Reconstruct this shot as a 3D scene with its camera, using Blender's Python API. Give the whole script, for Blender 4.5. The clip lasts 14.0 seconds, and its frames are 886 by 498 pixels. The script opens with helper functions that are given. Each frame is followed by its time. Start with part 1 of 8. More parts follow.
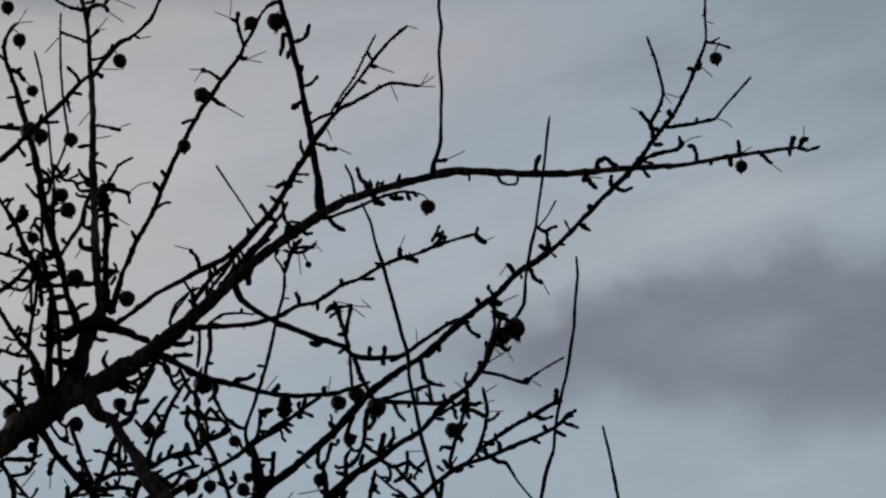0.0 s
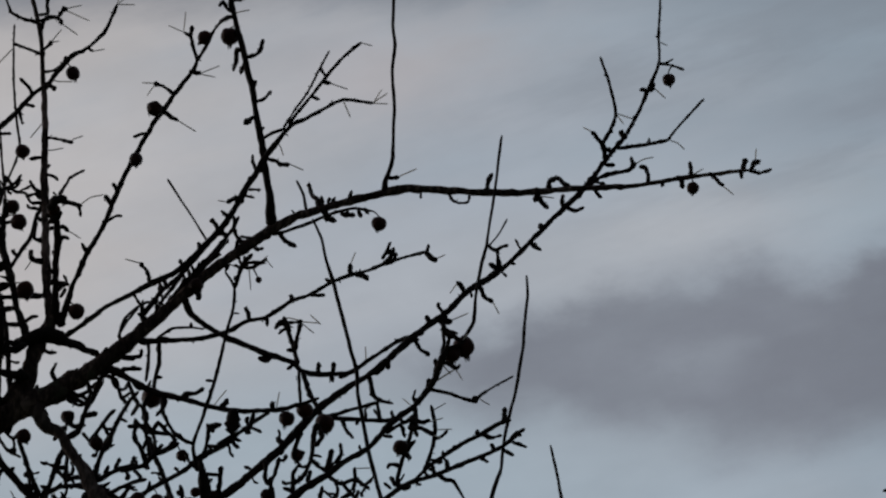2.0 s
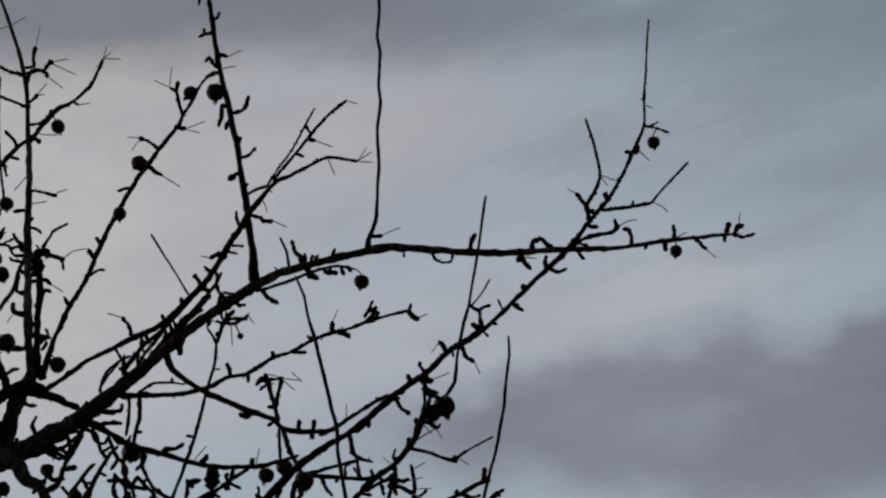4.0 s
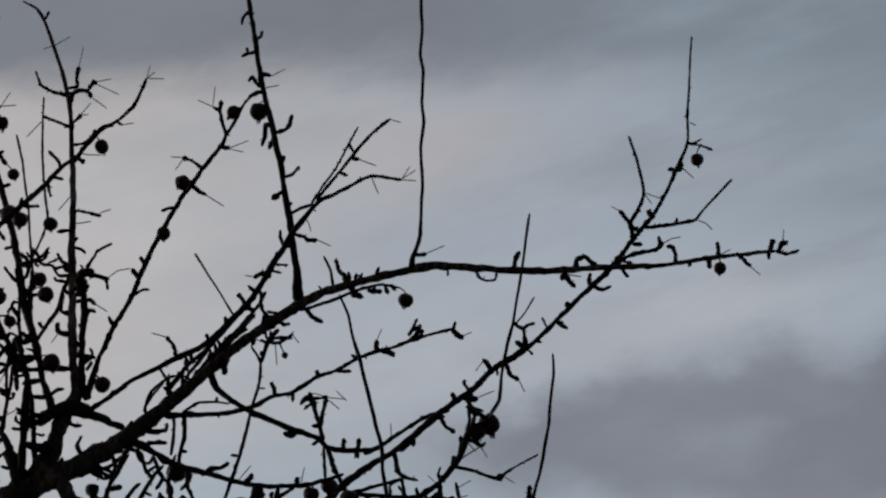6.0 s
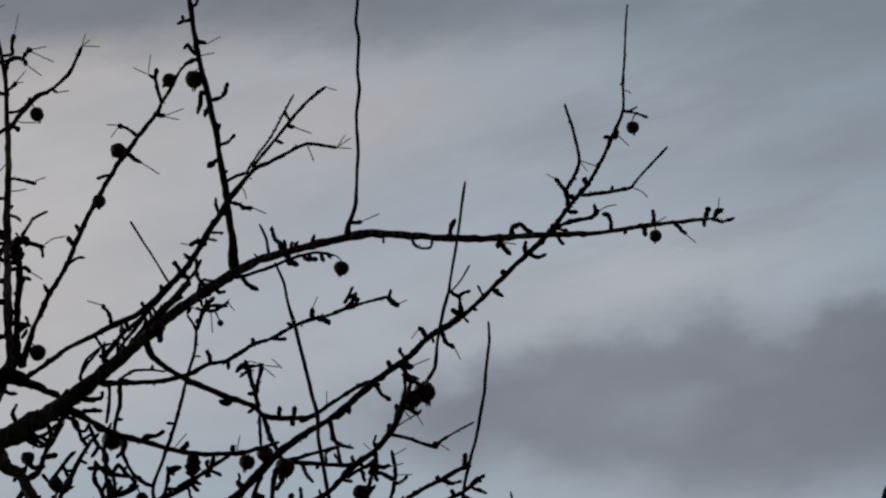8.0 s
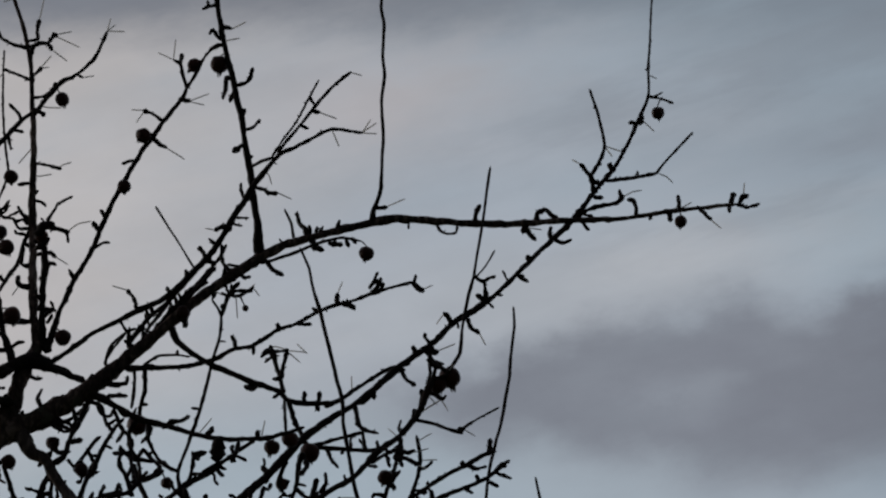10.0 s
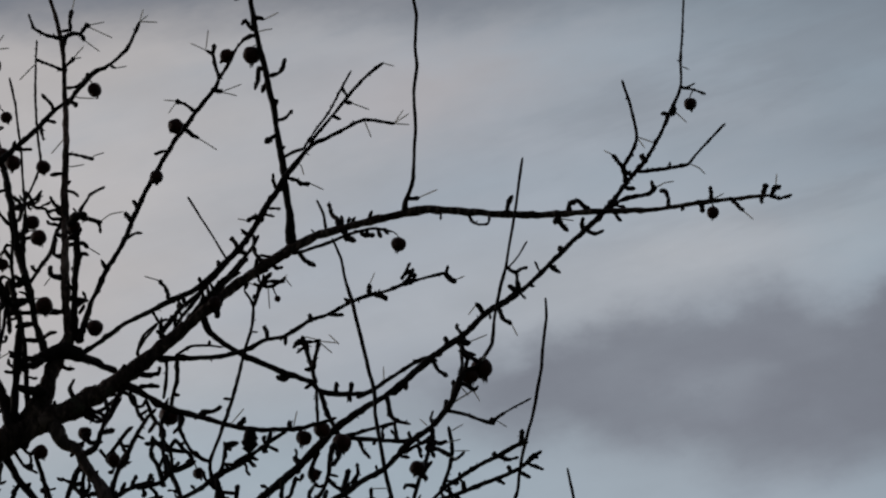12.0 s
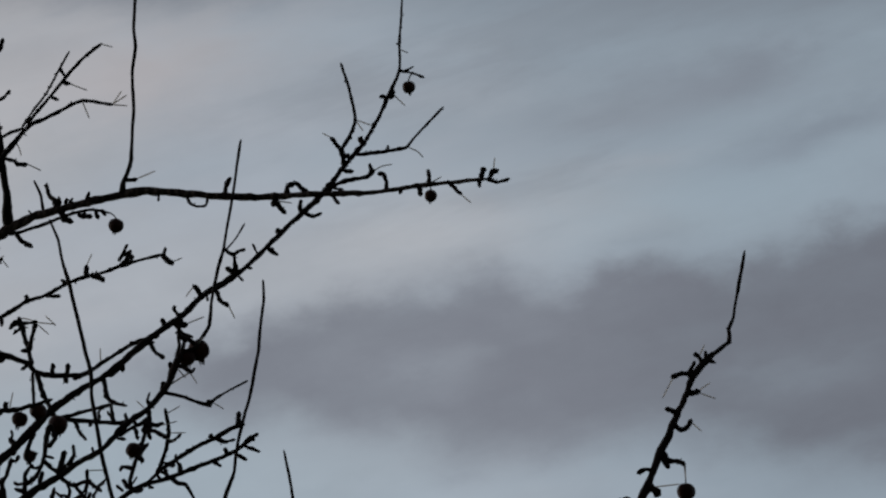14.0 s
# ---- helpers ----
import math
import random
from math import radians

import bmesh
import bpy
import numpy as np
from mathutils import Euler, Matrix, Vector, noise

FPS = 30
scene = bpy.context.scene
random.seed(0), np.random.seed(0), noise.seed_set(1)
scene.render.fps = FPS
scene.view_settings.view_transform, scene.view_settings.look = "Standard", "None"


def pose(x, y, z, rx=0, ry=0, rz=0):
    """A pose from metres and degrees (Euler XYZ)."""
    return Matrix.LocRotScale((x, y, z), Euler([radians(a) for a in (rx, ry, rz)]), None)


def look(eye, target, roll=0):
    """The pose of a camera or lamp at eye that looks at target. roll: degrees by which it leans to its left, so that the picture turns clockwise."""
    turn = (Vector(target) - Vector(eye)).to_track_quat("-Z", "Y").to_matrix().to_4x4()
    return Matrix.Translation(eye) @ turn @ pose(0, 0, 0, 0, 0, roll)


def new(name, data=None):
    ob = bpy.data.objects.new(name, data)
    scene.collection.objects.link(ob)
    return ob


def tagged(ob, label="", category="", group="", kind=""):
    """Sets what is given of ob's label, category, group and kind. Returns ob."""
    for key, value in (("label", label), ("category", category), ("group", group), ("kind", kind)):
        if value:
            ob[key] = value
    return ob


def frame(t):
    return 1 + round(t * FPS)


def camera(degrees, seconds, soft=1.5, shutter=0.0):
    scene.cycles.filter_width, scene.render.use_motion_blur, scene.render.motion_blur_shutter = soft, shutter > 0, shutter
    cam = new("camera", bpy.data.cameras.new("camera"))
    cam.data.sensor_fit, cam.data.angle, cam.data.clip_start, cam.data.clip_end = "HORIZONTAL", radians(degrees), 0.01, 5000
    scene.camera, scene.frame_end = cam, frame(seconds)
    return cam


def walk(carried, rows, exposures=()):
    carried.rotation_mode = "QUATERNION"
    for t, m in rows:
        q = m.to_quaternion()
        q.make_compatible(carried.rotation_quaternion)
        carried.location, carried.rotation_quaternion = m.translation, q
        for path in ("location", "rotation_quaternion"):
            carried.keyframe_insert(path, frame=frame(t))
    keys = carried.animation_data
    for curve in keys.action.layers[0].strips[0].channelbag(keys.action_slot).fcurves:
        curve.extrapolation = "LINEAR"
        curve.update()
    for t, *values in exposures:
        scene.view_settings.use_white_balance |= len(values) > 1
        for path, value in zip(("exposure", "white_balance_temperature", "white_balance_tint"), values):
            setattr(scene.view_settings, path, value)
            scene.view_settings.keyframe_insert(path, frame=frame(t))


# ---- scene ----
# A bare fruiting thorn tree against an evening cloud deck, filmed from the ground with a long lens.
cam = camera(10.0, 14.0, soft=2.3)
EYE = (0.0, 0.0, 1.6)
# seconds and the three Euler angles of the hand-held camera, which turns on the spot
ROWS = [
    (0, 110.953, 1.257, 0.578),
    (0.2, 110.938, 1.255, 0.395),
    (0.3, 110.856, 1.253, 0.394),
    (0.5, 110.658, 1.251, 0.357),
    (0.7, 110.485, 1.119, 0.414),
    (0.8, 110.427, 1.052, 0.513),
    (1, 110.396, 0.920, 0.419),
    (1.2, 110.505, 0.883, 0.155),
    (1.3, 110.595, 0.864, 0.098),
    (1.5, 110.424, 0.827, 0.145),
    (1.7, 110.596, 0.764, -0.018),
    (1.8, 110.880, 0.733, -0.182),
    (2, 111.139, 0.670, -0.247),
    (2.2, 111.301, 0.642, -0.382),
    (2.3, 111.356, 0.627, -0.450),
    (2.5, 111.535, 0.599, -0.692),
    (2.7, 111.786, 0.477, -0.687),
    (2.8, 111.783, 0.416, -0.674),
    (3, 111.844, 0.294, -0.698),
    (3.2, 111.890, 0.187, -0.732),
    (5.3, 111.631, -0.373, -0.628),
    (5.5, 111.656, -0.398, -0.596),
    (5.7, 111.678, -0.254, -0.454),
    (5.8, 111.731, -0.181, -0.374),
    (6, 112.013, -0.037, -0.199),
    (6.2, 112.123, -0.022, -0.096),
    (6.3, 112.125, -0.015, -0.043),
    (6.5, 112.000, -0.000, -0.000),
    (6.7, 111.952, -0.023, 0.054),
    (6.8, 111.927, -0.034, 0.037),
    (7, 111.806, -0.057, -0.015),
    (7.2, 111.799, 0.026, -0.090),
    (7.3, 111.718, 0.067, -0.148),
    (7.5, 111.694, 0.150, -0.440),
    (7.7, 111.559, 0.190, -0.652),
    (7.8, 111.628, 0.211, -0.757),
    (8, 111.647, 0.251, -0.868),
    (8.2, 111.683, 0.202, -0.887),
    (8.3, 111.577, 0.177, -0.834),
    (8.5, 111.602, 0.128, -0.744),
    (8.7, 111.569, 0.093, -0.689),
    (10.8, 111.468, 0.076, -0.593),
    (11, 111.464, -0.000, -0.527),
    (11.2, 111.563, -0.150, -0.369),
    (11.3, 111.560, -0.226, -0.274),
    (11.5, 111.535, -0.376, -0.291),
    (11.7, 111.477, -0.262, -0.213),
    (11.8, 111.423, -0.204, -0.177),
    (12, 111.378, -0.090, -0.307),
    (12.2, 111.195, -0.019, -0.417),
    (12.3, 111.088, 0.016, -0.566),
    (12.5, 110.884, 0.087, -0.962),
    (12.7, 110.837, 0.192, -1.188),
    (12.8, 110.789, 0.244, -1.331),
    (13, 110.732, 0.349, -1.719),
    (13.2, 110.723, 0.487, -2.103),
    (13.3, 110.743, 0.556, -2.340),
    (13.5, 110.787, 0.694, -2.774),
    (13.7, 110.966, 0.721, -3.069),
    (13.8, 111.069, 0.734, -3.202),
    (14, 111.162, 0.761, -3.402),
]
# its white balance is a little cool at the start
walk(cam, [(t, pose(*EYE, rx, ry, rz)) for t, rx, ry, rz in ROWS],
     [(0, 0.0, 6400, 8), (1, 0.0, 6450, 9), (2.5, 0.0, 6520, 10), (14, 0.0, 6540, 10)])

# ---- sky and light ----
world = bpy.data.worlds.new("evening_sky")
scene.world = world
world.use_nodes = True
wt = world.node_tree
wt.nodes.clear()


def wnode(kind, **values):
    n = wt.nodes.new(kind)
    for key, value in values.items():
        n.inputs[int(key[1:])].default_value = value
    return n


def wmath(op, a, b=0.0, clamp=False):
    n = wt.nodes.new("ShaderNodeMath")
    n.operation, n.use_clamp = op, clamp
    for i, v in enumerate((a, b)):
        if isinstance(v, (int, float)):
            n.inputs[i].default_value = v
        else:
            wt.links.new(v, n.inputs[i])
    return n.outputs[0]


def wstep(v, lo, hi):
    n = wt.nodes.new("ShaderNodeMapRange")
    n.interpolation_type = "SMOOTHSTEP"
    wt.links.new(v, n.inputs[0])
    n.inputs[1].default_value, n.inputs[2].default_value = lo, hi
    return n.outputs[0]


def wnoise(vec, scale, stretch, shift, detail=5.0, rough=0.5):
    m = wt.nodes.new("ShaderNodeMapping")
    m.inputs["Scale"].default_value = stretch
    m.inputs["Location"].default_value = shift
    wt.links.new(vec, m.inputs["Vector"])
    n = wt.nodes.new("ShaderNodeTexNoise")
    n.inputs["Scale"].default_value, n.inputs["Detail"].default_value, n.inputs["Roughness"].default_value = scale, detail, rough
    wt.links.new(m.outputs[0], n.inputs["Vector"])
    return wmath("SUBTRACT", n.outputs["Fac"], 0.5)


def wmix(fac, a, b):
    n = wt.nodes.new("ShaderNodeMix")
    n.data_type = "RGBA"
    wt.links.new(fac, n.inputs[0]) if not isinstance(fac, float) else setattr(n.inputs[0], "default_value", fac)
    for i, v in ((6, a), (7, b)):
        if isinstance(v, tuple):
            n.inputs[i].default_value = (*v, 1)
        else:
            wt.links.new(v, n.inputs[i])
    return n.outputs[2]


sky = wt.nodes.new("ShaderNodeTexSky")
sky.sky_type, sky.sun_disc = "NISHITA", False
sky.sun_elevation, sky.sun_rotation = radians(9), radians(-62)
sky_dim = wt.nodes.new("ShaderNodeMix")
sky_dim.data_type, sky_dim.blend_type = "RGBA", "MULTIPLY"
sky_dim.inputs[0].default_value = 1.0
wt.links.new(sky.outputs[0], sky_dim.inputs[6])
sky_dim.inputs[7].default_value = (0.08, 0.08, 0.08, 1)
where = wt.nodes.new("ShaderNodeTexCoord")
tip = wt.nodes.new("ShaderNodeMapping")
tip.vector_type = "POINT"
tip.inputs["Rotation"].default_value = (radians(-22), 0, 0)
tip.inputs["Scale"].default_value = (10, 10, 10)
wt.links.new(where.outputs["Generated"], tip.inputs["Vector"])
vec = tip.outputs[0]
split = wt.nodes.new("ShaderNodeSeparateXYZ")
wt.links.new(vec, split.inputs[0])
X, Z = split.outputs[0], split.outputs[2]

broad = wnoise(vec, 0.9, (0.7, 0.7, 1.6), (3.1, 0.4, 1.7), 4.0)
fine = wnoise(vec, 2.6, (0.75, 0.75, 1.5), (0.3, 5.4, 2.2), 6.0, 0.55)
lean = wt.nodes.new("ShaderNodeMapping")
lean.inputs["Rotation"].default_value = (0, radians(14), 0)
wt.links.new(vec, lean.inputs["Vector"])
wisp = wnoise(lean.outputs[0], 1.9, (0.5, 0.5, 2.2), (7.3, 1.4, 0.2), 5.0, 0.55)
puff = wnoise(lean.outputs[0], 4.2, (0.6, 0.6, 1.6), (2.3, 0.7, 4.1), 5.0, 0.6)


def wsum(*terms):
    total_ = terms[0]
    for term in terms[1:]:
        total_ = wmath("ADD", total_, term)
    return total_


def times(v, k):
    return wmath("MULTIPLY", v, k)


def wprofile(v, lo, hi, low, high, points):
    """A smooth profile over v from lo to hi through points (place, height), heights between low and high."""
    ramp = wt.nodes.new("ShaderNodeValToRGB")
    ramp.color_ramp.interpolation = "EASE"
    stops = ramp.color_ramp.elements
    while len(stops) < len(points):
        stops.new(0.5)
    for stop, (place, height) in zip(stops, points):
        stop.position = (place - lo) / (hi - lo)
        g = (height - low) / (high - low)
        stop.color = (g, g, g, 1)
    wt.links.new(times(wsum(v, -lo), 1 / (hi - lo)), ramp.inputs[0])
    grey = wt.nodes.new("ShaderNodeSeparateColor")
    wt.links.new(ramp.outputs[0], grey.inputs[0])
    return wsum(times(grey.outputs[0], high - low), low)


def wpatch(x, z, long, tall, lean=0.0):
    """One soft-edged piece of cloud at x, z, lying at a slant of so many degrees, with a ragged outline."""
    c, s = math.cos(radians(lean)), math.sin(radians(lean))
    dx, dz = wsum(XW, -x), wsum(ZW, -z)
    u = wsum(times(dx, c / long), times(dz, s / long))
    v = wsum(times(dx, -s / tall), times(dz, c / tall))
    d = wsum(wmath("MULTIPLY", u, u), wmath("MULTIPLY", v, v))
    return wmath("POWER", 0.14, d)


# places bent a little by the turbulence, for ragged edges
rough_edge = wnoise(vec, 5.5, (0.8, 0.8, 1.2), (5.2, 3.3, 0.9), 5.0, 0.6)
XW = wsum(X, times(fine, 0.45), times(rough_edge, 0.22))
ZW = wsum(Z, times(puff, 0.14), times(rough_edge, 0.12))

# thin bright veil: warm towards the low sun, bluer away from it
side = wstep(wsum(X, times(Z, -0.5), times(broad, 0.7), times(wisp, 0.9), times(fine, 0.4)), -0.85, 0.26)
veil = wmix(side, (0.492, 0.473, 0.477), (0.362, 0.402, 0.458))
gap = wstep(wsum(times(X, 0.22), times(wisp, 1.0), times(fine, 0.35)), 0.04, 0.34)
veil = wmix(times(gap, 0.40), veil, (0.310, 0.372, 0.437))
low = wstep(wsum(Z, times(wisp, 0.3)), -0.30, -0.62)
low = wmath("MULTIPLY", low, wsum(0.75, times(wstep(X, 0.0, 0.8), -0.45)))
veil = wmix(low, veil, (0.338, 0.412, 0.474))
# bluer, clearer sky away from the sun
clear = wstep(wsum(X, times(Z, 0.35), times(wisp, 0.5), times(fine, 0.3)), 0.42, 1.05)
veil = wmix(times(clear, 0.85), veil, (0.270, 0.329, 0.390))
veil = wmix(times(wpatch(1.02, -0.05, 0.45, 0.10, 6), 0.75), veil, (0.305, 0.372, 0.432))
veil = wmix(times(wpatch(1.31, 0.02, 0.26, 0.07, 14), 0.7), veil, (0.290, 0.362, 0.425))
# brighter pieces of the veil, one still catching warm light
veil = wmix(times(wpatch(0.03, 0.20, 0.30, 0.13, 4), 0.85), veil, (0.428, 0.412, 0.430))
veil = wmix(times(wpatch(0.50, 0.15, 0.42, 0.09, 8), 0.40), veil, (0.345, 0.377, 0.426))
veil = wmix(times(wpatch(0.14, -0.20, 0.42, 0.14, 6), 0.65), veil, (0.415, 0.440, 0.480))
veil = wmix(times(wpatch(0.55, -0.11, 0.42, 0.11, 9), 0.95), veil, (0.412, 0.436, 0.474))
veil = wmix(times(wpatch(0.95, 0.03, 0.22, 0.05, 10), 0.50), veil, (0.345, 0.382, 0.432))
# a grey sheet higher up with a ragged lower edge
sheet = wmix(wstep(wsum(X, times(wisp, 0.8)), -0.2, 0.65), (0.188, 0.205, 0.243), (0.210, 0.248, 0.296))
foot = wprofile(X, -2.0, 2.0, 0.0, 1.0, [(-2.0, 0.40), (-0.90, 0.310), (-0.50, 0.325), (-0.22, 0.345), (-0.06, 0.350), (0.10, 0.335), (0.40, 0.350), (0.75, 0.330), (1.2, 0.33), (2.0, 0.31)])
high = wstep(wsum(Z, times(foot, -1.0), times(wisp, 0.10), times(puff, 0.16), times(rough_edge, 0.10)), -0.06, 0.09)
veil = wmix(times(high, 0.93), veil, sheet)
# long streaks rising away from the sun, with bluer sky between them
rise = wt.nodes.new("ShaderNodeMapping")
rise.inputs["Rotation"].default_value = (0, radians(17), 0)
wt.links.new(vec, rise.inputs["Vector"])
streak = wnoise(rise.outputs[0], 2.6, (0.42, 0.42, 2.0), (4.7, 2.9, 1.1), 6.0, 0.6)
upper = wmath("MULTIPLY", wstep(X, -0.15, 0.55), wstep(Z, -0.25, 0.05))
veil = wmix(wmath("MULTIPLY", wstep(streak, 0.0, 0.16), times(upper, 0.30)), veil, (0.300, 0.372, 0.436))
veil = wmix(wmath("MULTIPLY", wstep(streak, -0.02, -0.17), times(upper, 0.30)), veil, (0.225, 0.250, 0.294))
veil = wmix(times(wpatch(1.13, 0.215, 0.22, 0.075, 8), 0.80), veil, (0.222, 0.252, 0.302))
veil = wmix(times(wpatch(0.90, 0.150, 0.30, 0.060, 14), 0.55), veil, (0.245, 0.275, 0.325))
veil = wmix(times(wpatch(1.38, 0.095, 0.30, 0.070, 16), 0.75), veil, (0.215, 0.252, 0.305))
# the dark bank low down, its lumpy top climbing away from the sun
billow = wnoise(vec, 2.4, (0.9, 0.9, 1.15), (1.3, 6.2, 3.4), 6.0, 0.58)
edge = wsum(times(billow, 0.10), times(fine, 0.10), times(puff, 0.10), times(rough_edge, 0.16))
crest = wprofile(wsum(X, times(rough_edge, 0.06)), -0.4, 1.8, -0.6, 0.2, [
    (-0.30, -0.44), (0.00, -0.36), (0.16, -0.315), (0.25, -0.258), (0.40, -0.218), (0.56, -0.200), (0.70, -0.172), (0.79, -0.205),
    (0.86, -0.218), (0.94, -0.188), (1.02, -0.152), (1.16, -0.158), (1.27, -0.115), (1.40, -0.070), (1.75, 0.020)])
base = wprofile(wsum(X, times(rough_edge, 0.08)), -0.4, 1.8, -0.8, 0.0, [
    (-0.30, -0.45), (0.00, -0.445), (0.25, -0.475), (0.48, -0.515), (0.65, -0.550), (0.78, -0.545), (0.98, -0.512), (1.15, -0.525), (1.30, -0.550), (1.75, -0.53)])
under = wstep(wsum(crest, times(Z, -1.0), edge), -0.055, 0.065)
above = wstep(wsum(Z, times(base, -1.0), times(edge, 0.8)), -0.090, 0.080)
start = wstep(wsum(X, times(edge, 0.6)), -0.20, 0.26)
bank = wmath("MULTIPLY", wmath("MULTIPLY", under, above), start)
bank = wmath("MULTIPLY", bank, wsum(times(billow, 0.45), times(puff, 0.5), 0.93), clamp=True)
thin_spots = wmath("MAXIMUM", times(wpatch(0.62, -0.375, 0.10, 0.06), 0.24), times(wpatch(1.28, -0.385, 0.18, 0.045, 16), 0.22))
bank = wmath("MULTIPLY", bank, wsum(1.0, times(thin_spots, -1.0)))
dark = wmix(wstep(X, 0.6, 1.3), (0.198, 0.213, 0.253), (0.158, 0.171, 0.205))
clouds = wmix(bank, veil, dark)
# thicker and thinner places all over the deck
mottle = wsum(1.0, times(wstep(Z, -0.05, 0.25), -0.06), times(streak, 0.20), times(puff, 0.16), times(rough_edge, 0.16), times(fine, 0.12))
shade = wt.nodes.new("ShaderNodeMix")
shade.data_type, shade.blend_type = "RGBA", "MULTIPLY"
shade.inputs[0].default_value = 1.0
wt.links.new(clouds, shade.inputs[6])
wt.links.new(mottle, shade.inputs[7])
clouds = shade.outputs[2]
# unseen sky behind the camera, darkened to keep light off the branches' near side
ahead = wt.nodes.new("ShaderNodeSeparateXYZ")
wt.links.new(where.outputs["Generated"], ahead.inputs[0])
dim_behind = wstep(wsum(ahead.outputs[1], times(ahead.outputs[0], -0.3)), -0.35, 0.90)
clouds = wmix(dim_behind, wmix(0.88, clouds, (0.014, 0.016, 0.020)), clouds)
total = wmix(0.97, sky_dim.outputs[2], clouds)
back = wt.nodes.new("ShaderNodeBackground")
wt.links.new(total, back.inputs[0])
back.inputs[1].default_value = 1.0
out_w = wt.nodes.new("ShaderNodeOutputWorld")
wt.links.new(back.outputs[0], out_w.inputs[0])

sun = new("sun", bpy.data.lights.new("sun", "SUN"))
sun.data.energy, sun.data.angle, sun.data.color = 0.45, radians(20), (1.0, 0.9, 0.8)
sun.matrix_world = look((-60, 32, 12), (0, 0, 0))


# ---- materials ----
def material(name, tones, scale, rough=0.85, bump=0.4, stretch=(1, 1, 1), spots=None):
    """Mottled surface: three tones at two sizes of noise, fine relief, and spots of another colour."""
    m = bpy.data.materials.new(name)
    m.use_nodes = True
    nt = m.node_tree
    b = nt.nodes["Principled BSDF"]
    b.inputs["Roughness"].default_value = rough
    b.inputs["Specular IOR Level"].default_value = 0.2
    tc = nt.nodes.new("ShaderNodeTexCoord")
    mp = nt.nodes.new("ShaderNodeMapping")
    mp.inputs["Scale"].default_value = stretch
    nt.links.new(tc.outputs["Object"], mp.inputs[0])
    info = nt.nodes.new("ShaderNodeObjectInfo")
    big, small = nt.nodes.new("ShaderNodeTexNoise"), nt.nodes.new("ShaderNodeTexNoise")
    big.inputs["Scale"].default_value, small.inputs["Scale"].default_value = scale, scale * 7
    big.inputs["Detail"].default_value, small.inputs["Detail"].default_value = 4, 6
    for n in (big, small):
        nt.links.new(mp.outputs[0], n.inputs["Vector"])
    both = nt.nodes.new("ShaderNodeMix")
    both.inputs[0].default_value = 0.5
    nt.links.new(big.outputs["Fac"], both.inputs[2])
    nt.links.new(small.outputs["Fac"], both.inputs[3])
    ramp = nt.nodes.new("ShaderNodeValToRGB")
    ramp.color_ramp.elements[0].position, ramp.color_ramp.elements[1].position = 0.34, 0.68
    ramp.color_ramp.elements[0].color, ramp.color_ramp.elements[1].color = (*tones[0], 1), (*tones[2], 1)
    e = ramp.color_ramp.elements.new(0.5)
    e.color = (*tones[1], 1)
    nt.links.new(both.outputs[0], ramp.inputs[0])
    hsv = nt.nodes.new("ShaderNodeHueSaturation")
    vary = nt.nodes.new("ShaderNodeMapRange")
    vary.inputs[3].default_value, vary.inputs[4].default_value = 0.8, 1.2
    nt.links.new(info.outputs["Random"], vary.inputs[0])
    nt.links.new(vary.outputs[0], hsv.inputs["Value"])
    nt.links.new(ramp.outputs[0], hsv.inputs["Color"])
    colour = hsv.outputs[0]
    if spots:
        v = nt.nodes.new("ShaderNodeTexNoise")
        v.inputs["Scale"].default_value, v.inputs["Detail"].default_value = scale * 1.7, 5
        nt.links.new(mp.outputs[0], v.inputs["Vector"])
        st = nt.nodes.new("ShaderNodeMapRange")
        st.inputs[1].default_value, st.inputs[2].default_value = 0.62, 0.70
        nt.links.new(v.outputs["Fac"], st.inputs[0])
        mx = nt.nodes.new("ShaderNodeMix")
        mx.data_type = "RGBA"
        nt.links.new(st.outputs[0], mx.inputs[0])
        nt.links.new(colour, mx.inputs[6])
        mx.inputs[7].default_value = (*spots, 1)
        colour = mx.outputs[2]
    nt.links.new(colour, b.inputs["Base Color"])
    bp = nt.nodes.new("ShaderNodeBump")
    bp.inputs["Strength"].default_value, bp.inputs["Distance"].default_value = bump, 0.002
    nt.links.new(small.outputs["Fac"], bp.inputs["Height"])
    nt.links.new(bp.outputs[0], b.inputs["Normal"])
    return m


bark = material("weathered_bark", ((0.014, 0.009, 0.008), (0.088, 0.060, 0.051), (0.400, 0.290, 0.255)), 26, 0.9, 0.9, (1, 1, 0.5), spots=(0.10, 0.095, 0.07))
# lighter bark tones that stand in for light falling on one limb
lit_bark = material("smooth_bark_lit", ((0.020, 0.015, 0.013), (0.120, 0.088, 0.077), (0.430, 0.335, 0.300)), 20, 0.85, 0.6, (1, 1, 0.5))
twig_bark = material("young_bark", ((0.014, 0.010, 0.009), (0.026, 0.018, 0.016), (0.050, 0.035, 0.030)), 70, 0.75, 0.5)
stalk_skin = material("dry_stalk", ((0.30, 0.27, 0.24), (0.40, 0.37, 0.33), (0.52, 0.48, 0.44)), 120, 0.9, 0.2)
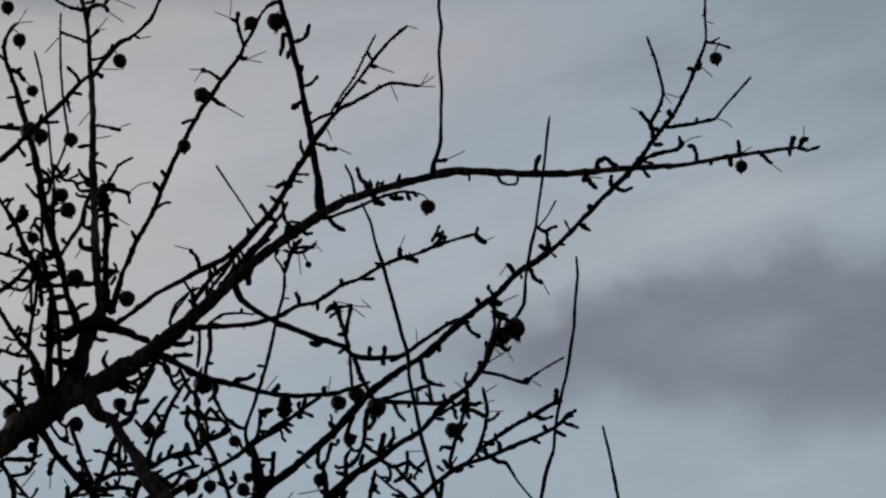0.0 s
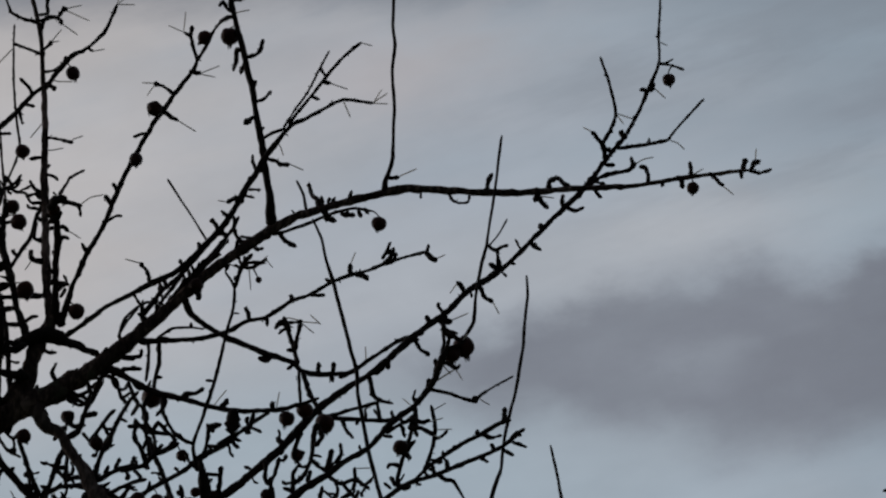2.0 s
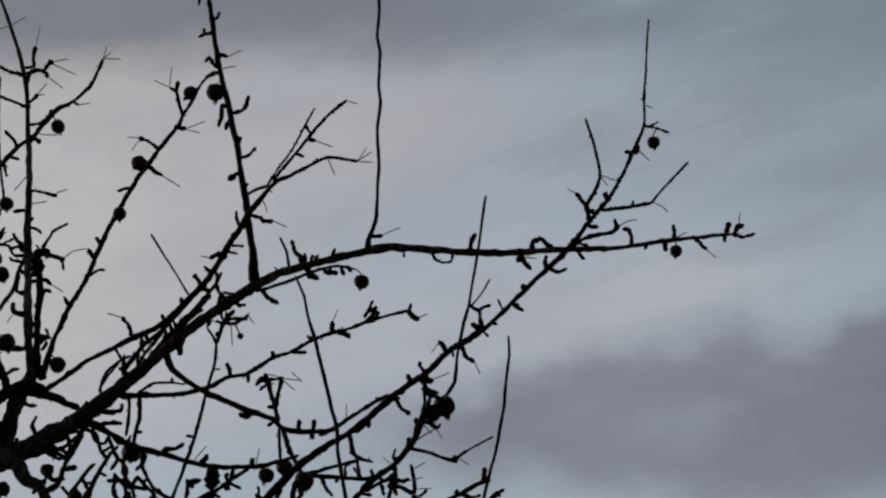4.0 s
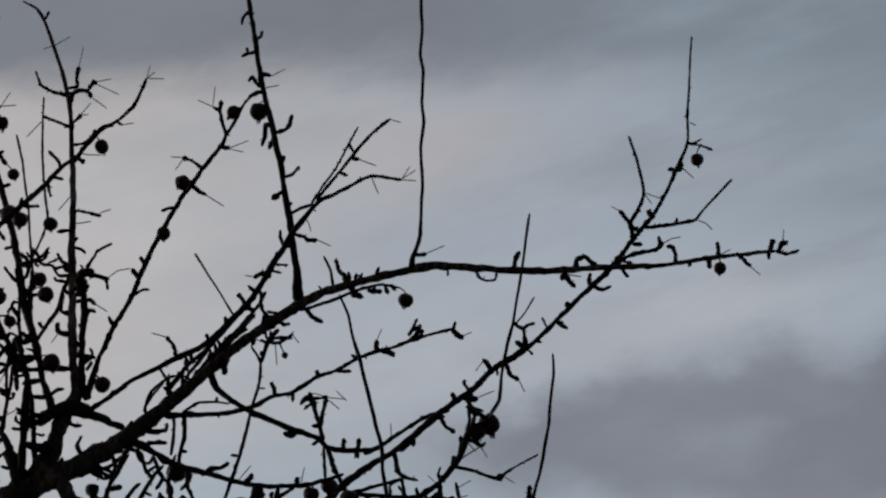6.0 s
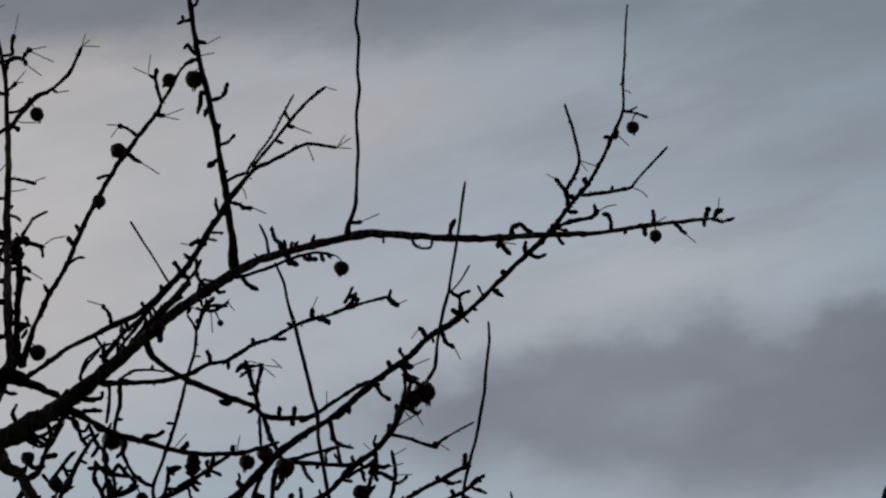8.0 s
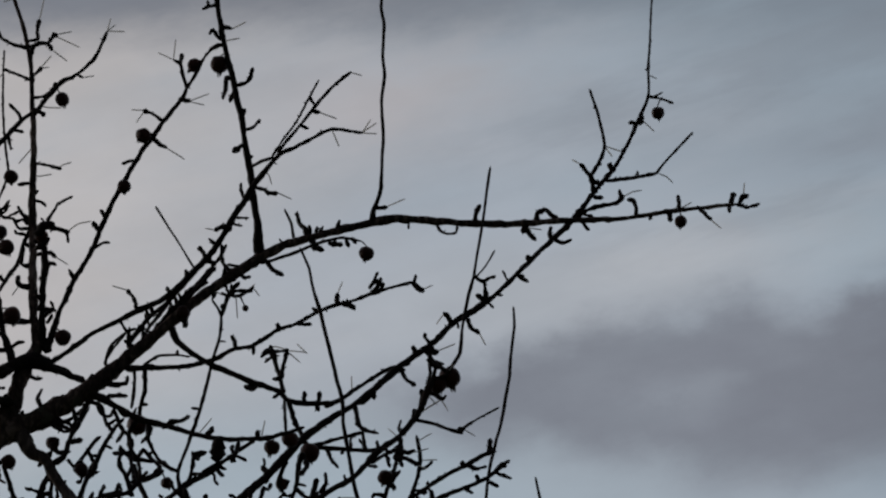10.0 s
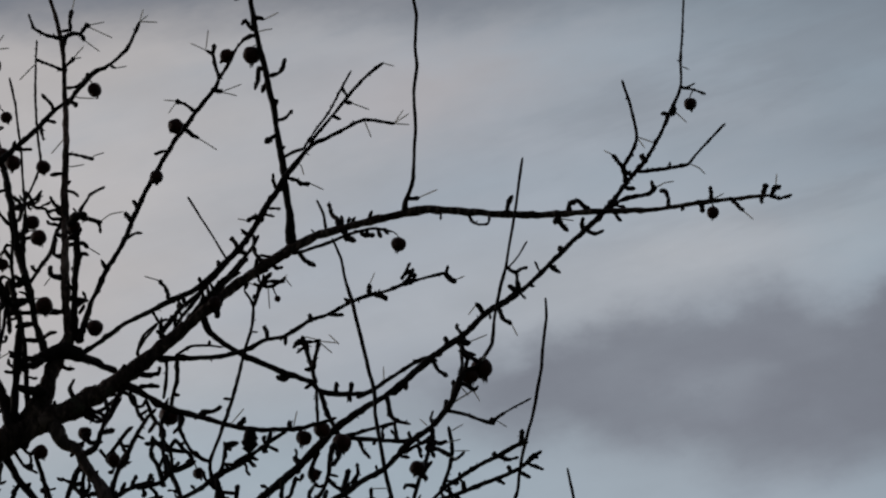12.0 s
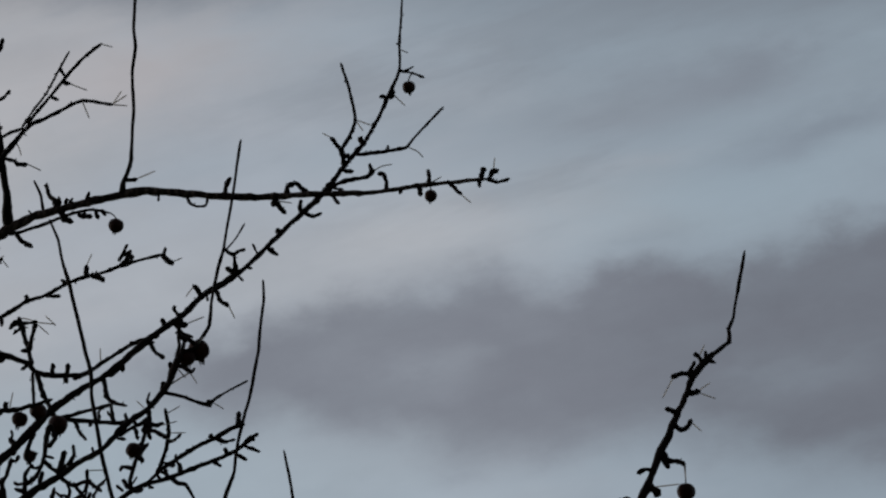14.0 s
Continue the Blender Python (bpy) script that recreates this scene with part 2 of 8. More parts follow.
# thin dry stalks let the light behind them through
st = stalk_skin.node_tree
glow, blend = st.nodes.new("ShaderNodeBsdfTranslucent"), st.nodes.new("ShaderNodeMixShader")
glow.inputs["Color"].default_value = (0.90, 0.87, 0.82, 1)
blend.inputs[0].default_value = 0.9
st.links.new(st.nodes["Principled BSDF"].outputs[0], blend.inputs[1])
st.links.new(glow.outputs[0], blend.inputs[2])
st.links.new(blend.outputs[0], st.nodes["Material Output"].inputs["Surface"])
fruit_skin = material("wrinkled_fruit_skin", ((0.026, 0.010, 0.008), (0.065, 0.021, 0.015), (0.125, 0.040, 0.027)), 90, 0.42, 0.5)
calyx_skin = material("dry_calyx", ((0.02, 0.015, 0.012), (0.045, 0.035, 0.028), (0.08, 0.06, 0.05)), 150, 0.9, 0.3)
grass = material("rough_grass", ((0.030, 0.045, 0.015), (0.050, 0.070, 0.024), (0.085, 0.095, 0.040)), 0.7, 0.95, 0.6)


# ---- builders ----
lines = {}  # the centre line of each stem, by name


def mesh_part(name, verts, faces, mat, parent, label=""):
    me = bpy.data.meshes.new(name)
    me.from_pydata(verts, [], faces)
    me.materials.append(mat)
    for p in me.polygons:
        p.use_smooth = True
    ob = new(name, me)
    ob.parent = parent
    return tagged(ob, label)


def spline(points, step):
    """Points with radii every step metres along a Catmull-Rom curve through the joints given."""
    p = [Vector(q) for q in points]
    p = [2 * p[0] - p[1]] + p + [2 * p[-1] - p[-2]]
    made = []
    for i in range(1, len(p) - 2):
        a, b, c, d = p[i - 1:i + 3]
        n = max(2, int((c - b).to_3d().length / step))
        for k in range(n):
            t = k / n
            q = 0.5 * (2 * b + (c - a) * t + (2 * a - 5 * b + 4 * c - d) * t * t + (3 * b - a - 3 * c + d) * t ** 3)
            lin = b.lerp(c, t)
            made.append((q.to_3d() * 0.65 + lin.to_3d() * 0.35, max(0.0004, lin[3])))
    made.append((p[-2].to_3d(), p[-2][3]))
    return made


def rooted(joints):
    """The same stalk with its foot carried on to the bark of the nearest stem."""
    near = []
    for way in (joints, joints[::-1]):
        foot = Vector(way[0][:3])
        c, r = min((p for line in lines.values() for p in line), key=lambda p: (p[0] - foot).length - p[1])
        near.append(((c - foot).length - r, c, r))
    if near[1][0] < min(near[0][0], 0.008) - 0.003:
        joints, near = joints[::-1], near[::-1]
    _, c, r = near[0]
    gap = c - Vector(joints[0][:3])
    if gap.length < r + 0.001:
        return joints
    if gap.length < r + 0.006:
        return [(*c, joints[0][3])] + list(joints)
    return [(x + gap.x, y + gap.y, z + gap.z, w) for x, y, z, w in joints]


def branch(name, parent, joints, mat, sides=0, label=""):
    """A tapering, knobbly stem through joints (x, y, z in metres from the tree's foot, radius in millimetres), flared where it
    leaves its parent, swollen at its nodes and rounded at its tip."""
    rnd = random.Random(int(abs(joints[0][0] * 7919 + joints[-1][2] * 104729) * 100))
    if name == "dry_stalk":
        joints = [(x, y, z, 0.85 * w) for x, y, z, w in rooted(joints)]
    joints = [(x, y, z, r / 1000) for x, y, z, r in joints]
    thick = max(j[3] for j in joints)
    thin = thick < 0.0012
    sides = sides or (6 if thin else 8 if thick < 0.006 else 12)
    line = spline(joints, 0.0025 if name == "spur" else 0.003 if thick < 0.006 else 0.006 if thick < 0.03 else 0.02)
    nodes, s = [], rnd.uniform(0.01, 0.03)
    total = sum((line[i + 1][0] - line[i][0]).length for i in range(len(line) - 1))
    while s < total:
        nodes.append((s, rnd.uniform(0.15, 0.95) ** 1.5 * (0.35 if name == "water_shoot" else 1), rnd.uniform(0, 6.28)))
        s += rnd.uniform(0.008, 0.030)
    verts, faces, s, side = [], [], 0.0, None
    rough = 0.05 if thin else 0.10 if name == "water_shoot" else 0.5 if name == "spur" else 0.28
    for i, (c, r) in enumerate(line):
        way = (line[min(i + 1, len(line) - 1)][0] - line[max(i - 1, 0)][0]).normalized()
        if side is None:
            side = way.orthogonal().normalized()
        side = (side - way * side.dot(way)).normalized()
        up = way.cross(side)
        if i:
            s += (c - line[i - 1][0]).length
        if not thin:
            c = c + noise.noise_vector(c * 55) * r * 0.22
            r *= (1 if r < 0.006 or name == "trunk" else 0.92) * (1 + 0.22 * noise.noise(c * 38))
            if name == "spur":
                r = max(r, 0.0012) * (1 + 0.18 * math.exp(-((total - s - 0.0015) / 0.0022) ** 2))
            if s < 6 * r and name != "trunk":
                r *= 1 + 0.25 * math.exp(-s / (1.6 * r))
        for k in range(sides):
            a = 2 * math.pi * k / sides
            out = side * math.cos(a) + up * math.sin(a)
            q = r
            if not thin:
                for at, high, turn in nodes:
                    if abs(at - s) < 3 * max(r, 0.002):
                        q += (max(0.0012, 0.8 * r) if r < 0.004 else 0.3 * r) * high * math.exp(-((at - s) / (0.7 * max(r, 0.002))) ** 2) * (0.4 + 0.6 * math.cos(a - turn))
                q *= 1 + rough * noise.noise((c + out * r) * 160) + 0.5 * rough * noise.noise((c + out * r) * 520)
            if i == len(line) - 1 or i == 0:
                q *= 0.62
            verts.append(c + out * q)
        if i:
            o = (i - 1) * sides
            for k in range(sides):
                k2 = (k + 1) % sides
                faces.append((o + k, o + k2, o + sides + k2, o + sides + k))
    if name in ("limb", "twig", "spur") and thick < 0.012:
        # buds and leaf scars that stand off the bark
        for i in range(2, len(line) - 1):
            if rnd.random() < (0.30 if name == "spur" else 0.12):
                c, r = line[i]
                way = (line[i + 1][0] - line[i - 1][0]).normalized()
                a = rnd.uniform(0, 6.28)
                side = way.orthogonal().normalized()
                out = side * math.cos(a) + way.cross(side) * math.sin(a)
                across = way.cross(out)
                long, wide = rnd.uniform(0.0008, 0.0038), rnd.uniform(0.0006, 0.0013)
                n, foot, lean = len(verts), c + out * r * 0.6, (out + way * rnd.uniform(0.0, 0.9)).normalized()
                for k in range(5):
                    b = 2 * math.pi * k / 5
                    verts.append(foot + (way * math.cos(b) + across * math.sin(b)) * wide)
                for k in range(5):
                    b = 2 * math.pi * k / 5
                    verts.append(foot + lean * (r * 0.4 + long * 0.6) + (way * math.cos(b) + across * math.sin(b)) * wide * 0.85)
                verts.append(foot + lean * (r * 0.4 + long))
                for k in range(5):
                    k2 = (k + 1) % 5
                    faces.append((n + k, n + k2, n + 5 + k2, n + 5 + k))
                    faces.append((n + 5 + k, n + 5 + k2, n + 10))
    c0, way0 = line[0][0], (line[1][0] - line[0][0]).normalized()
    c1, way1 = line[-1][0], (line[-1][0] - line[-2][0]).normalized()
    verts += [c0 - way0 * line[0][1] * 0.5, c1 + way1 * line[-1][1] * 0.6]
    last = (len(line) - 1) * sides
    for k in range(sides):
        k2 = (k + 1) % sides
        faces.append((k2, k, len(verts) - 2))
        faces.append((last + k, last + k2, len(verts) - 1))
    ob = mesh_part(name, verts, faces, mat, parent, label)
    lines[ob.name] = line
    return ob


def side_shoots(stem, count, reach=1.0):
    """Short crooked spurs scattered along a stem, up to a share of its length."""
    line = lines[stem.name]
    rnd = random.Random(len(line) * 31 + count)
    for i in range(count):
        at = rnd.randrange(2, max(3, int((len(line) - 1) * reach)))
        c, r = line[at]
        way = (line[min(at + 1, len(line) - 1)][0] - line[at - 1][0]).normalized()
        a = rnd.uniform(0, 6.28)
        out = Vector((math.cos(a), rnd.uniform(-0.4, 0.4), math.sin(a)))
        out = (out - way * out.dot(way) * 0.7 + Vector((0, 0, 0.25))).normalized()
        step, w = rnd.uniform(0.0035, 0.0065), rnd.uniform(1.5, 2.4)
        pts = [(*c, w)]
        for k in range(rnd.randint(2, 4)):
            c = c + out * step
            pts.append((*c, w * rnd.uniform(0.75, 1.25)))
            out = (out + Vector((rnd.uniform(-0.8, 0.8), rnd.uniform(-0.3, 0.3), rnd.uniform(-0.4, 0.9)))).normalized()
        branch("spur", stem, pts, twig_bark)


def fruit(centre, r, anchor):
    """A small shrunken pome hanging from anchor: body, five dry calyx lobes below, a short stem."""
    rnd = random.Random(int(abs(centre[0] * 9173 + centre[2] * 3571) * 1000))
    c, a = Vector(centre), Vector(anchor)
    hang = (c - a)
    hang = (hang.normalized() * 0.5 + Vector((rnd.uniform(-0.4, 0.4), rnd.uniform(-0.3, 0.3), -0.8))).normalized()
    turn = hang.to_track_quat("-Z", "Y").to_matrix()
    wide, tall = r * rnd.uniform(0.94, 1.03), r * rnd.uniform(0.95, 1.08)
    verts, faces, rings, seg = [], [], 11, 18
    for i in range(rings + 1):
        th = math.pi * i / rings
        for k in range(seg):
            ph = 2 * math.pi * k / seg
            q = wide * math.sin(th) * (1 + 0.03 * math.cos(5 * ph))
            z = tall * (math.cos(th) - 0.16 * math.exp(-(th / 0.45) ** 2) + 0.10 * math.exp(-((th - math.pi) / 0.5) ** 2))
            v = Vector((q * math.cos(ph), q * math.sin(ph), z))
            v *= 1 + 0.07 * noise.noise((v + c) * 130) + 0.03 * noise.noise((v + c) * 420)
            verts.append(c + turn @ v)
    for i in range(rings):
        for k in range(seg):
            k2 = (k + 1) % seg
            faces.append((i * seg + k, (i + 1) * seg + k, (i + 1) * seg + k2, i * seg + k2))
    body = mesh_part("fruit", verts, faces, fruit_skin, tree, "small shrivelled dark red-brown pome fruit")
    verts, faces = [], []
    for k in range(5):
        ph = 2 * math.pi * k / 5 + rnd.uniform(-0.2, 0.2)
        o, w = Vector((math.cos(ph), math.sin(ph), 0)), Vector((-math.sin(ph), math.cos(ph), 0))
        base, tip_z = -tall * 0.84, -tall * rnd.uniform(1.3, 1.55)
        n = len(verts)
        for p in (o * r * 0.26 + w * r * 0.13, o * r * 0.26 - w * r * 0.13, o * r * 0.12, o * r * 0.34):
            verts.append(c + turn @ (p + Vector((0, 0, base))))
        verts.append(c + turn @ (o * r * rnd.uniform(0.02, 0.22) + Vector((0, 0, tip_z))))
        faces += [(n, n + 2, n + 4), (n + 2, n + 1, n + 4), (n + 1, n + 3, n + 4), (n + 3, n, n + 4)]
    mesh_part("calyx", verts, faces, calyx_skin, body, "dry brown calyx lobes")
    top = c - hang * tall * 0.8
    mid = (top + a) / 2 - hang * r * 0.15
    stem = [(*top, 0.9), (*mid, 0.8), (*a, 1.2)]
    branch("stem", body, stem, calyx_skin)


# ---- the ground ----
verts, faces, n = [], [], 48
for i in range(n + 1):
    for j in range(n + 1):
        x, y = ((2 * q / n - 1) for q in (i, j))
        x, y = 2500 * x * abs(x) ** 1.6, 2500 * y * abs(y) ** 1.6
        d = math.hypot(x, y)
        verts.append((x, y, 0.02 * noise.noise(Vector((x, y, 0)) * 0.5) - 0.00002 * d))
for i in range(n):
    for j in range(n):
        o = i * (n + 1) + j
        faces.append((o, o + n + 1, o + n + 2, o + 1))
ground = mesh_part("ground", verts, faces, grass, None)
tagged(ground, "rough green winter grass on open flat ground", "ground", kind="structure")

# ---- the tree ----
tree = new("thorn_tree")
tree.location = (-0.801, 5.841, 0)
tagged(tree, "bare thorny fruit tree with dark bark and small shrivelled fruit", "tree")
trunk = branch("trunk", tree, [(-0.020, 0.030, 0.000, 85.0), (0.020, 0.010, 0.900, 66.0), (-0.015, -0.010, 1.900, 58.0), (0.039, 0.000, 3.117, 50.0), (0.031, 0.000, 3.374, 34.0), (0.030, 0.000, 3.409, 28.0)], bark, sides=16)
# limbs lower down that carry the shoots rising into view
branch("limb", tree, [(0.0150, 0.000, 2.2000, 26.0), (0.2200, -0.012, 2.3600, 20.0), (0.5200, -0.030, 2.6100, 16.0), (0.8200, -0.044, 2.8400, 13.0), (1.0200, -0.049, 3.0000, 11.0), (1.1700, -0.052, 3.1500, 9.0), (1.3001, -0.050, 3.3160, 7.2)], bark)
branch("limb", tree, [(0.0200, 0.005, 2.5500, 28.0), (0.1500, 0.008, 2.7800, 20.0), (0.3400, 0.006, 3.0600, 14.0), (0.4900, 0.002, 3.2700, 9.0), (0.5616, 0.000, 3.4138, 5.8)], bark)
b_main = branch("limb", tree, [(0.0297, 0.000, 3.4094, 22.5), (0.1686, 0.010, 3.5460, 19.0), (0.2496, 0.015, 3.6041, 17.6), (0.3108, 0.019, 3.6496, 16.9), (0.3897, 0.024, 3.6945, 12.7), (0.4359, 0.026, 3.7256, 12.0), (0.4861, 0.030, 3.7717, 8.5), (0.5335, 0.033, 3.8154, 7.4), (0.5665, 0.035, 3.8477, 7.4), (0.6013, 0.037, 3.8734, 7.1), (0.6375, 0.040, 3.8999, 7.1), (0.6712, 0.041, 3.9196, 5.0), (0.7134, 0.044, 3.9341, 5.0), (0.7557, 0.046, 3.9464, 4.6), (0.8123, 0.049, 3.9590, 5.0), (0.8973, 0.053, 3.9545, 4.3), (0.9540, 0.056, 3.9549, 4.3), (1.0322, 0.060, 3.9618, 3.9), (1.0962, 0.063, 3.9654, 3.2), (1.1677, 0.066, 3.9783, 2.8), (1.2392, 0.070, 3.9881, 2.1)], bark)
side_shoots(b_main, 43, 0.6)
b_s1 = branch("limb", tree, [(0.3230, 0.020, 3.6613, 14.1), (0.3375, 0.024, 3.7007, 13.0), (0.3447, 0.026, 3.7250, 9.9), (0.3500, 0.028, 3.7433, 10.7), (0.3642, 0.031, 3.7693, 8.5), (0.3669, 0.032, 3.7853, 8.5), (0.3607, 0.036, 3.8240, 5.3), (0.3598, 0.039, 3.8551, 5.4), (0.3576, 0.043, 3.9020, 5.4), (0.3539, 0.049, 3.9729, 5.0), (0.3541, 0.053, 4.0127, 4.2), (0.3535, 0.056, 4.0526, 3.8), (0.3503, 0.061, 4.1089, 3.5), (0.3460, 0.067, 4.1738, 3.0), (0.3374, 0.071, 4.2187, 2.7), (0.3292, 0.073, 4.2475, 2.3), (0.3083, 0.079, 4.3080, 2.3), (0.2975, 0.081, 4.3264, 1.9), (0.2796, 0.083, 4.3376, 1.5)], bark)
b_n1 = branch("twig", tree, [(0.3621, 0.030, 3.7656, 9.0), (0.3782, 0.031, 3.7551, 7.6), (0.3900, 0.032, 3.7530, 4.2), (0.4020, 0.032, 3.7505, 3.0), (0.4105, 0.033, 3.7430, 2.8), (0.4252, 0.033, 3.7395, 3.6)], twig_bark)
b_t1 = branch("twig", tree, [(0.2886, 0.081, 3.9536, 1.7), (0.2968, 0.081, 3.9551, 1.6), (0.3030, 0.083, 3.9826, 1.6), (0.3075, 0.084, 3.9944, 1.6), (0.3160, 0.085, 4.0182, 1.6), (0.3197, 0.086, 4.0380, 1.6), (0.3149, 0.088, 4.0737, 1.6), (0.3105, 0.091, 4.1217, 1.6), (0.3089, 0.094, 4.1699, 1.6), (0.3091, 0.096, 4.2087, 1.2)], twig_bark)
b_r1 = branch("twig", tree, [(0.3518, 0.061, 4.1025, 3.1), (0.3635, 0.052, 4.1167, 2.7), (0.3765, 0.044, 4.1287, 2.7), (0.3874, 0.037, 4.1389, 2.7), (0.4093, 0.026, 4.1461, 2.3), (0.4288, 0.015, 4.1606, 2.3), (0.4361, 0.009, 4.1718, 2.3), (0.4462, -0.002, 4.1919, 2.3)], twig_bark)
b_r2 = branch("twig", tree, [(0.3510, 0.061, 4.1065, 2.7), (0.3373, 0.057, 4.0954, 2.7), (0.3172, 0.049, 4.0665, 3.1), (0.2937, 0.041, 4.0399, 3.5), (0.2803, 0.036, 4.0249, 3.9), (0.2637, 0.030, 4.0032, 3.5), (0.2471, 0.024, 3.9839, 3.5), (0.2074, 0.010, 3.9419, 3.5)], twig_bark)
b_s2 = branch("limb", tree, [(0.3401, 0.028, 3.7502, 4.9), (0.3261, 0.040, 3.7956, 4.6), (0.3146, 0.053, 3.8455, 4.6), (0.3056, 0.062, 3.8790, 5.0), (0.2953, 0.070, 3.9127, 5.0), (0.2842, 0.087, 3.9806, 4.6), (0.2687, 0.104, 4.0476, 4.3), (0.2492, 0.122, 4.1190, 3.6), (0.2449, 0.125, 4.1322, 3.2), (0.2362, 0.132, 4.1587, 2.9)], twig_bark)
b_t2 = branch("twig", tree, [(0.2915, 0.076, 3.9355, 2.2), (0.3071, 0.073, 3.9366, 2.0), (0.3039, 0.067, 3.9649, 1.6), (0.3005, 0.060, 4.0004, 1.6), (0.2970, 0.052, 4.0431, 1.6), (0.2923, 0.046, 4.0716, 1.6), (0.2898, 0.042, 4.0930, 1.6), (0.2814, 0.035, 4.1302, 1.6)], twig_bark)
b_n2 = branch("water_shoot", tree, [(0.2362, 0.132, 4.1587, 2.2), (0.2060, 0.130, 4.1900, 1.7), (0.2008, 0.132, 4.2419, 1.4), (0.2269, 0.143, 4.3046, 1.4), (0.2440, 0.151, 4.3467, 1.1)], twig_bark)
b_n3 = branch("twig", tree, [(0.2670, 0.105, 4.0511, 3.1), (0.2521, 0.110, 4.0564, 2.8), (0.2371, 0.116, 4.0610, 2.8), (0.2072, 0.126, 4.0700, 2.8)], twig_bark)
b_n4 = branch("twig", tree, [(0.3564, 0.046, 3.9374, 3.9), (0.3667, 0.049, 3.9438, 3.9), (0.3770, 0.051, 3.9471, 3.5), (0.3910, 0.055, 3.9447, 3.1), (0.4015, 0.058, 3.9434, 2.0)], twig_bark)
side_shoots(b_n4, 2)
b_n5 = branch("twig", tree, [(0.3527, 0.047, 3.9437, 2.7), (0.3389, 0.042, 3.9420, 2.3), (0.3318, 0.038, 3.9532, 2.3), (0.3214, 0.035, 3.9534, 2.3), (0.3109, 0.031, 3.9581, 1.9), (0.2960, 0.026, 3.9507, 1.9)], twig_bark)
side_shoots(b_n5, 3)
b_s3 = branch("twig", tree, [(0.2891, 0.022, 3.7009, 5.4), (0.2756, 0.029, 3.7273, 3.9), (0.2593, 0.036, 3.7507, 3.1), (0.2443, 0.043, 3.7774, 2.7), (0.2216, 0.053, 3.8177, 2.3)], twig_bark)
side_shoots(b_s3, 5)
b_s3b = branch("twig", tree, [(0.3104, 0.050, 3.8332, 3.9), (0.2928, 0.044, 3.8270, 3.5), (0.2822, 0.036, 3.8466, 3.5), (0.2703, 0.028, 3.8661, 3.5), (0.2611, 0.020, 3.8892, 3.1), (0.2506, 0.013, 3.9054, 2.7), (0.2330, 0.002, 3.9313, 2.7)], twig_bark)
side_shoots(b_s3b, 6)
b_s4 = branch("twig", tree, [(0.3088, 0.055, 3.8522, 2.7), (0.3253, 0.058, 3.8814, 2.7), (0.3386, 0.061, 3.9052, 2.7), (0.3435, 0.063, 3.9289, 2.7), (0.3513, 0.065, 3.9487, 2.7)], twig_bark)
side_shoots(b_s4, 4)
b_n6 = branch("twig", tree, [(0.3055, 0.057, 3.8596, 2.6), (0.2954, 0.053, 3.8568, 2.3), (0.2911, 0.045, 3.8800, 2.3), (0.2924, 0.033, 3.9132, 2.3), (0.2874, 0.022, 3.9430, 2.3)], twig_bark)
side_shoots(b_n6, 4)
b_s1b = branch("twig", tree, [(0.3734, 0.032, 3.7776, 5.4), (0.3736, 0.013, 3.8153, 3.9), (0.3745, -0.003, 3.8466, 3.9), (0.3775, -0.016, 3.8716, 5.0), (0.3748, -0.027, 3.8935, 3.8), (0.3660, -0.034, 3.9055, 3.5)], twig_bark)
side_shoots(b_s1b, 6)
b_n7 = branch("twig", tree, [(0.3739, 0.009, 3.8227, 3.8), (0.3687, 0.011, 3.8234, 3.5), (0.3892, 0.018, 3.8232, 3.1)], twig_bark)
side_shoots(b_n7, 1)
b_k = branch("limb", tree, [(0.3777, 0.032, 3.7738, 5.7), (0.3858, 0.026, 3.7979, 3.5), (0.3926, 0.022, 3.8187, 3.5), (0.4028, 0.017, 3.8428, 3.2), (0.4112, 0.013, 3.8601, 3.2), (0.4319, 0.005, 3.8945, 3.2), (0.4490, -0.005, 3.9361, 3.2), (0.4697, -0.014, 3.9777, 3.2), (0.4940, -0.024, 4.0193, 3.2), (0.5044, -0.027, 4.0331, 3.1), (0.5219, -0.033, 4.0573, 2.8), (0.5428, -0.040, 4.0827, 2.8), (0.5489, -0.043, 4.0966, 2.4), (0.5445, -0.047, 4.1128, 2.1), (0.5409, -0.049, 4.1269, 2.4), (0.5325, -0.051, 4.1315, 2.1)], twig_bark)
b_k2 = branch("twig", tree, [(0.5482, -0.043, 4.0952, 2.7), (0.5587, -0.048, 4.1100, 2.3), (0.5657, -0.052, 4.1236, 1.9), (0.5713, -0.055, 4.1337, 1.5), (0.5798, -0.058, 4.1423, 1.9), (0.5911, -0.062, 4.1463, 1.9)], twig_bark)
b_p = branch("twig", tree, [(0.3838, 0.031, 3.7537, 3.4), (0.3851, 0.031, 3.7594, 3.1), (0.4107, 0.027, 3.7766, 3.1), (0.4364, 0.023, 3.7952, 3.1), (0.4628, 0.020, 3.8081, 3.1), (0.4921, 0.016, 3.8230, 3.5), (0.5193, 0.012, 3.8343, 3.5), (0.5395, 0.009, 3.8496, 3.9), (0.5603, 0.005, 3.8707, 3.9), (0.5811, 0.002, 3.8933, 3.9), (0.5949, -0.001, 3.9147, 4.3), (0.6087, -0.005, 3.9398, 3.9), (0.6226, -0.008, 3.9613, 3.9), (0.6330, -0.010, 3.9792, 3.5), (0.6470, -0.013, 3.9971, 3.5), (0.6645, -0.016, 4.0186, 3.1), (0.6856, -0.019, 4.0281, 2.3), (0.7067, -0.022, 4.0384, 1.9), (0.7299, -0.025, 4.0493, 2.3), (0.7679, -0.030, 4.0420, 1.9)], twig_bark)
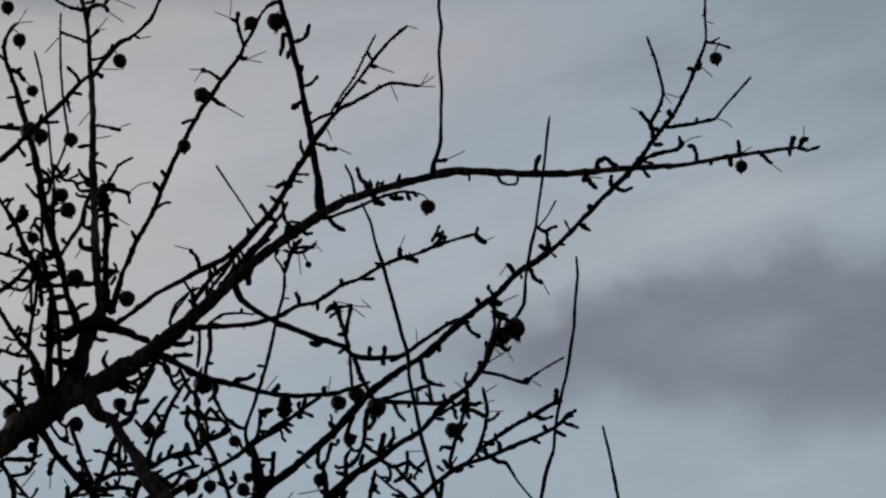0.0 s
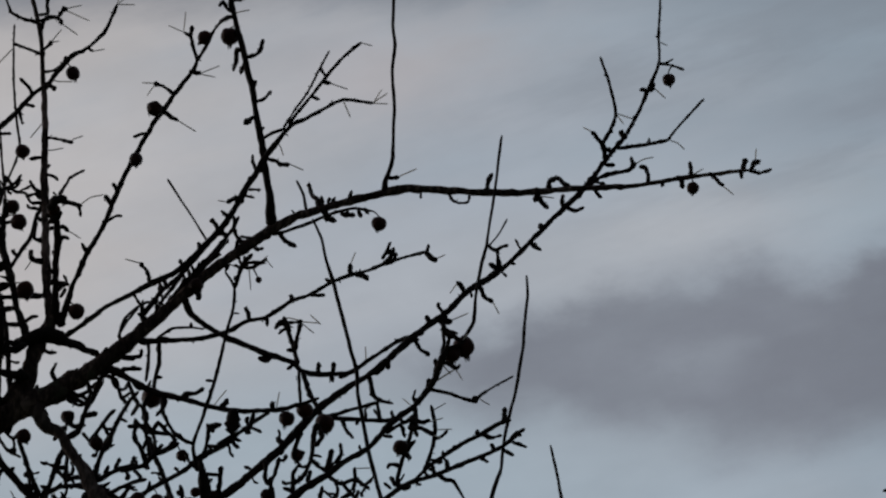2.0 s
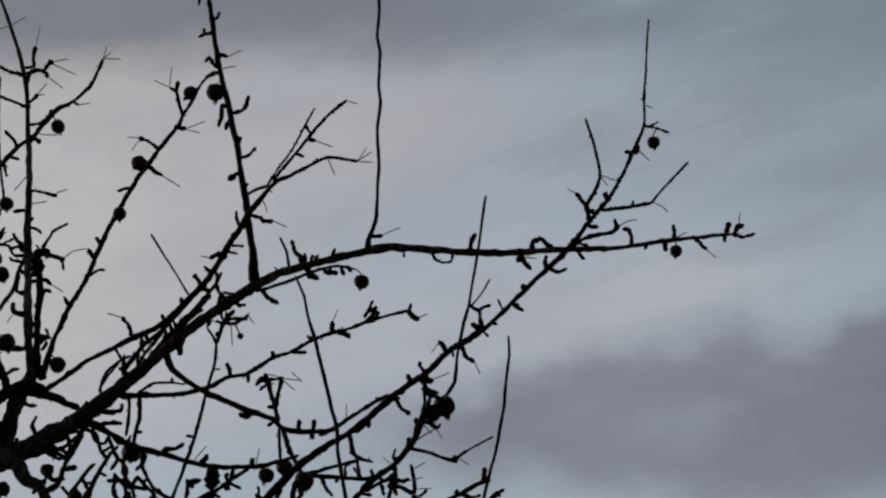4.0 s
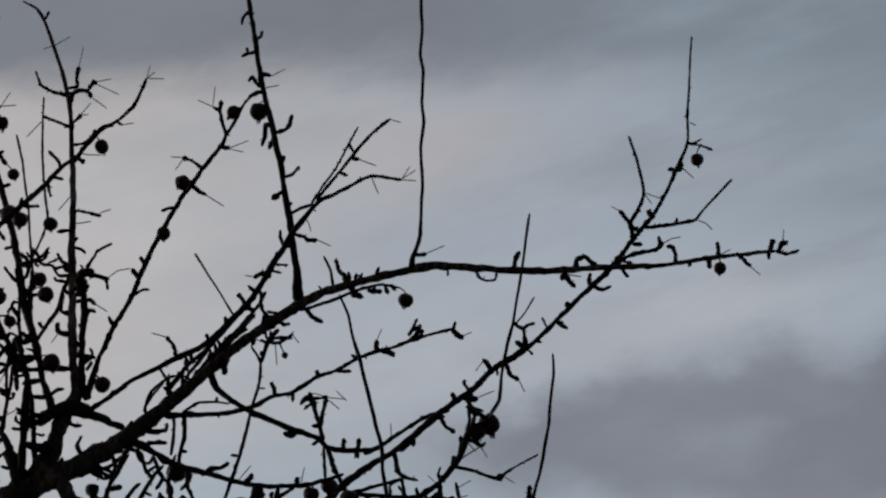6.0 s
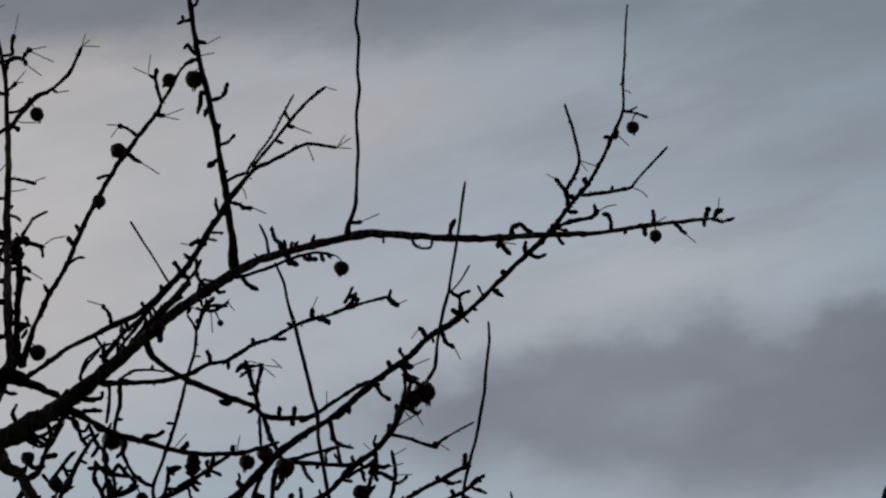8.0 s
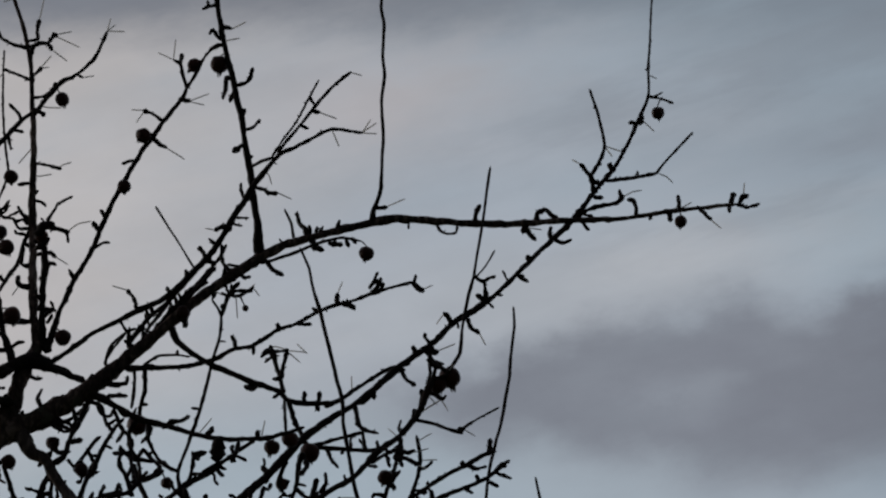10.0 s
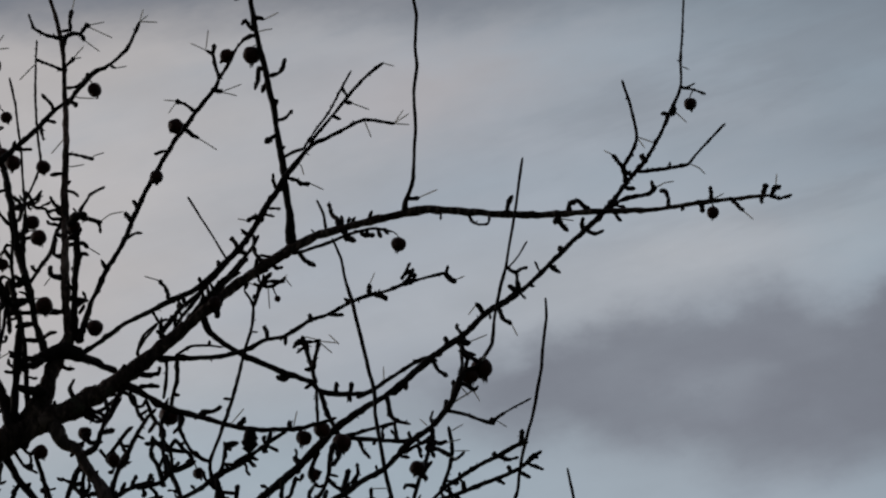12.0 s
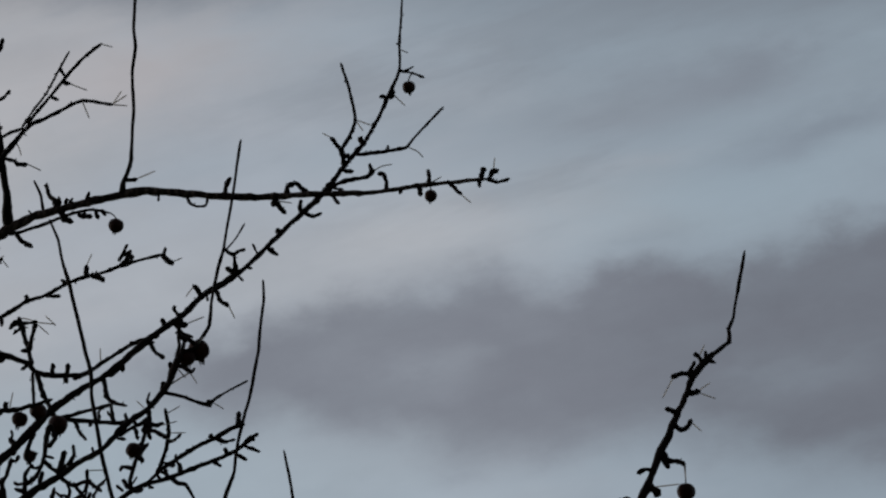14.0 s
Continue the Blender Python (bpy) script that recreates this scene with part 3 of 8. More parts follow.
b_n8 = branch("twig", tree, [(0.6264, 0.023, 4.0184, 2.1), (0.6318, 0.025, 4.0205, 1.9), (0.6422, 0.030, 4.0288, 2.3), (0.6562, 0.037, 4.0369, 2.3)], twig_bark)
b_q2 = branch("twig", tree, [(0.6560, -0.015, 4.0167, 1.9), (0.6711, -0.006, 4.0458, 1.5), (0.6849, 0.002, 4.0698, 1.5), (0.6987, 0.012, 4.1034, 1.5), (0.7126, 0.022, 4.1363, 1.2)], twig_bark)
b_q3 = branch("twig", tree, [(0.6630, -0.016, 4.0209, 2.3), (0.6715, -0.019, 4.0327, 1.9), (0.6925, -0.025, 4.0568, 1.9), (0.7101, -0.031, 4.0790, 2.3), (0.7277, -0.036, 4.0984, 1.9), (0.7418, -0.039, 4.1106, 2.3), (0.7537, -0.042, 4.1194, 1.9)], twig_bark)
b_n9 = branch("twig", tree, [(0.4967, 0.031, 3.7814, 2.6), (0.4941, 0.032, 3.7852, 2.3), (0.5051, 0.042, 3.8114, 2.3), (0.5171, 0.050, 3.8310, 2.7), (0.5303, 0.061, 3.8559, 2.7), (0.5506, 0.073, 3.8850, 2.3)], twig_bark)
b_n10 = branch("twig", tree, [(0.4597, 0.028, 3.7474, 3.0), (0.4516, 0.029, 3.7578, 2.7), (0.4594, 0.029, 3.7827, 1.9), (0.4799, 0.030, 3.8017, 1.9)], twig_bark)
b_n11 = branch("water_shoot", tree, [(0.5638, 0.005, 3.8684, 1.4), (0.5441, 0.013, 3.9053, 1.4), (0.5272, 0.019, 3.9342, 1.4), (0.5102, 0.025, 3.9648, 1.4)], twig_bark)
b_n12 = branch("twig", tree, [(0.5846, 0.001, 3.8932, 2.7), (0.5926, 0.004, 3.9133, 2.3), (0.6000, 0.008, 3.9350, 1.9)], twig_bark)
b_v = branch("limb", tree, [(0.6403, 0.040, 3.9045, 6.4), (0.6372, 0.034, 3.9439, 4.9), (0.6321, 0.029, 3.9799, 4.6), (0.6284, 0.024, 4.0087, 4.6), (0.6210, 0.019, 4.0448, 4.2), (0.6173, 0.015, 4.0737, 4.2), (0.6063, 0.007, 4.1245, 3.9), (0.5990, 0.003, 4.1536, 3.5), (0.5901, -0.003, 4.1901, 3.5), (0.5856, -0.007, 4.2194, 3.2), (0.5803, -0.012, 4.2561, 3.2), (0.5736, -0.018, 4.2930, 2.8), (0.5675, -0.024, 4.3373, 2.5)], twig_bark)
b_w1 = branch("water_shoot", tree, [(0.7805, 0.047, 3.9514, 3.9), (0.7819, 0.042, 3.9664, 3.2), (0.7861, 0.039, 3.9765, 2.8), (0.7911, 0.034, 3.9934, 2.5), (0.7925, 0.024, 4.0240, 2.1), (0.7939, 0.014, 4.0580, 2.1), (0.7918, 0.002, 4.0976, 2.1), (0.7953, -0.008, 4.1296, 2.1), (0.7932, -0.015, 4.1535, 2.1), (0.7946, -0.027, 4.1911, 2.1), (0.7911, -0.033, 4.2116, 2.1), (0.7932, -0.042, 4.2424, 2.1), (0.7918, -0.053, 4.2767, 2.1), (0.7925, -0.067, 4.3248, 2.1)], twig_bark)
b_w3 = branch("water_shoot", tree, [(0.6824, 0.042, 3.9297, 2.1), (0.6793, 0.047, 3.9505, 1.8), (0.6706, 0.052, 3.9724, 1.4)], twig_bark)
b_w3b = branch("water_shoot", tree, [(0.7948, -0.019, 3.4403, 2.8), (0.8030, -0.019, 3.4446, 3.2), (0.7893, -0.016, 3.4756, 2.8), (0.7795, -0.014, 3.5050, 2.8), (0.7698, -0.011, 3.5457, 2.5), (0.7601, -0.008, 3.5866, 2.5), (0.7524, -0.005, 3.6314, 2.5), (0.7460, -0.003, 3.6689, 2.5), (0.7449, -0.000, 3.6992, 2.5), (0.7372, 0.002, 3.7294, 2.5), (0.7287, 0.004, 3.7674, 2.5), (0.7180, 0.007, 3.8132, 2.5), (0.7073, 0.010, 3.8516, 2.1), (0.7022, 0.012, 3.8786, 1.8), (0.6908, 0.014, 3.9057, 1.4)], twig_bark)
b_u0 = branch("twig", tree, [(0.6411, 0.040, 3.8954, 2.7), (0.6574, 0.035, 3.8974, 2.3), (0.6856, 0.027, 3.9049, 2.3), (0.7138, 0.019, 3.9138, 2.3), (0.7420, 0.012, 3.9183, 1.9), (0.7666, 0.005, 3.9112, 1.5)], twig_bark)
b_u = branch("limb", tree, [(0.5616, 0.000, 3.4138, 5.6), (0.5566, 0.008, 3.4805, 5.3), (0.5621, 0.012, 3.5189, 4.9), (0.5669, 0.014, 3.5339, 5.2), (0.5929, 0.018, 3.5542, 5.2), (0.6204, 0.022, 3.5791, 5.2), (0.6515, 0.027, 3.6086, 4.9), (0.6808, 0.033, 3.6442, 5.2), (0.6989, 0.036, 3.6648, 5.2), (0.7339, 0.041, 3.6925, 4.2), (0.7613, 0.045, 3.7111, 4.0), (0.8109, 0.053, 3.7590, 4.6), (0.8319, 0.056, 3.7766, 4.2), (0.8601, 0.060, 3.8006, 4.2), (0.8813, 0.064, 3.8245, 4.0), (0.9097, 0.068, 3.8448, 4.0), (0.9382, 0.072, 3.8691, 3.3), (0.9885, 0.080, 3.9255, 3.3), (1.0333, 0.087, 3.9729, 3.6), (1.0553, 0.092, 4.0054, 3.2), (1.0737, 0.095, 4.0299, 2.9), (1.0885, 0.098, 4.0504, 2.5)], twig_bark)
side_shoots(b_u, 17)
b_uu = branch("limb", tree, [(1.0885, 0.098, 4.0504, 2.5), (1.1034, 0.100, 4.0787, 2.5), (1.1186, 0.104, 4.1153, 2.5), (1.1301, 0.107, 4.1439, 2.1), (1.1334, 0.108, 4.1602, 1.8), (1.1334, 0.111, 4.1929, 1.8), (1.1365, 0.114, 4.2341, 1.4), (1.1380, 0.117, 4.2671, 1.4), (1.1412, 0.121, 4.3070, 1.4)], twig_bark)
b_o = branch("twig", tree, [(0.5308, 0.033, 3.8078, 4.3), (0.5391, 0.040, 3.7920, 3.9), (0.5530, 0.048, 3.7820, 3.5), (0.5752, 0.058, 3.7710, 3.5), (0.6016, 0.070, 3.7618, 3.5), (0.6365, 0.085, 3.7523, 3.5), (0.6644, 0.097, 3.7454, 3.5), (0.6756, 0.103, 3.7364, 3.5), (0.6994, 0.113, 3.7354, 3.2), (0.7345, 0.127, 3.7427, 3.2), (0.7556, 0.136, 3.7597, 2.8), (0.7839, 0.150, 3.7850, 2.8), (0.8053, 0.159, 3.7998, 2.8), (0.8281, 0.168, 3.8092, 2.8)], twig_bark)
b_n = branch("twig", tree, [(0.4775, 0.029, 3.7505, 4.7), (0.4947, 0.032, 3.7531, 3.5), (0.5259, 0.037, 3.7551, 3.1), (0.5605, 0.043, 3.7610, 3.1), (0.5868, 0.048, 3.7710, 3.1), (0.6089, 0.053, 3.7853, 2.7), (0.6333, 0.057, 3.7921, 2.7), (0.6645, 0.063, 3.8155, 2.7), (0.6855, 0.067, 3.8244, 2.3), (0.7135, 0.073, 3.8431, 2.3), (0.7346, 0.076, 3.8529, 2.7), (0.7557, 0.080, 3.8603, 2.4), (0.7769, 0.084, 3.8709, 2.4), (0.8053, 0.089, 3.8820, 2.0), (0.8308, 0.094, 3.8913, 2.7)], twig_bark)
b_n13 = branch("twig", tree, [(0.4981, 0.032, 3.7555, 1.9), (0.5170, 0.042, 3.7725, 1.9), (0.5376, 0.051, 3.7766, 1.6), (0.5555, 0.059, 3.7779, 1.2)], twig_bark)
b_oa = branch("twig", tree, [(0.6700, 0.099, 3.7440, 3.5), (0.6662, 0.106, 3.7676, 3.1), (0.6602, 0.112, 3.7862, 3.2), (0.6550, 0.118, 3.8058, 3.6), (0.6527, 0.121, 3.8152, 3.6)], twig_bark)
b_n14 = branch("twig", tree, [(0.6763, 0.103, 3.7365, 3.1), (0.6822, 0.100, 3.7143, 3.1), (0.6894, 0.097, 3.6968, 3.1), (0.6972, 0.094, 3.6825, 3.1)], twig_bark)
b_n15 = branch("twig", tree, [(0.6714, 0.102, 3.7360, 2.0), (0.6731, 0.098, 3.7049, 2.0), (0.6741, 0.096, 3.6832, 2.0)], twig_bark)
b_w4 = branch("twig", tree, [(0.5445, 0.005, 3.5835, 3.1), (0.5516, 0.001, 3.5735, 3.1), (0.5470, -0.003, 3.5851, 2.7), (0.5459, -0.009, 3.6033, 2.7), (0.5546, -0.018, 3.6270, 2.3), (0.5618, -0.025, 3.6462, 2.3), (0.5704, -0.033, 3.6686, 2.3), (0.5799, -0.045, 3.7007, 2.3), (0.5859, -0.054, 3.7266, 2.3), (0.5954, -0.065, 3.7564, 1.9), (0.5974, -0.074, 3.7824, 1.9), (0.5864, -0.081, 3.8003, 1.5)], twig_bark)
b_w4b = branch("twig", tree, [(0.5974, -0.073, 3.7811, 2.3), (0.6022, -0.079, 3.7936, 2.3), (0.6071, -0.085, 3.8061, 2.7), (0.6195, -0.093, 3.8180, 2.3)], twig_bark)
b_l = branch("twig", tree, [(0.4379, 0.026, 3.7162, 5.4), (0.4650, 0.021, 3.6996, 3.9), (0.4969, 0.014, 3.6789, 3.9), (0.5355, 0.007, 3.6668, 3.5), (0.5704, 0.001, 3.6535, 3.1), (0.6052, -0.006, 3.6462, 3.1), (0.6468, -0.013, 3.6450, 3.1), (0.6744, -0.018, 3.6497, 2.7), (0.6985, -0.023, 3.6561, 2.3)], twig_bark)
b_u2 = branch("limb", tree, [(0.5535, 0.000, 3.4424, 5.6), (0.5879, -0.006, 3.4668, 5.6), (0.6155, -0.012, 3.4860, 7.0), (0.6396, -0.016, 3.5013, 7.7), (0.6569, -0.020, 3.5197, 6.0), (0.6776, -0.024, 3.5380, 4.9), (0.7066, -0.030, 3.5544, 3.8), (0.7342, -0.035, 3.5730, 3.5), (0.7619, -0.040, 3.5881, 3.5), (0.7883, -0.046, 3.6166, 3.8), (0.8160, -0.051, 3.6359, 3.5), (0.8371, -0.056, 3.6613, 3.8), (0.8478, -0.060, 3.6865, 4.5), (0.8550, -0.063, 3.7036, 3.5)], twig_bark)
side_shoots(b_u2, 9)
b_w5 = branch("water_shoot", tree, [(0.8550, -0.063, 3.7036, 2.7), (0.8710, -0.061, 3.7104, 2.4), (0.8786, -0.059, 3.7236, 2.4), (0.8884, -0.056, 3.7415, 2.4), (0.8914, -0.051, 3.7763, 2.1), (0.8950, -0.048, 3.7997, 2.1), (0.9001, -0.044, 3.8247, 2.4), (0.9058, -0.041, 3.8467, 1.7), (0.9102, -0.037, 3.8782, 1.7), (0.9154, -0.033, 3.9098, 1.7), (0.9207, -0.028, 3.9496, 1.7), (0.9245, -0.023, 3.9815, 1.8), (0.9275, -0.021, 4.0008, 1.4)], twig_bark)
b_ub = branch("twig", tree, [(1.0686, 0.094, 4.0231, 2.6), (1.0573, 0.095, 4.0339, 2.4), (1.0670, 0.097, 4.0541, 2.4), (1.0754, 0.099, 4.0783, 2.0), (1.0715, 0.101, 4.1041, 2.0), (1.0663, 0.104, 4.1308, 2.0), (1.0574, 0.106, 4.1602, 1.6)], twig_bark)
b_uc = branch("twig", tree, [(1.0758, 0.095, 4.0292, 2.4), (1.0983, 0.085, 4.0281, 2.4), (1.1263, 0.072, 4.0275, 2.3), (1.1388, 0.066, 4.0290, 2.3), (1.1473, 0.060, 4.0387, 1.6), (1.1837, 0.036, 4.0719, 1.6)], twig_bark)
b_n16 = branch("water_shoot", tree, [(0.9079, -0.041, 3.8451, 1.0), (0.9197, -0.043, 3.8588, 1.0), (0.9317, -0.044, 3.8798, 1.4)], twig_bark)
b_n17 = branch("twig", tree, [(0.8311, -0.055, 3.6557, 2.3), (0.8572, -0.051, 3.6507, 2.3), (0.8859, -0.046, 3.6430, 2.7), (0.9011, -0.043, 3.6550, 1.5), (0.9357, -0.036, 3.6777, 1.5)], twig_bark)
b_x = branch("twig", tree, [(0.6559, -0.011, 3.4227, 3.5), (0.6903, -0.016, 3.4561, 3.5), (0.7110, -0.019, 3.4761, 3.5), (0.7386, -0.023, 3.4994, 3.5), (0.7592, -0.025, 3.5090, 3.1), (0.7834, -0.028, 3.5289, 3.1), (0.8075, -0.031, 3.5433, 3.1), (0.8418, -0.035, 3.5529, 2.7), (0.8831, -0.040, 3.5686, 2.7), (0.9210, -0.044, 3.5845, 2.7), (0.9384, -0.046, 3.6006, 3.5)], twig_bark)
side_shoots(b_x, 16)
b_x2 = branch("twig", tree, [(0.8006, -0.030, 3.5387, 2.7), (0.8158, -0.034, 3.5474, 2.3), (0.8297, -0.037, 3.5611, 2.7), (0.8532, -0.042, 3.5762, 2.7), (0.8753, -0.047, 3.5894, 2.7), (0.8959, -0.051, 3.5984, 2.7), (0.9166, -0.055, 3.6096, 2.7), (0.9310, -0.058, 3.6134, 2.7)], twig_bark)
b_w6 = branch("water_shoot", tree, [(0.8765, 0.000, 3.4080, 2.5), (0.8911, 0.005, 3.4520, 2.5), (0.8966, 0.008, 3.4815, 2.5), (0.9027, 0.012, 3.5112, 2.5), (0.9105, 0.016, 3.5484, 2.5), (0.9202, 0.019, 3.5783, 2.1), (0.9237, 0.022, 3.6084, 2.1), (0.9278, 0.024, 3.6311, 2.1), (0.9406, 0.030, 3.6844, 2.1), (0.9451, 0.033, 3.7112, 2.1), (0.9503, 0.036, 3.7420, 2.1), (0.9535, 0.040, 3.7806, 1.8), (0.9574, 0.043, 3.8117, 1.8), (0.9563, 0.046, 3.8398, 1.4)], twig_bark)
b_n18 = branch("water_shoot", tree, [(0.8432, -0.035, 3.5529, 2.8), (0.8519, -0.032, 3.5465, 2.8), (0.8615, -0.030, 3.5457, 2.8), (0.8754, -0.023, 3.5233, 1.4), (0.8987, -0.013, 3.4959, 1.4), (0.9221, -0.004, 3.4699, 1.8), (0.9455, 0.004, 3.4472, 1.8), (0.9755, 0.017, 3.4113, 2.1)], twig_bark)
b_n19 = branch("water_shoot", tree, [(0.8547, 0.000, 3.4084, 1.8), (0.8501, 0.005, 3.4514, 1.8), (0.8460, 0.009, 3.4827, 1.4), (0.8432, 0.013, 3.5141, 1.4)], twig_bark)
b_w8 = branch("water_shoot", tree, [(1.0327, -0.030, 3.4312, 2.8), (1.0133, -0.023, 3.4570, 2.5), (1.0010, -0.019, 3.4742, 2.5), (0.9964, -0.014, 3.5009, 2.1), (0.9920, -0.009, 3.5316, 2.1), (0.9864, -0.002, 3.5702, 1.8), (0.9805, 0.004, 3.6020, 1.4)], twig_bark)
b_n20 = branch("twig", tree, [(1.0200, -0.049, 3.0000, 6.0), (1.0350, -0.052, 3.1600, 4.5), (1.0340, -0.044, 3.3774, 3.1), (1.0313, -0.030, 3.4313, 3.1), (1.0325, -0.022, 3.4607, 3.5), (1.0384, -0.014, 3.4902, 1.5)], twig_bark)
b_n21 = branch("twig", tree, [(0.7308, -0.018, 3.4335, 2.7), (0.7447, -0.018, 3.4544, 2.3), (0.7619, -0.018, 3.4647, 2.3), (0.7755, -0.019, 3.4679, 2.3)], twig_bark)
side_shoots(b_n21, 2)
b_n22 = branch("twig", tree, [(0.7750, -0.018, 3.4324, 3.1), (0.7791, -0.026, 3.4728, 3.1), (0.7809, -0.030, 3.4998, 3.1), (0.7840, -0.034, 3.5234, 2.7)], twig_bark)
side_shoots(b_n22, 4)
b_n23 = branch("twig", tree, [(0.7752, -0.019, 3.4344, 3.1), (0.7988, -0.019, 3.4317, 3.1), (0.7823, -0.020, 3.4674, 3.1), (0.7691, -0.020, 3.4925, 2.7), (0.7578, -0.021, 3.5090, 3.1)], twig_bark)
side_shoots(b_n23, 5)
b_xa = branch("twig", tree, [(0.6711, -0.014, 3.4429, 2.7), (0.6890, -0.005, 3.4881, 2.7), (0.6975, 0.001, 3.5260, 2.7), (0.7024, 0.006, 3.5527, 2.7)], twig_bark)
side_shoots(b_xa, 5)
b_n24 = branch("twig", tree, [(0.7107, -0.030, 3.5528, 2.7), (0.7257, -0.037, 3.5415, 2.3), (0.7429, -0.044, 3.5445, 2.7), (0.7598, -0.053, 3.5284, 2.3)], twig_bark)
side_shoots(b_n24, 2)
b_n25 = branch("twig", tree, [(0.7592, -0.025, 3.5090, 2.7), (0.7491, -0.019, 3.5220, 2.7), (0.7355, -0.010, 3.5394, 2.3), (0.7253, -0.003, 3.5566, 2.3)], twig_bark)
side_shoots(b_n25, 2)
b_n26 = branch("twig", tree, [(0.7441, -0.023, 3.5026, 1.5), (0.7354, -0.029, 3.5096, 1.9), (0.7220, -0.036, 3.5168, 1.9), (0.7053, -0.046, 3.5302, 1.5)], twig_bark)
side_shoots(b_n26, 2)
b_n27 = branch("twig", tree, [(0.6834, -0.015, 3.4494, 3.0), (0.6901, -0.013, 3.4429, 2.7), (0.7241, -0.004, 3.4577, 3.1), (0.7481, 0.001, 3.4692, 2.7), (0.7639, 0.006, 3.4832, 2.3)], twig_bark)
side_shoots(b_n27, 4)
b_n28 = branch("twig", tree, [(0.7952, -0.030, 3.5390, 2.7), (0.7940, -0.026, 3.5525, 2.7), (0.7976, -0.022, 3.5683, 2.3), (0.8013, -0.018, 3.5826, 2.7)], twig_bark)
side_shoots(b_n28, 1)
b_n29 = branch("twig", tree, [(0.8298, -0.037, 3.5646, 2.7), (0.8355, -0.045, 3.5797, 2.3), (0.8400, -0.055, 3.5981, 2.3), (0.8395, -0.061, 3.6116, 2.7), (0.8351, -0.070, 3.6288, 2.3)], twig_bark)
side_shoots(b_n29, 3)
b_n30 = branch("twig", tree, [(0.7073, -0.030, 3.5571, 3.5), (0.7109, -0.026, 3.5743, 3.8), (0.7151, -0.022, 3.5900, 3.1)], twig_bark)
side_shoots(b_n30, 1)
b_n31 = branch("twig", tree, [(0.6974, 0.035, 3.6602, 3.0), (0.7050, 0.034, 3.6518, 2.7), (0.7399, 0.030, 3.6599, 2.3), (0.7691, 0.026, 3.6668, 2.3)], twig_bark)
b_n32 = branch("twig", tree, [(0.7050, 0.034, 3.6518, 2.7), (0.7327, 0.036, 3.6497, 2.7), (0.7743, 0.039, 3.6478, 3.1), (0.7965, 0.041, 3.6501, 2.7)], twig_bark)
side_shoots(b_n32, 4)
b_n33 = branch("twig", tree, [(0.7598, 0.044, 3.7075, 3.1), (0.7644, 0.035, 3.6818, 3.1), (0.7726, 0.030, 3.6710, 2.7), (0.7893, 0.022, 3.6643, 1.6)], twig_bark)
b_y3 = branch("twig", tree, [(0.7813, -0.044, 3.6031, 2.3), (0.7985, -0.052, 3.6120, 2.3), (0.8123, -0.058, 3.6154, 2.7), (0.8279, -0.065, 3.6076, 2.3)], twig_bark)
side_shoots(b_y3, 2)
b_n34 = branch("twig", tree, [(0.4878, 0.031, 3.7511, 2.3), (0.4887, 0.024, 3.7226, 2.3), (0.4861, 0.016, 3.6943, 2.3)], twig_bark)
b_n35 = branch("twig", tree, [(0.5002, 0.033, 3.7557, 2.7), (0.5009, 0.044, 3.7302, 2.7), (0.4952, 0.053, 3.7111, 2.7), (0.4931, 0.061, 3.6952, 2.7)], twig_bark)
b_n36 = branch("twig", tree, [(0.5777, 0.017, 3.6084, 3.0), (0.5759, 0.016, 3.6114, 2.7), (0.6018, 0.008, 3.6241, 2.7), (0.6158, 0.003, 3.6331, 2.7), (0.6368, -0.004, 3.6449, 2.3), (0.6354, -0.011, 3.6449, 2.7)], twig_bark)
side_shoots(b_n36, 3)
b_n37 = branch("twig", tree, [(0.5092, 0.012, 3.6750, 3.0), (0.5069, 0.015, 3.6648, 2.7), (0.5081, 0.018, 3.6513, 2.3), (0.5182, 0.023, 3.6324, 2.3), (0.5305, 0.027, 3.6218, 2.7)], twig_bark)
b_n38 = branch("twig", tree, [(0.4937, 0.015, 3.6809, 3.0), (0.4836, 0.023, 3.6646, 2.7), (0.4846, 0.030, 3.6486, 2.3), (0.4933, 0.037, 3.6361, 2.7), (0.5137, 0.045, 3.6349, 2.3)], twig_bark)
b_y1 = branch("twig", tree, [(0.5943, 0.023, 3.6207, 3.1), (0.5738, 0.016, 3.6054, 3.1), (0.5534, 0.008, 3.5925, 3.1), (0.5331, 0.000, 3.5720, 3.1), (0.5061, -0.009, 3.5533, 3.1), (0.4793, -0.019, 3.5340, 2.7)], twig_bark)
side_shoots(b_y1, 6)
b_y2 = branch("twig", tree, [(0.5604, -0.001, 3.4489, 3.5), (0.5393, 0.014, 3.4863, 3.5), (0.5285, 0.025, 3.5151, 3.1), (0.5212, 0.033, 3.5398, 3.1), (0.5103, 0.045, 3.5730, 3.1), (0.5030, 0.053, 3.5939, 3.1), (0.4942, 0.061, 3.6150, 3.1), (0.4881, 0.069, 3.6401, 2.7)], twig_bark)
side_shoots(b_y2, 8)
b_n39 = branch("twig", tree, [(0.4581, -0.009, 3.5690, 2.7), (0.4857, -0.013, 3.5757, 2.7), (0.5009, -0.016, 3.5889, 2.3), (0.5203, -0.019, 3.5984, 2.3)], twig_bark)
side_shoots(b_n39, 3)
b_n40 = branch("twig", tree, [(0.5208, -0.039, 3.4342, 3.0), (0.5316, -0.041, 3.4404, 2.7), (0.5385, -0.044, 3.4607, 2.7), (0.5420, -0.046, 3.4742, 2.3)], twig_bark)
side_shoots(b_n40, 2)
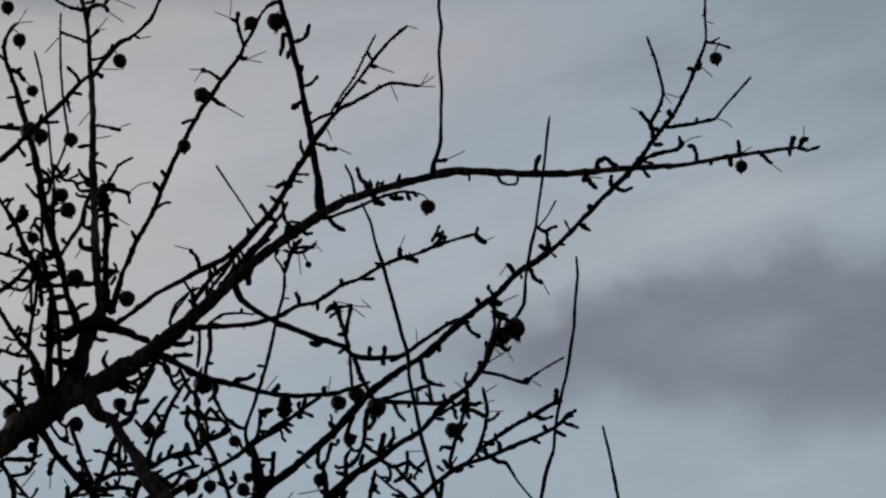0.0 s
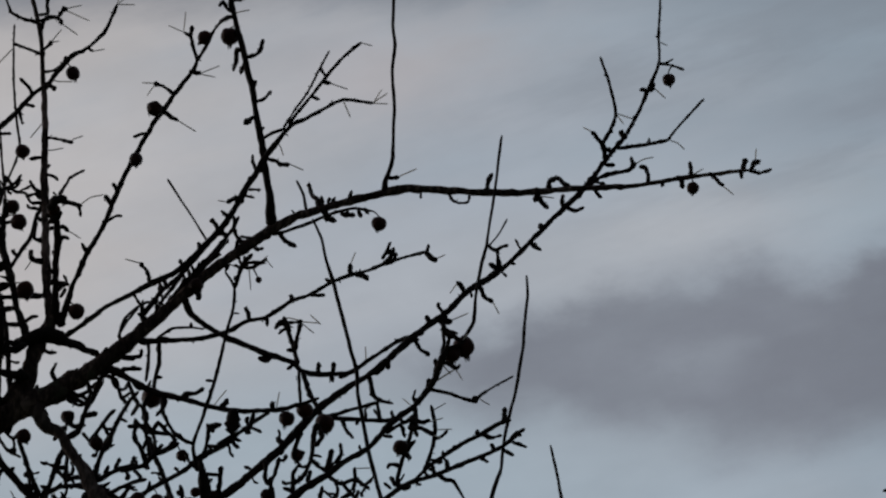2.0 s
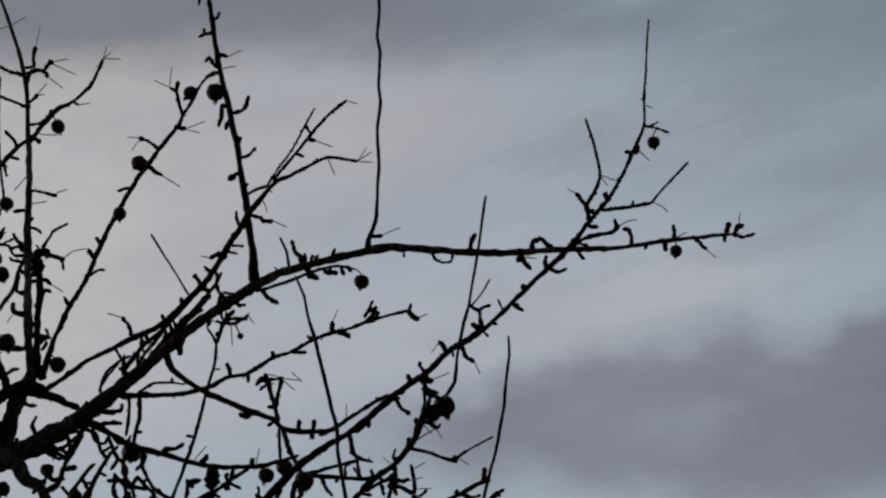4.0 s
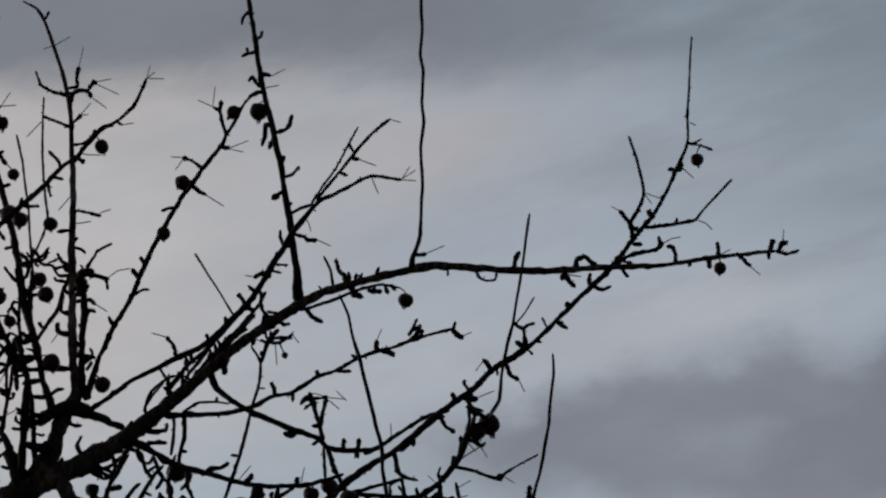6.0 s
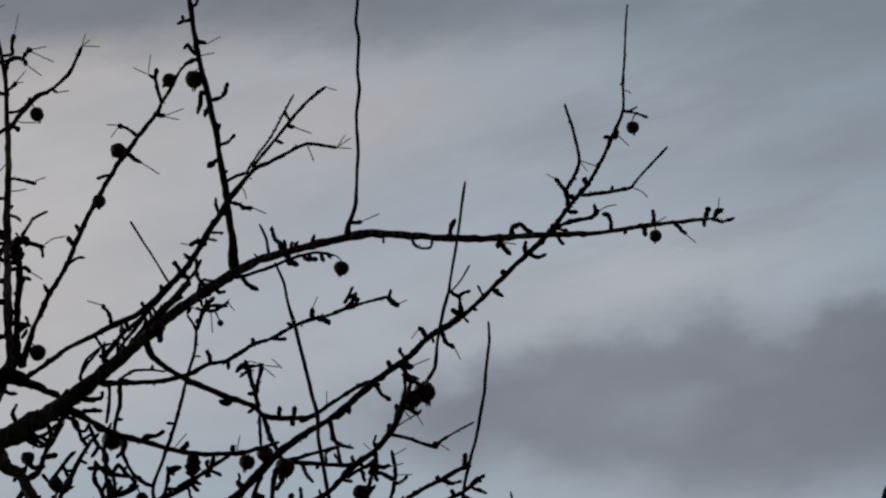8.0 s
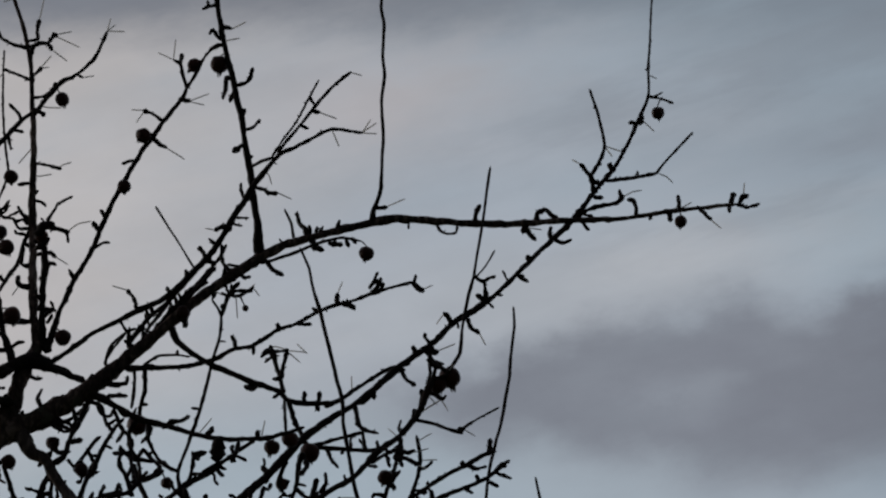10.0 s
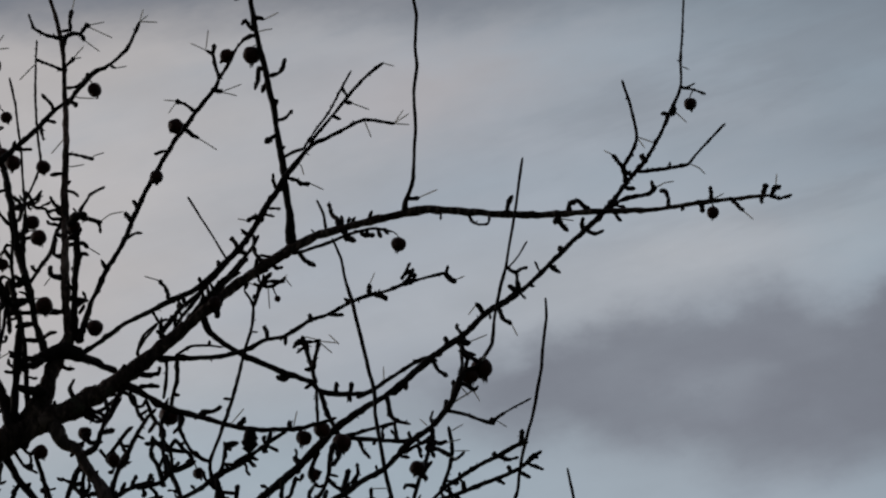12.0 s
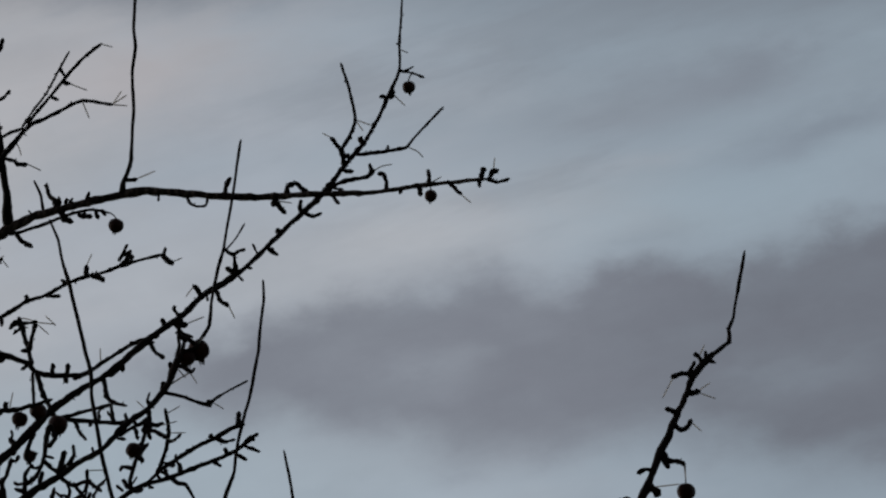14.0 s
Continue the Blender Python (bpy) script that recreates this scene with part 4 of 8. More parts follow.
b_n41 = branch("twig", tree, [(0.6417, -0.017, 3.5067, 3.1), (0.6432, -0.016, 3.5283, 3.1), (0.6399, -0.016, 3.5487, 3.1), (0.6448, -0.016, 3.5609, 2.7), (0.6504, -0.015, 3.5826, 2.7)], twig_bark)
side_shoots(b_n41, 3)
b_n42 = branch("twig", tree, [(0.6413, -0.016, 3.5465, 3.1), (0.6337, -0.013, 3.5547, 3.1), (0.6337, -0.007, 3.5820, 2.7)], twig_bark)
side_shoots(b_n42, 1)
b_n43 = branch("twig", tree, [(0.6275, -0.011, 3.4446, 2.3), (0.6327, -0.021, 3.4697, 2.3), (0.6377, -0.027, 3.4835, 2.3)], twig_bark)
side_shoots(b_n43, 2)
b_n44 = branch("twig", tree, [(0.6673, -0.023, 3.5330, 3.1), (0.6674, -0.017, 3.5600, 2.7), (0.6722, -0.015, 3.5716, 2.3)], twig_bark)
side_shoots(b_n44, 1)
b_n45 = branch("twig", tree, [(0.6565, -0.020, 3.5193, 3.0), (0.6636, -0.017, 3.5133, 2.7), (0.6667, -0.013, 3.4969, 2.7), (0.6714, -0.010, 3.4904, 2.3)], twig_bark)
side_shoots(b_n45, 1)
# the light on this limb is put into its bark colour
b_z = branch("limb", tree, [(0.3484, 0.021, 3.6738, 8.8), (0.3595, 0.015, 3.6443, 9.2), (0.3843, 0.009, 3.6217, 6.7), (0.3973, 0.003, 3.5978, 6.7), (0.4109, -0.002, 3.5771, 7.4), (0.4210, -0.007, 3.5536, 9.5), (0.4310, -0.011, 3.5362, 12.6), (0.4520, -0.018, 3.5098, 10.2), (0.4868, -0.028, 3.4737, 9.1), (0.5179, -0.038, 3.4395, 9.1), (0.5489, -0.051, 3.3841, 9.8)], lit_bark, label="smooth-barked limb, coloured lighter for the light on it")
side_shoots(b_z, 10)
b_y0 = branch("limb", tree, [(0.3929, 0.049, 3.5127, 7.8), (0.3620, 0.045, 3.5323, 7.8), (0.3516, 0.043, 3.5499, 5.3), (0.3308, 0.040, 3.5711, 4.6), (0.3100, 0.037, 3.5959, 4.6), (0.2905, 0.033, 3.6278, 5.3), (0.2822, 0.032, 3.6385, 4.2)], twig_bark)
side_shoots(b_y0, 3)
b_a1 = branch("limb", tree, [(0.0308, 0.000, 3.3740, 14.1), (0.1829, 0.022, 3.4633, 8.5), (0.2502, 0.031, 3.4864, 6.4), (0.2907, 0.036, 3.5003, 5.7), (0.3246, 0.041, 3.5111, 5.7), (0.3621, 0.045, 3.5192, 7.8), (0.3998, 0.050, 3.5114, 7.1), (0.4546, 0.057, 3.5082, 5.3), (0.4888, 0.061, 3.4974, 4.3)], bark)
side_shoots(b_a1, 11)
b_n46 = branch("twig", tree, [(0.2569, 0.032, 3.4879, 3.5), (0.2571, 0.040, 3.5181, 3.1), (0.2584, 0.051, 3.5541, 3.5), (0.2460, 0.060, 3.5843, 3.5), (0.2165, 0.072, 3.6169, 3.1)], twig_bark)
side_shoots(b_n46, 5)
b_n47 = branch("twig", tree, [(0.3008, 0.038, 3.5092, 2.7), (0.2777, 0.022, 3.5334, 2.3), (0.2579, 0.008, 3.5565, 2.3)], twig_bark)
side_shoots(b_n47, 3)
b_n48 = branch("twig", tree, [(0.3550, 0.044, 3.5429, 3.5), (0.3645, 0.054, 3.5676, 3.5), (0.3768, 0.070, 3.6131, 3.5), (0.3884, 0.081, 3.6424, 3.1)], twig_bark)
side_shoots(b_n48, 4)
b_n49 = branch("twig", tree, [(0.3550, 0.043, 3.5549, 3.1), (0.3518, 0.039, 3.5664, 3.1), (0.3386, 0.025, 3.5984, 3.1), (0.3308, 0.015, 3.6207, 2.7)], twig_bark)
side_shoots(b_n49, 3)
b_n50 = branch("twig", tree, [(0.3481, 0.043, 3.5534, 1.9), (0.3433, 0.040, 3.5743, 1.9), (0.3398, 0.036, 3.5986, 1.6)], twig_bark)
side_shoots(b_n50, 2)
b_n51 = branch("twig", tree, [(0.3607, 0.050, 3.5577, 3.4), (0.3579, 0.050, 3.5593, 3.1), (0.3784, 0.053, 3.5706, 2.7), (0.4093, 0.056, 3.5747, 2.7)], twig_bark)
side_shoots(b_n51, 2)
b_n52 = branch("twig", tree, [(0.3598, 0.044, 3.5464, 2.7), (0.3853, 0.054, 3.5551, 2.7), (0.4042, 0.062, 3.5529, 2.7)], twig_bark)
side_shoots(b_n52, 2)
b_n53 = branch("twig", tree, [(0.3814, 0.075, 3.6248, 2.6), (0.3869, 0.074, 3.6215, 2.3), (0.3867, 0.070, 3.5946, 2.3), (0.3967, 0.068, 3.5812, 2.3)], twig_bark)
side_shoots(b_n53, 2)
b_n54 = branch("twig", tree, [(0.4250, -0.006, 3.5610, 3.5), (0.4330, 0.006, 3.5977, 3.5), (0.4439, 0.017, 3.6266, 3.1)], twig_bark)
side_shoots(b_n54, 2)
b_y5 = branch("twig", tree, [(0.4292, -0.007, 3.5585, 3.5), (0.4510, -0.006, 3.5715, 3.1), (0.4750, -0.005, 3.5793, 3.1)], twig_bark)
side_shoots(b_y5, 2)
b_n55 = branch("twig", tree, [(0.4019, 0.050, 3.5112, 3.9), (0.4033, 0.047, 3.5285, 3.5), (0.4124, 0.042, 3.5557, 3.5)], twig_bark)
side_shoots(b_n55, 2)
b_n56 = branch("twig", tree, [(0.2500, 0.015, 3.5807, 3.1), (0.2850, 0.009, 3.5781, 3.1), (0.2891, 0.006, 3.5930, 2.7), (0.2905, 0.004, 3.6067, 3.1)], twig_bark)
side_shoots(b_n56, 3)
b_n57 = branch("twig", tree, [(0.2891, 0.022, 3.7009, 5.4), (0.2858, 0.021, 3.6968, 6.2), (0.2934, 0.015, 3.6763, 6.6), (0.3014, 0.008, 3.6479, 7.7)], twig_bark)
side_shoots(b_n57, 2)
b_n58 = branch("twig", tree, [(0.3087, 0.019, 3.6480, 6.0), (0.3041, 0.016, 3.6543, 5.4), (0.3048, -0.000, 3.6927, 5.0), (0.3067, -0.011, 3.7182, 4.6), (0.3093, -0.022, 3.7437, 4.6), (0.3099, -0.032, 3.7692, 4.6)], twig_bark)
side_shoots(b_n58, 6)
b_n59 = branch("twig", tree, [(0.3207, 0.021, 3.6780, 3.9), (0.3176, 0.010, 3.7109, 3.5), (0.3166, 0.001, 3.7372, 3.5), (0.3136, -0.009, 3.7668, 3.5)], twig_bark)
side_shoots(b_n59, 4)
b_n60 = branch("twig", tree, [(0.2756, 0.029, 3.7273, 3.1), (0.2801, 0.035, 3.7649, 2.7), (0.2842, 0.040, 3.7964, 2.7), (0.2869, 0.044, 3.8242, 2.3)], twig_bark)
side_shoots(b_n60, 4)
b_n61 = branch("twig", tree, [(0.2815, 0.026, 3.7173, 3.1), (0.2634, 0.034, 3.7220, 2.7), (0.2451, 0.042, 3.7312, 2.3), (0.2231, 0.052, 3.7411, 2.3)], twig_bark)
side_shoots(b_n61, 2)
b_n62 = branch("twig", tree, [(0.2752, 0.017, 3.6335, 3.5), (0.2680, 0.006, 3.6663, 3.1), (0.2719, -0.003, 3.6958, 3.1)], twig_bark)
side_shoots(b_n62, 3)
b_n63 = branch("twig", tree, [(0.2800, 0.017, 3.6334, 3.9), (0.2635, 0.004, 3.6570, 3.1), (0.2502, -0.004, 3.6690, 3.1), (0.2303, -0.016, 3.6884, 2.7)], twig_bark)
side_shoots(b_n63, 3)
b_n64 = branch("twig", tree, [(0.3864, 0.023, 3.6811, 3.5), (0.4100, 0.035, 3.6738, 2.7), (0.4200, 0.041, 3.6829, 2.3), (0.4317, 0.051, 3.7070, 2.0)], twig_bark)
b_n65 = branch("twig", tree, [(0.3910, 0.007, 3.6189, 3.8), (0.4051, 0.008, 3.6278, 3.5), (0.4118, 0.008, 3.6498, 3.1), (0.4185, 0.009, 3.6756, 2.7), (0.4150, 0.010, 3.6868, 2.3)], twig_bark)
b_n66 = branch("twig", tree, [(0.4367, 0.010, 3.6076, 3.4), (0.4396, 0.010, 3.6060, 3.1), (0.4500, 0.007, 3.6341, 3.1), (0.4652, 0.005, 3.6621, 2.7), (0.4777, 0.003, 3.6759, 2.3)], twig_bark)
side_shoots(b_n66, 3)
b_n67 = branch("twig", tree, [(0.4351, 0.009, 3.6032, 3.0), (0.4193, 0.004, 3.6103, 2.7), (0.4312, -0.001, 3.6279, 2.3), (0.4438, -0.006, 3.6441, 2.7), (0.4508, -0.008, 3.6490, 1.9)], twig_bark)
side_shoots(b_n67, 3)
b_rb = branch("limb", tree, [(1.3001, -0.050, 3.3160, 7.0), (1.3603, -0.039, 3.4039, 5.9), (1.3945, -0.030, 3.4900, 5.2), (1.4057, -0.028, 3.5160, 4.9), (1.4195, -0.025, 3.5454, 4.9), (1.4272, -0.023, 3.5635, 4.6), (1.4371, -0.021, 3.5912, 4.9), (1.4492, -0.019, 3.6160, 5.2), (1.4569, -0.017, 3.6343, 4.6), (1.4675, -0.014, 3.6571, 4.0), (1.4752, -0.012, 3.6756, 4.4), (1.4816, -0.010, 3.6926, 3.9), (1.4906, -0.008, 3.7067, 3.9), (1.5003, -0.006, 3.7187, 4.5), (1.5107, -0.004, 3.7284, 2.9), (1.5304, -0.002, 3.7457, 2.9), (1.5312, 0.001, 3.7628, 2.6), (1.5377, 0.003, 3.7801, 2.2), (1.5423, 0.005, 3.8048, 2.1), (1.5502, 0.007, 3.8432, 2.1), (1.5556, 0.009, 3.8705, 1.5)], twig_bark)
b_b3 = branch("limb", tree, [(0.0387, 0.000, 3.1169, 24.6), (0.2172, 0.000, 3.2099, 19.0), (0.3912, 0.000, 3.2902, 14.8), (0.5534, 0.000, 3.3644, 12.0), (0.6757, 0.000, 3.3975, 9.1), (0.7984, 0.000, 3.4166, 6.3), (0.9002, 0.000, 3.4040, 4.2)], bark)
b_b4 = branch("limb", tree, [(0.3241, 0.000, 3.2600, 14.1), (0.5604, -0.012, 3.2418, 11.9), (0.7954, -0.024, 3.2272, 10.5), (0.9967, -0.035, 3.2482, 9.1), (1.1987, -0.046, 3.2899, 7.7), (1.2667, -0.050, 3.3154, 7.7)], bark)
b_n68 = branch("twig", tree, [(0.2962, 0.018, 3.6387, 2.6), (0.3083, 0.020, 3.6207, 2.3), (0.3167, 0.021, 3.6093, 2.3), (0.3249, 0.022, 3.6050, 2.7), (0.3276, 0.023, 3.6110, 1.9)], twig_bark)
side_shoots(b_n68, 2)
b_n69 = branch("twig", tree, [(0.2589, 0.009, 3.5554, 2.3), (0.2605, 0.009, 3.5570, 2.3), (0.2778, 0.015, 3.5628, 2.3), (0.2856, 0.019, 3.5749, 2.3), (0.2804, 0.021, 3.5838, 2.7)], twig_bark)
side_shoots(b_n69, 2)
b_n70 = branch("twig", tree, [(0.2874, 0.036, 3.4944, 3.1), (0.3117, 0.035, 3.4828, 3.5), (0.3325, 0.034, 3.4756, 5.1), (0.3533, 0.033, 3.4620, 4.7)], twig_bark)
side_shoots(b_n70, 3)
b_n71 = branch("twig", tree, [(0.2601, 0.032, 3.4898, 3.8), (0.2677, 0.030, 3.4643, 3.5), (0.2641, 0.029, 3.4841, 3.5), (0.2370, 0.027, 3.4767, 3.5)], twig_bark)
side_shoots(b_n71, 3)
b_n72 = branch("twig", tree, [(0.3917, 0.026, 3.6795, 3.0), (0.3899, 0.024, 3.6739, 2.7), (0.4042, 0.018, 3.6641, 2.7), (0.4149, 0.013, 3.6660, 2.3)], twig_bark)
b_z1 = branch("twig", tree, [(0.4940, -0.014, 3.5823, 3.1), (0.4924, -0.010, 3.5945, 2.7), (0.4869, 0.000, 3.6274, 2.7), (0.4878, 0.008, 3.6520, 2.7)], twig_bark)
side_shoots(b_z1, 2)
b_z2 = branch("twig", tree, [(0.4898, -0.013, 3.5769, 3.1), (0.4827, -0.022, 3.5943, 2.7), (0.4761, -0.027, 3.6034, 3.1), (0.4742, -0.031, 3.6103, 3.5)], twig_bark)
side_shoots(b_z2, 1)
b_z3 = branch("twig", tree, [(0.4970, 0.060, 3.6148, 2.7), (0.4956, 0.060, 3.6309, 2.3), (0.4935, 0.060, 3.6442, 2.3), (0.4990, 0.060, 3.6573, 2.3)], twig_bark)
side_shoots(b_z3, 2)
b_n73 = branch("twig", tree, [(0.4990, 0.060, 3.6573, 2.3), (0.5093, 0.065, 3.6456, 2.3), (0.5202, 0.069, 3.6366, 2.7), (0.5124, 0.073, 3.6312, 2.3)], twig_bark)
side_shoots(b_n73, 1)
b_n74 = branch("twig", tree, [(0.4984, 0.060, 3.6147, 2.7), (0.5168, 0.053, 3.6195, 2.7), (0.5253, 0.050, 3.6254, 2.3)], twig_bark)
side_shoots(b_n74, 1)
b_n75 = branch("twig", tree, [(0.4475, 0.024, 3.7103, 2.6), (0.4437, 0.026, 3.7032, 2.3), (0.4484, 0.029, 3.6915, 2.3), (0.4588, 0.031, 3.6892, 2.3), (0.4641, 0.034, 3.7003, 2.3)], twig_bark)
b_n76 = branch("twig", tree, [(0.3913, 0.049, 3.5137, 4.3), (0.3947, 0.052, 3.5207, 3.9), (0.4227, 0.066, 3.5436, 3.1), (0.4382, 0.073, 3.5545, 3.5)], twig_bark)
side_shoots(b_n76, 2)
b_n77 = branch("twig", tree, [(0.4117, 0.052, 3.5107, 3.0), (0.4120, 0.052, 3.5161, 2.7), (0.4304, 0.055, 3.5342, 2.7)], twig_bark)
side_shoots(b_n77, 1)
b_n78 = branch("twig", tree, [(0.4055, 0.051, 3.5110, 3.0), (0.4052, 0.052, 3.5075, 2.7), (0.4391, 0.061, 3.5156, 2.7)], twig_bark)
side_shoots(b_n78, 1)
b_n79 = branch("twig", tree, [(0.4305, 0.054, 3.5096, 3.4), (0.4293, 0.044, 3.4787, 3.1), (0.4338, 0.036, 3.4990, 3.1), (0.4252, 0.028, 3.5169, 2.7)], twig_bark)
side_shoots(b_n79, 3)
b_n80 = branch("twig", tree, [(0.4293, 0.044, 3.4787, 3.1), (0.4500, 0.043, 3.4707, 3.5), (0.4527, 0.042, 3.4932, 3.5), (0.4383, 0.040, 3.5075, 3.1)], twig_bark)
side_shoots(b_n80, 3)
b_n81 = branch("twig", tree, [(0.3882, 0.049, 3.5138, 6.0), (0.3852, 0.043, 3.4950, 5.5), (0.4147, 0.034, 3.4900, 4.3), (0.4497, 0.023, 3.4901, 3.9), (0.4881, 0.010, 3.4753, 3.5)], twig_bark)
side_shoots(b_n81, 5)
b_n82 = branch("twig", tree, [(0.4055, 0.037, 3.4916, 4.6), (0.4039, 0.045, 3.4665, 7.8), (0.4101, 0.052, 3.4902, 4.7), (0.4234, 0.058, 3.5048, 3.5)], twig_bark)
side_shoots(b_n82, 3)
b_n83 = branch("twig", tree, [(0.3780, 0.047, 3.5159, 6.0), (0.3760, 0.045, 3.5045, 5.5), (0.3813, 0.041, 3.4800, 5.5), (0.3872, 0.038, 3.4608, 5.4)], twig_bark)
side_shoots(b_n83, 2)
b_w9 = branch("twig", tree, [(0.5555, 0.008, 3.5888, 2.7), (0.5617, 0.007, 3.6116, 2.3), (0.5639, 0.007, 3.6266, 2.7), (0.5791, 0.006, 3.6334, 2.3)], twig_bark)
side_shoots(b_w9, 2)
b_n84 = branch("twig", tree, [(0.6507, 0.027, 3.6020, 3.5), (0.6534, 0.033, 3.6171, 4.3), (0.6458, 0.037, 3.6262, 3.1)], twig_bark)
side_shoots(b_n84, 1)
b_n85 = branch("twig", tree, [(0.5879, -0.006, 3.4668, 3.5), (0.6048, -0.001, 3.4682, 3.5), (0.6098, 0.007, 3.4470, 3.1)], twig_bark)
side_shoots(b_n85, 1)
b_n86 = branch("twig", tree, [(0.6359, -0.025, 3.4784, 2.1), (0.6396, -0.023, 3.4776, 1.9), (0.6461, -0.016, 3.4654, 1.5), (0.6575, -0.009, 3.4566, 3.1)], twig_bark)
side_shoots(b_n86, 1)
b_n87 = branch("twig", tree, [(0.6575, -0.009, 3.4566, 3.0), (0.6458, -0.010, 3.4409, 2.7), (0.6630, -0.011, 3.4574, 2.7), (0.6753, -0.012, 3.4662, 2.3)], twig_bark)
side_shoots(b_n87, 2)
b_n88 = branch("twig", tree, [(0.6360, -0.025, 3.4788, 2.3), (0.6329, -0.025, 3.4799, 3.5), (0.6500, -0.025, 3.4924, 3.1), (0.6617, -0.025, 3.5035, 3.5), (0.6639, -0.026, 3.5213, 3.5)], twig_bark)
side_shoots(b_n88, 2)
b_n89 = branch("twig", tree, [(0.6674, -0.019, 3.5507, 2.5), (0.6721, -0.018, 3.5510, 2.3), (0.6845, -0.014, 3.5680, 2.3), (0.6901, -0.010, 3.5873, 2.7), (0.6923, -0.006, 3.6105, 3.9), (0.6959, -0.002, 3.6299, 4.3)], twig_bark)
side_shoots(b_n89, 3)
b_n90 = branch("twig", tree, [(0.6511, -0.011, 3.4460, 2.7), (0.6526, -0.011, 3.4443, 3.1), (0.6766, -0.011, 3.4636, 3.1), (0.6971, -0.012, 3.4702, 2.7), (0.7281, -0.012, 3.4908, 3.1)], twig_bark)
side_shoots(b_n90, 4)
b_n91 = branch("twig", tree, [(0.2948, 0.080, 3.9532, 2.0), (0.3015, 0.076, 3.9759, 2.0), (0.3041, 0.073, 3.9916, 1.6)], twig_bark)
side_shoots(b_n91, 1)
b_n92 = branch("twig", tree, [(0.2838, 0.085, 3.9729, 3.1), (0.3030, 0.084, 3.9776, 2.7), (0.3171, 0.082, 3.9862, 2.7), (0.3226, 0.081, 3.9951, 2.4)], twig_bark)
side_shoots(b_n92, 2)
b_n93 = branch("twig", tree, [(0.3567, 0.039, 3.8613, 3.5), (0.3416, 0.034, 3.8624, 2.7), (0.3387, 0.031, 3.8717, 2.3)], twig_bark)
side_shoots(b_n93, 1)
b_n94 = branch("twig", tree, [(0.2949, 0.052, 3.8594, 2.3), (0.2912, 0.052, 3.8586, 3.9), (0.2997, 0.048, 3.8210, 3.9), (0.3063, 0.045, 3.7938, 4.3), (0.3052, 0.042, 3.7666, 4.3), (0.3044, 0.039, 3.7319, 4.3)], twig_bark)
side_shoots(b_n94, 5)
b_n95 = branch("twig", tree, [(0.2912, 0.052, 3.8586, 3.4), (0.2860, 0.054, 3.8609, 3.1), (0.2873, 0.066, 3.8355, 3.1), (0.2885, 0.082, 3.8037, 3.1)], twig_bark)
side_shoots(b_n95, 3)
b_n96 = branch("twig", tree, [(0.2876, 0.042, 3.8144, 2.7), (0.3201, 0.056, 3.8219, 3.1), (0.3541, 0.071, 3.8282, 3.5)], twig_bark)
side_shoots(b_n96, 3)
b_n97 = branch("twig", tree, [(0.2824, 0.036, 3.8463, 3.4), (0.2787, 0.037, 3.8446, 3.1), (0.2650, 0.039, 3.8289, 2.7), (0.2512, 0.041, 3.8170, 3.1), (0.2338, 0.044, 3.8059, 3.1)], twig_bark)
side_shoots(b_n97, 3)
b_n98 = branch("twig", tree, [(0.2836, 0.036, 3.8467, 2.3), (0.2796, 0.036, 3.8167, 1.9), (0.2792, 0.036, 3.7868, 2.3), (0.2810, 0.036, 3.7718, 2.3)], twig_bark)
side_shoots(b_n98, 3)
b_n99 = branch("twig", tree, [(0.2936, 0.050, 3.8663, 2.3), (0.2968, 0.049, 3.8667, 2.7), (0.3165, 0.046, 3.8503, 2.3), (0.3209, 0.043, 3.8266, 2.3)], twig_bark)
side_shoots(b_n99, 2)
b_n100 = branch("twig", tree, [(0.5620, 0.012, 3.5139, 7.0), (0.5592, -0.000, 3.5425, 6.2), (0.5575, -0.008, 3.5616, 5.0), (0.5544, -0.016, 3.5806, 3.5)], twig_bark)
side_shoots(b_n100, 3)
b_n101 = branch("twig", tree, [(0.3657, 0.030, 3.7632, 7.8), (0.3799, 0.027, 3.7531, 5.6), (0.3983, 0.023, 3.7440, 3.4), (0.4211, 0.018, 3.7325, 3.6)], twig_bark)
b_n102 = branch("twig", tree, [(0.3078, 0.056, 3.8580, 3.5), (0.3033, 0.064, 3.8952, 3.5), (0.3025, 0.071, 3.9284, 3.5), (0.3031, 0.079, 3.9634, 2.4)], twig_bark)
side_shoots(b_n102, 4)
b_n103 = branch("twig", tree, [(0.5571, 0.035, 3.8385, 3.0), (0.5488, 0.039, 3.8498, 2.7), (0.5624, 0.045, 3.8690, 2.3), (0.5760, 0.053, 3.8891, 2.3), (0.5903, 0.060, 3.9102, 2.3), (0.5976, 0.066, 3.9300, 2.0)], twig_bark)
b_n104 = branch("twig", tree, [(0.3055, -0.013, 3.7233, 3.5), (0.3229, -0.015, 3.7251, 3.5), (0.3403, -0.018, 3.7299, 4.6)], twig_bark)
side_shoots(b_n104, 1)
b_n105 = branch("twig", tree, [(0.3064, -0.004, 3.7016, 3.9), (0.3241, 0.001, 3.6986, 5.4), (0.3424, 0.006, 3.6970, 6.2)], twig_bark)
side_shoots(b_n105, 1)
b_n106 = branch("twig", tree, [(0.2888, 0.018, 3.6887, 6.4), (0.2935, 0.020, 3.6912, 7.0), (0.3031, 0.025, 3.6723, 8.5), (0.3133, 0.031, 3.6535, 9.3)], twig_bark)
side_shoots(b_n106, 2)
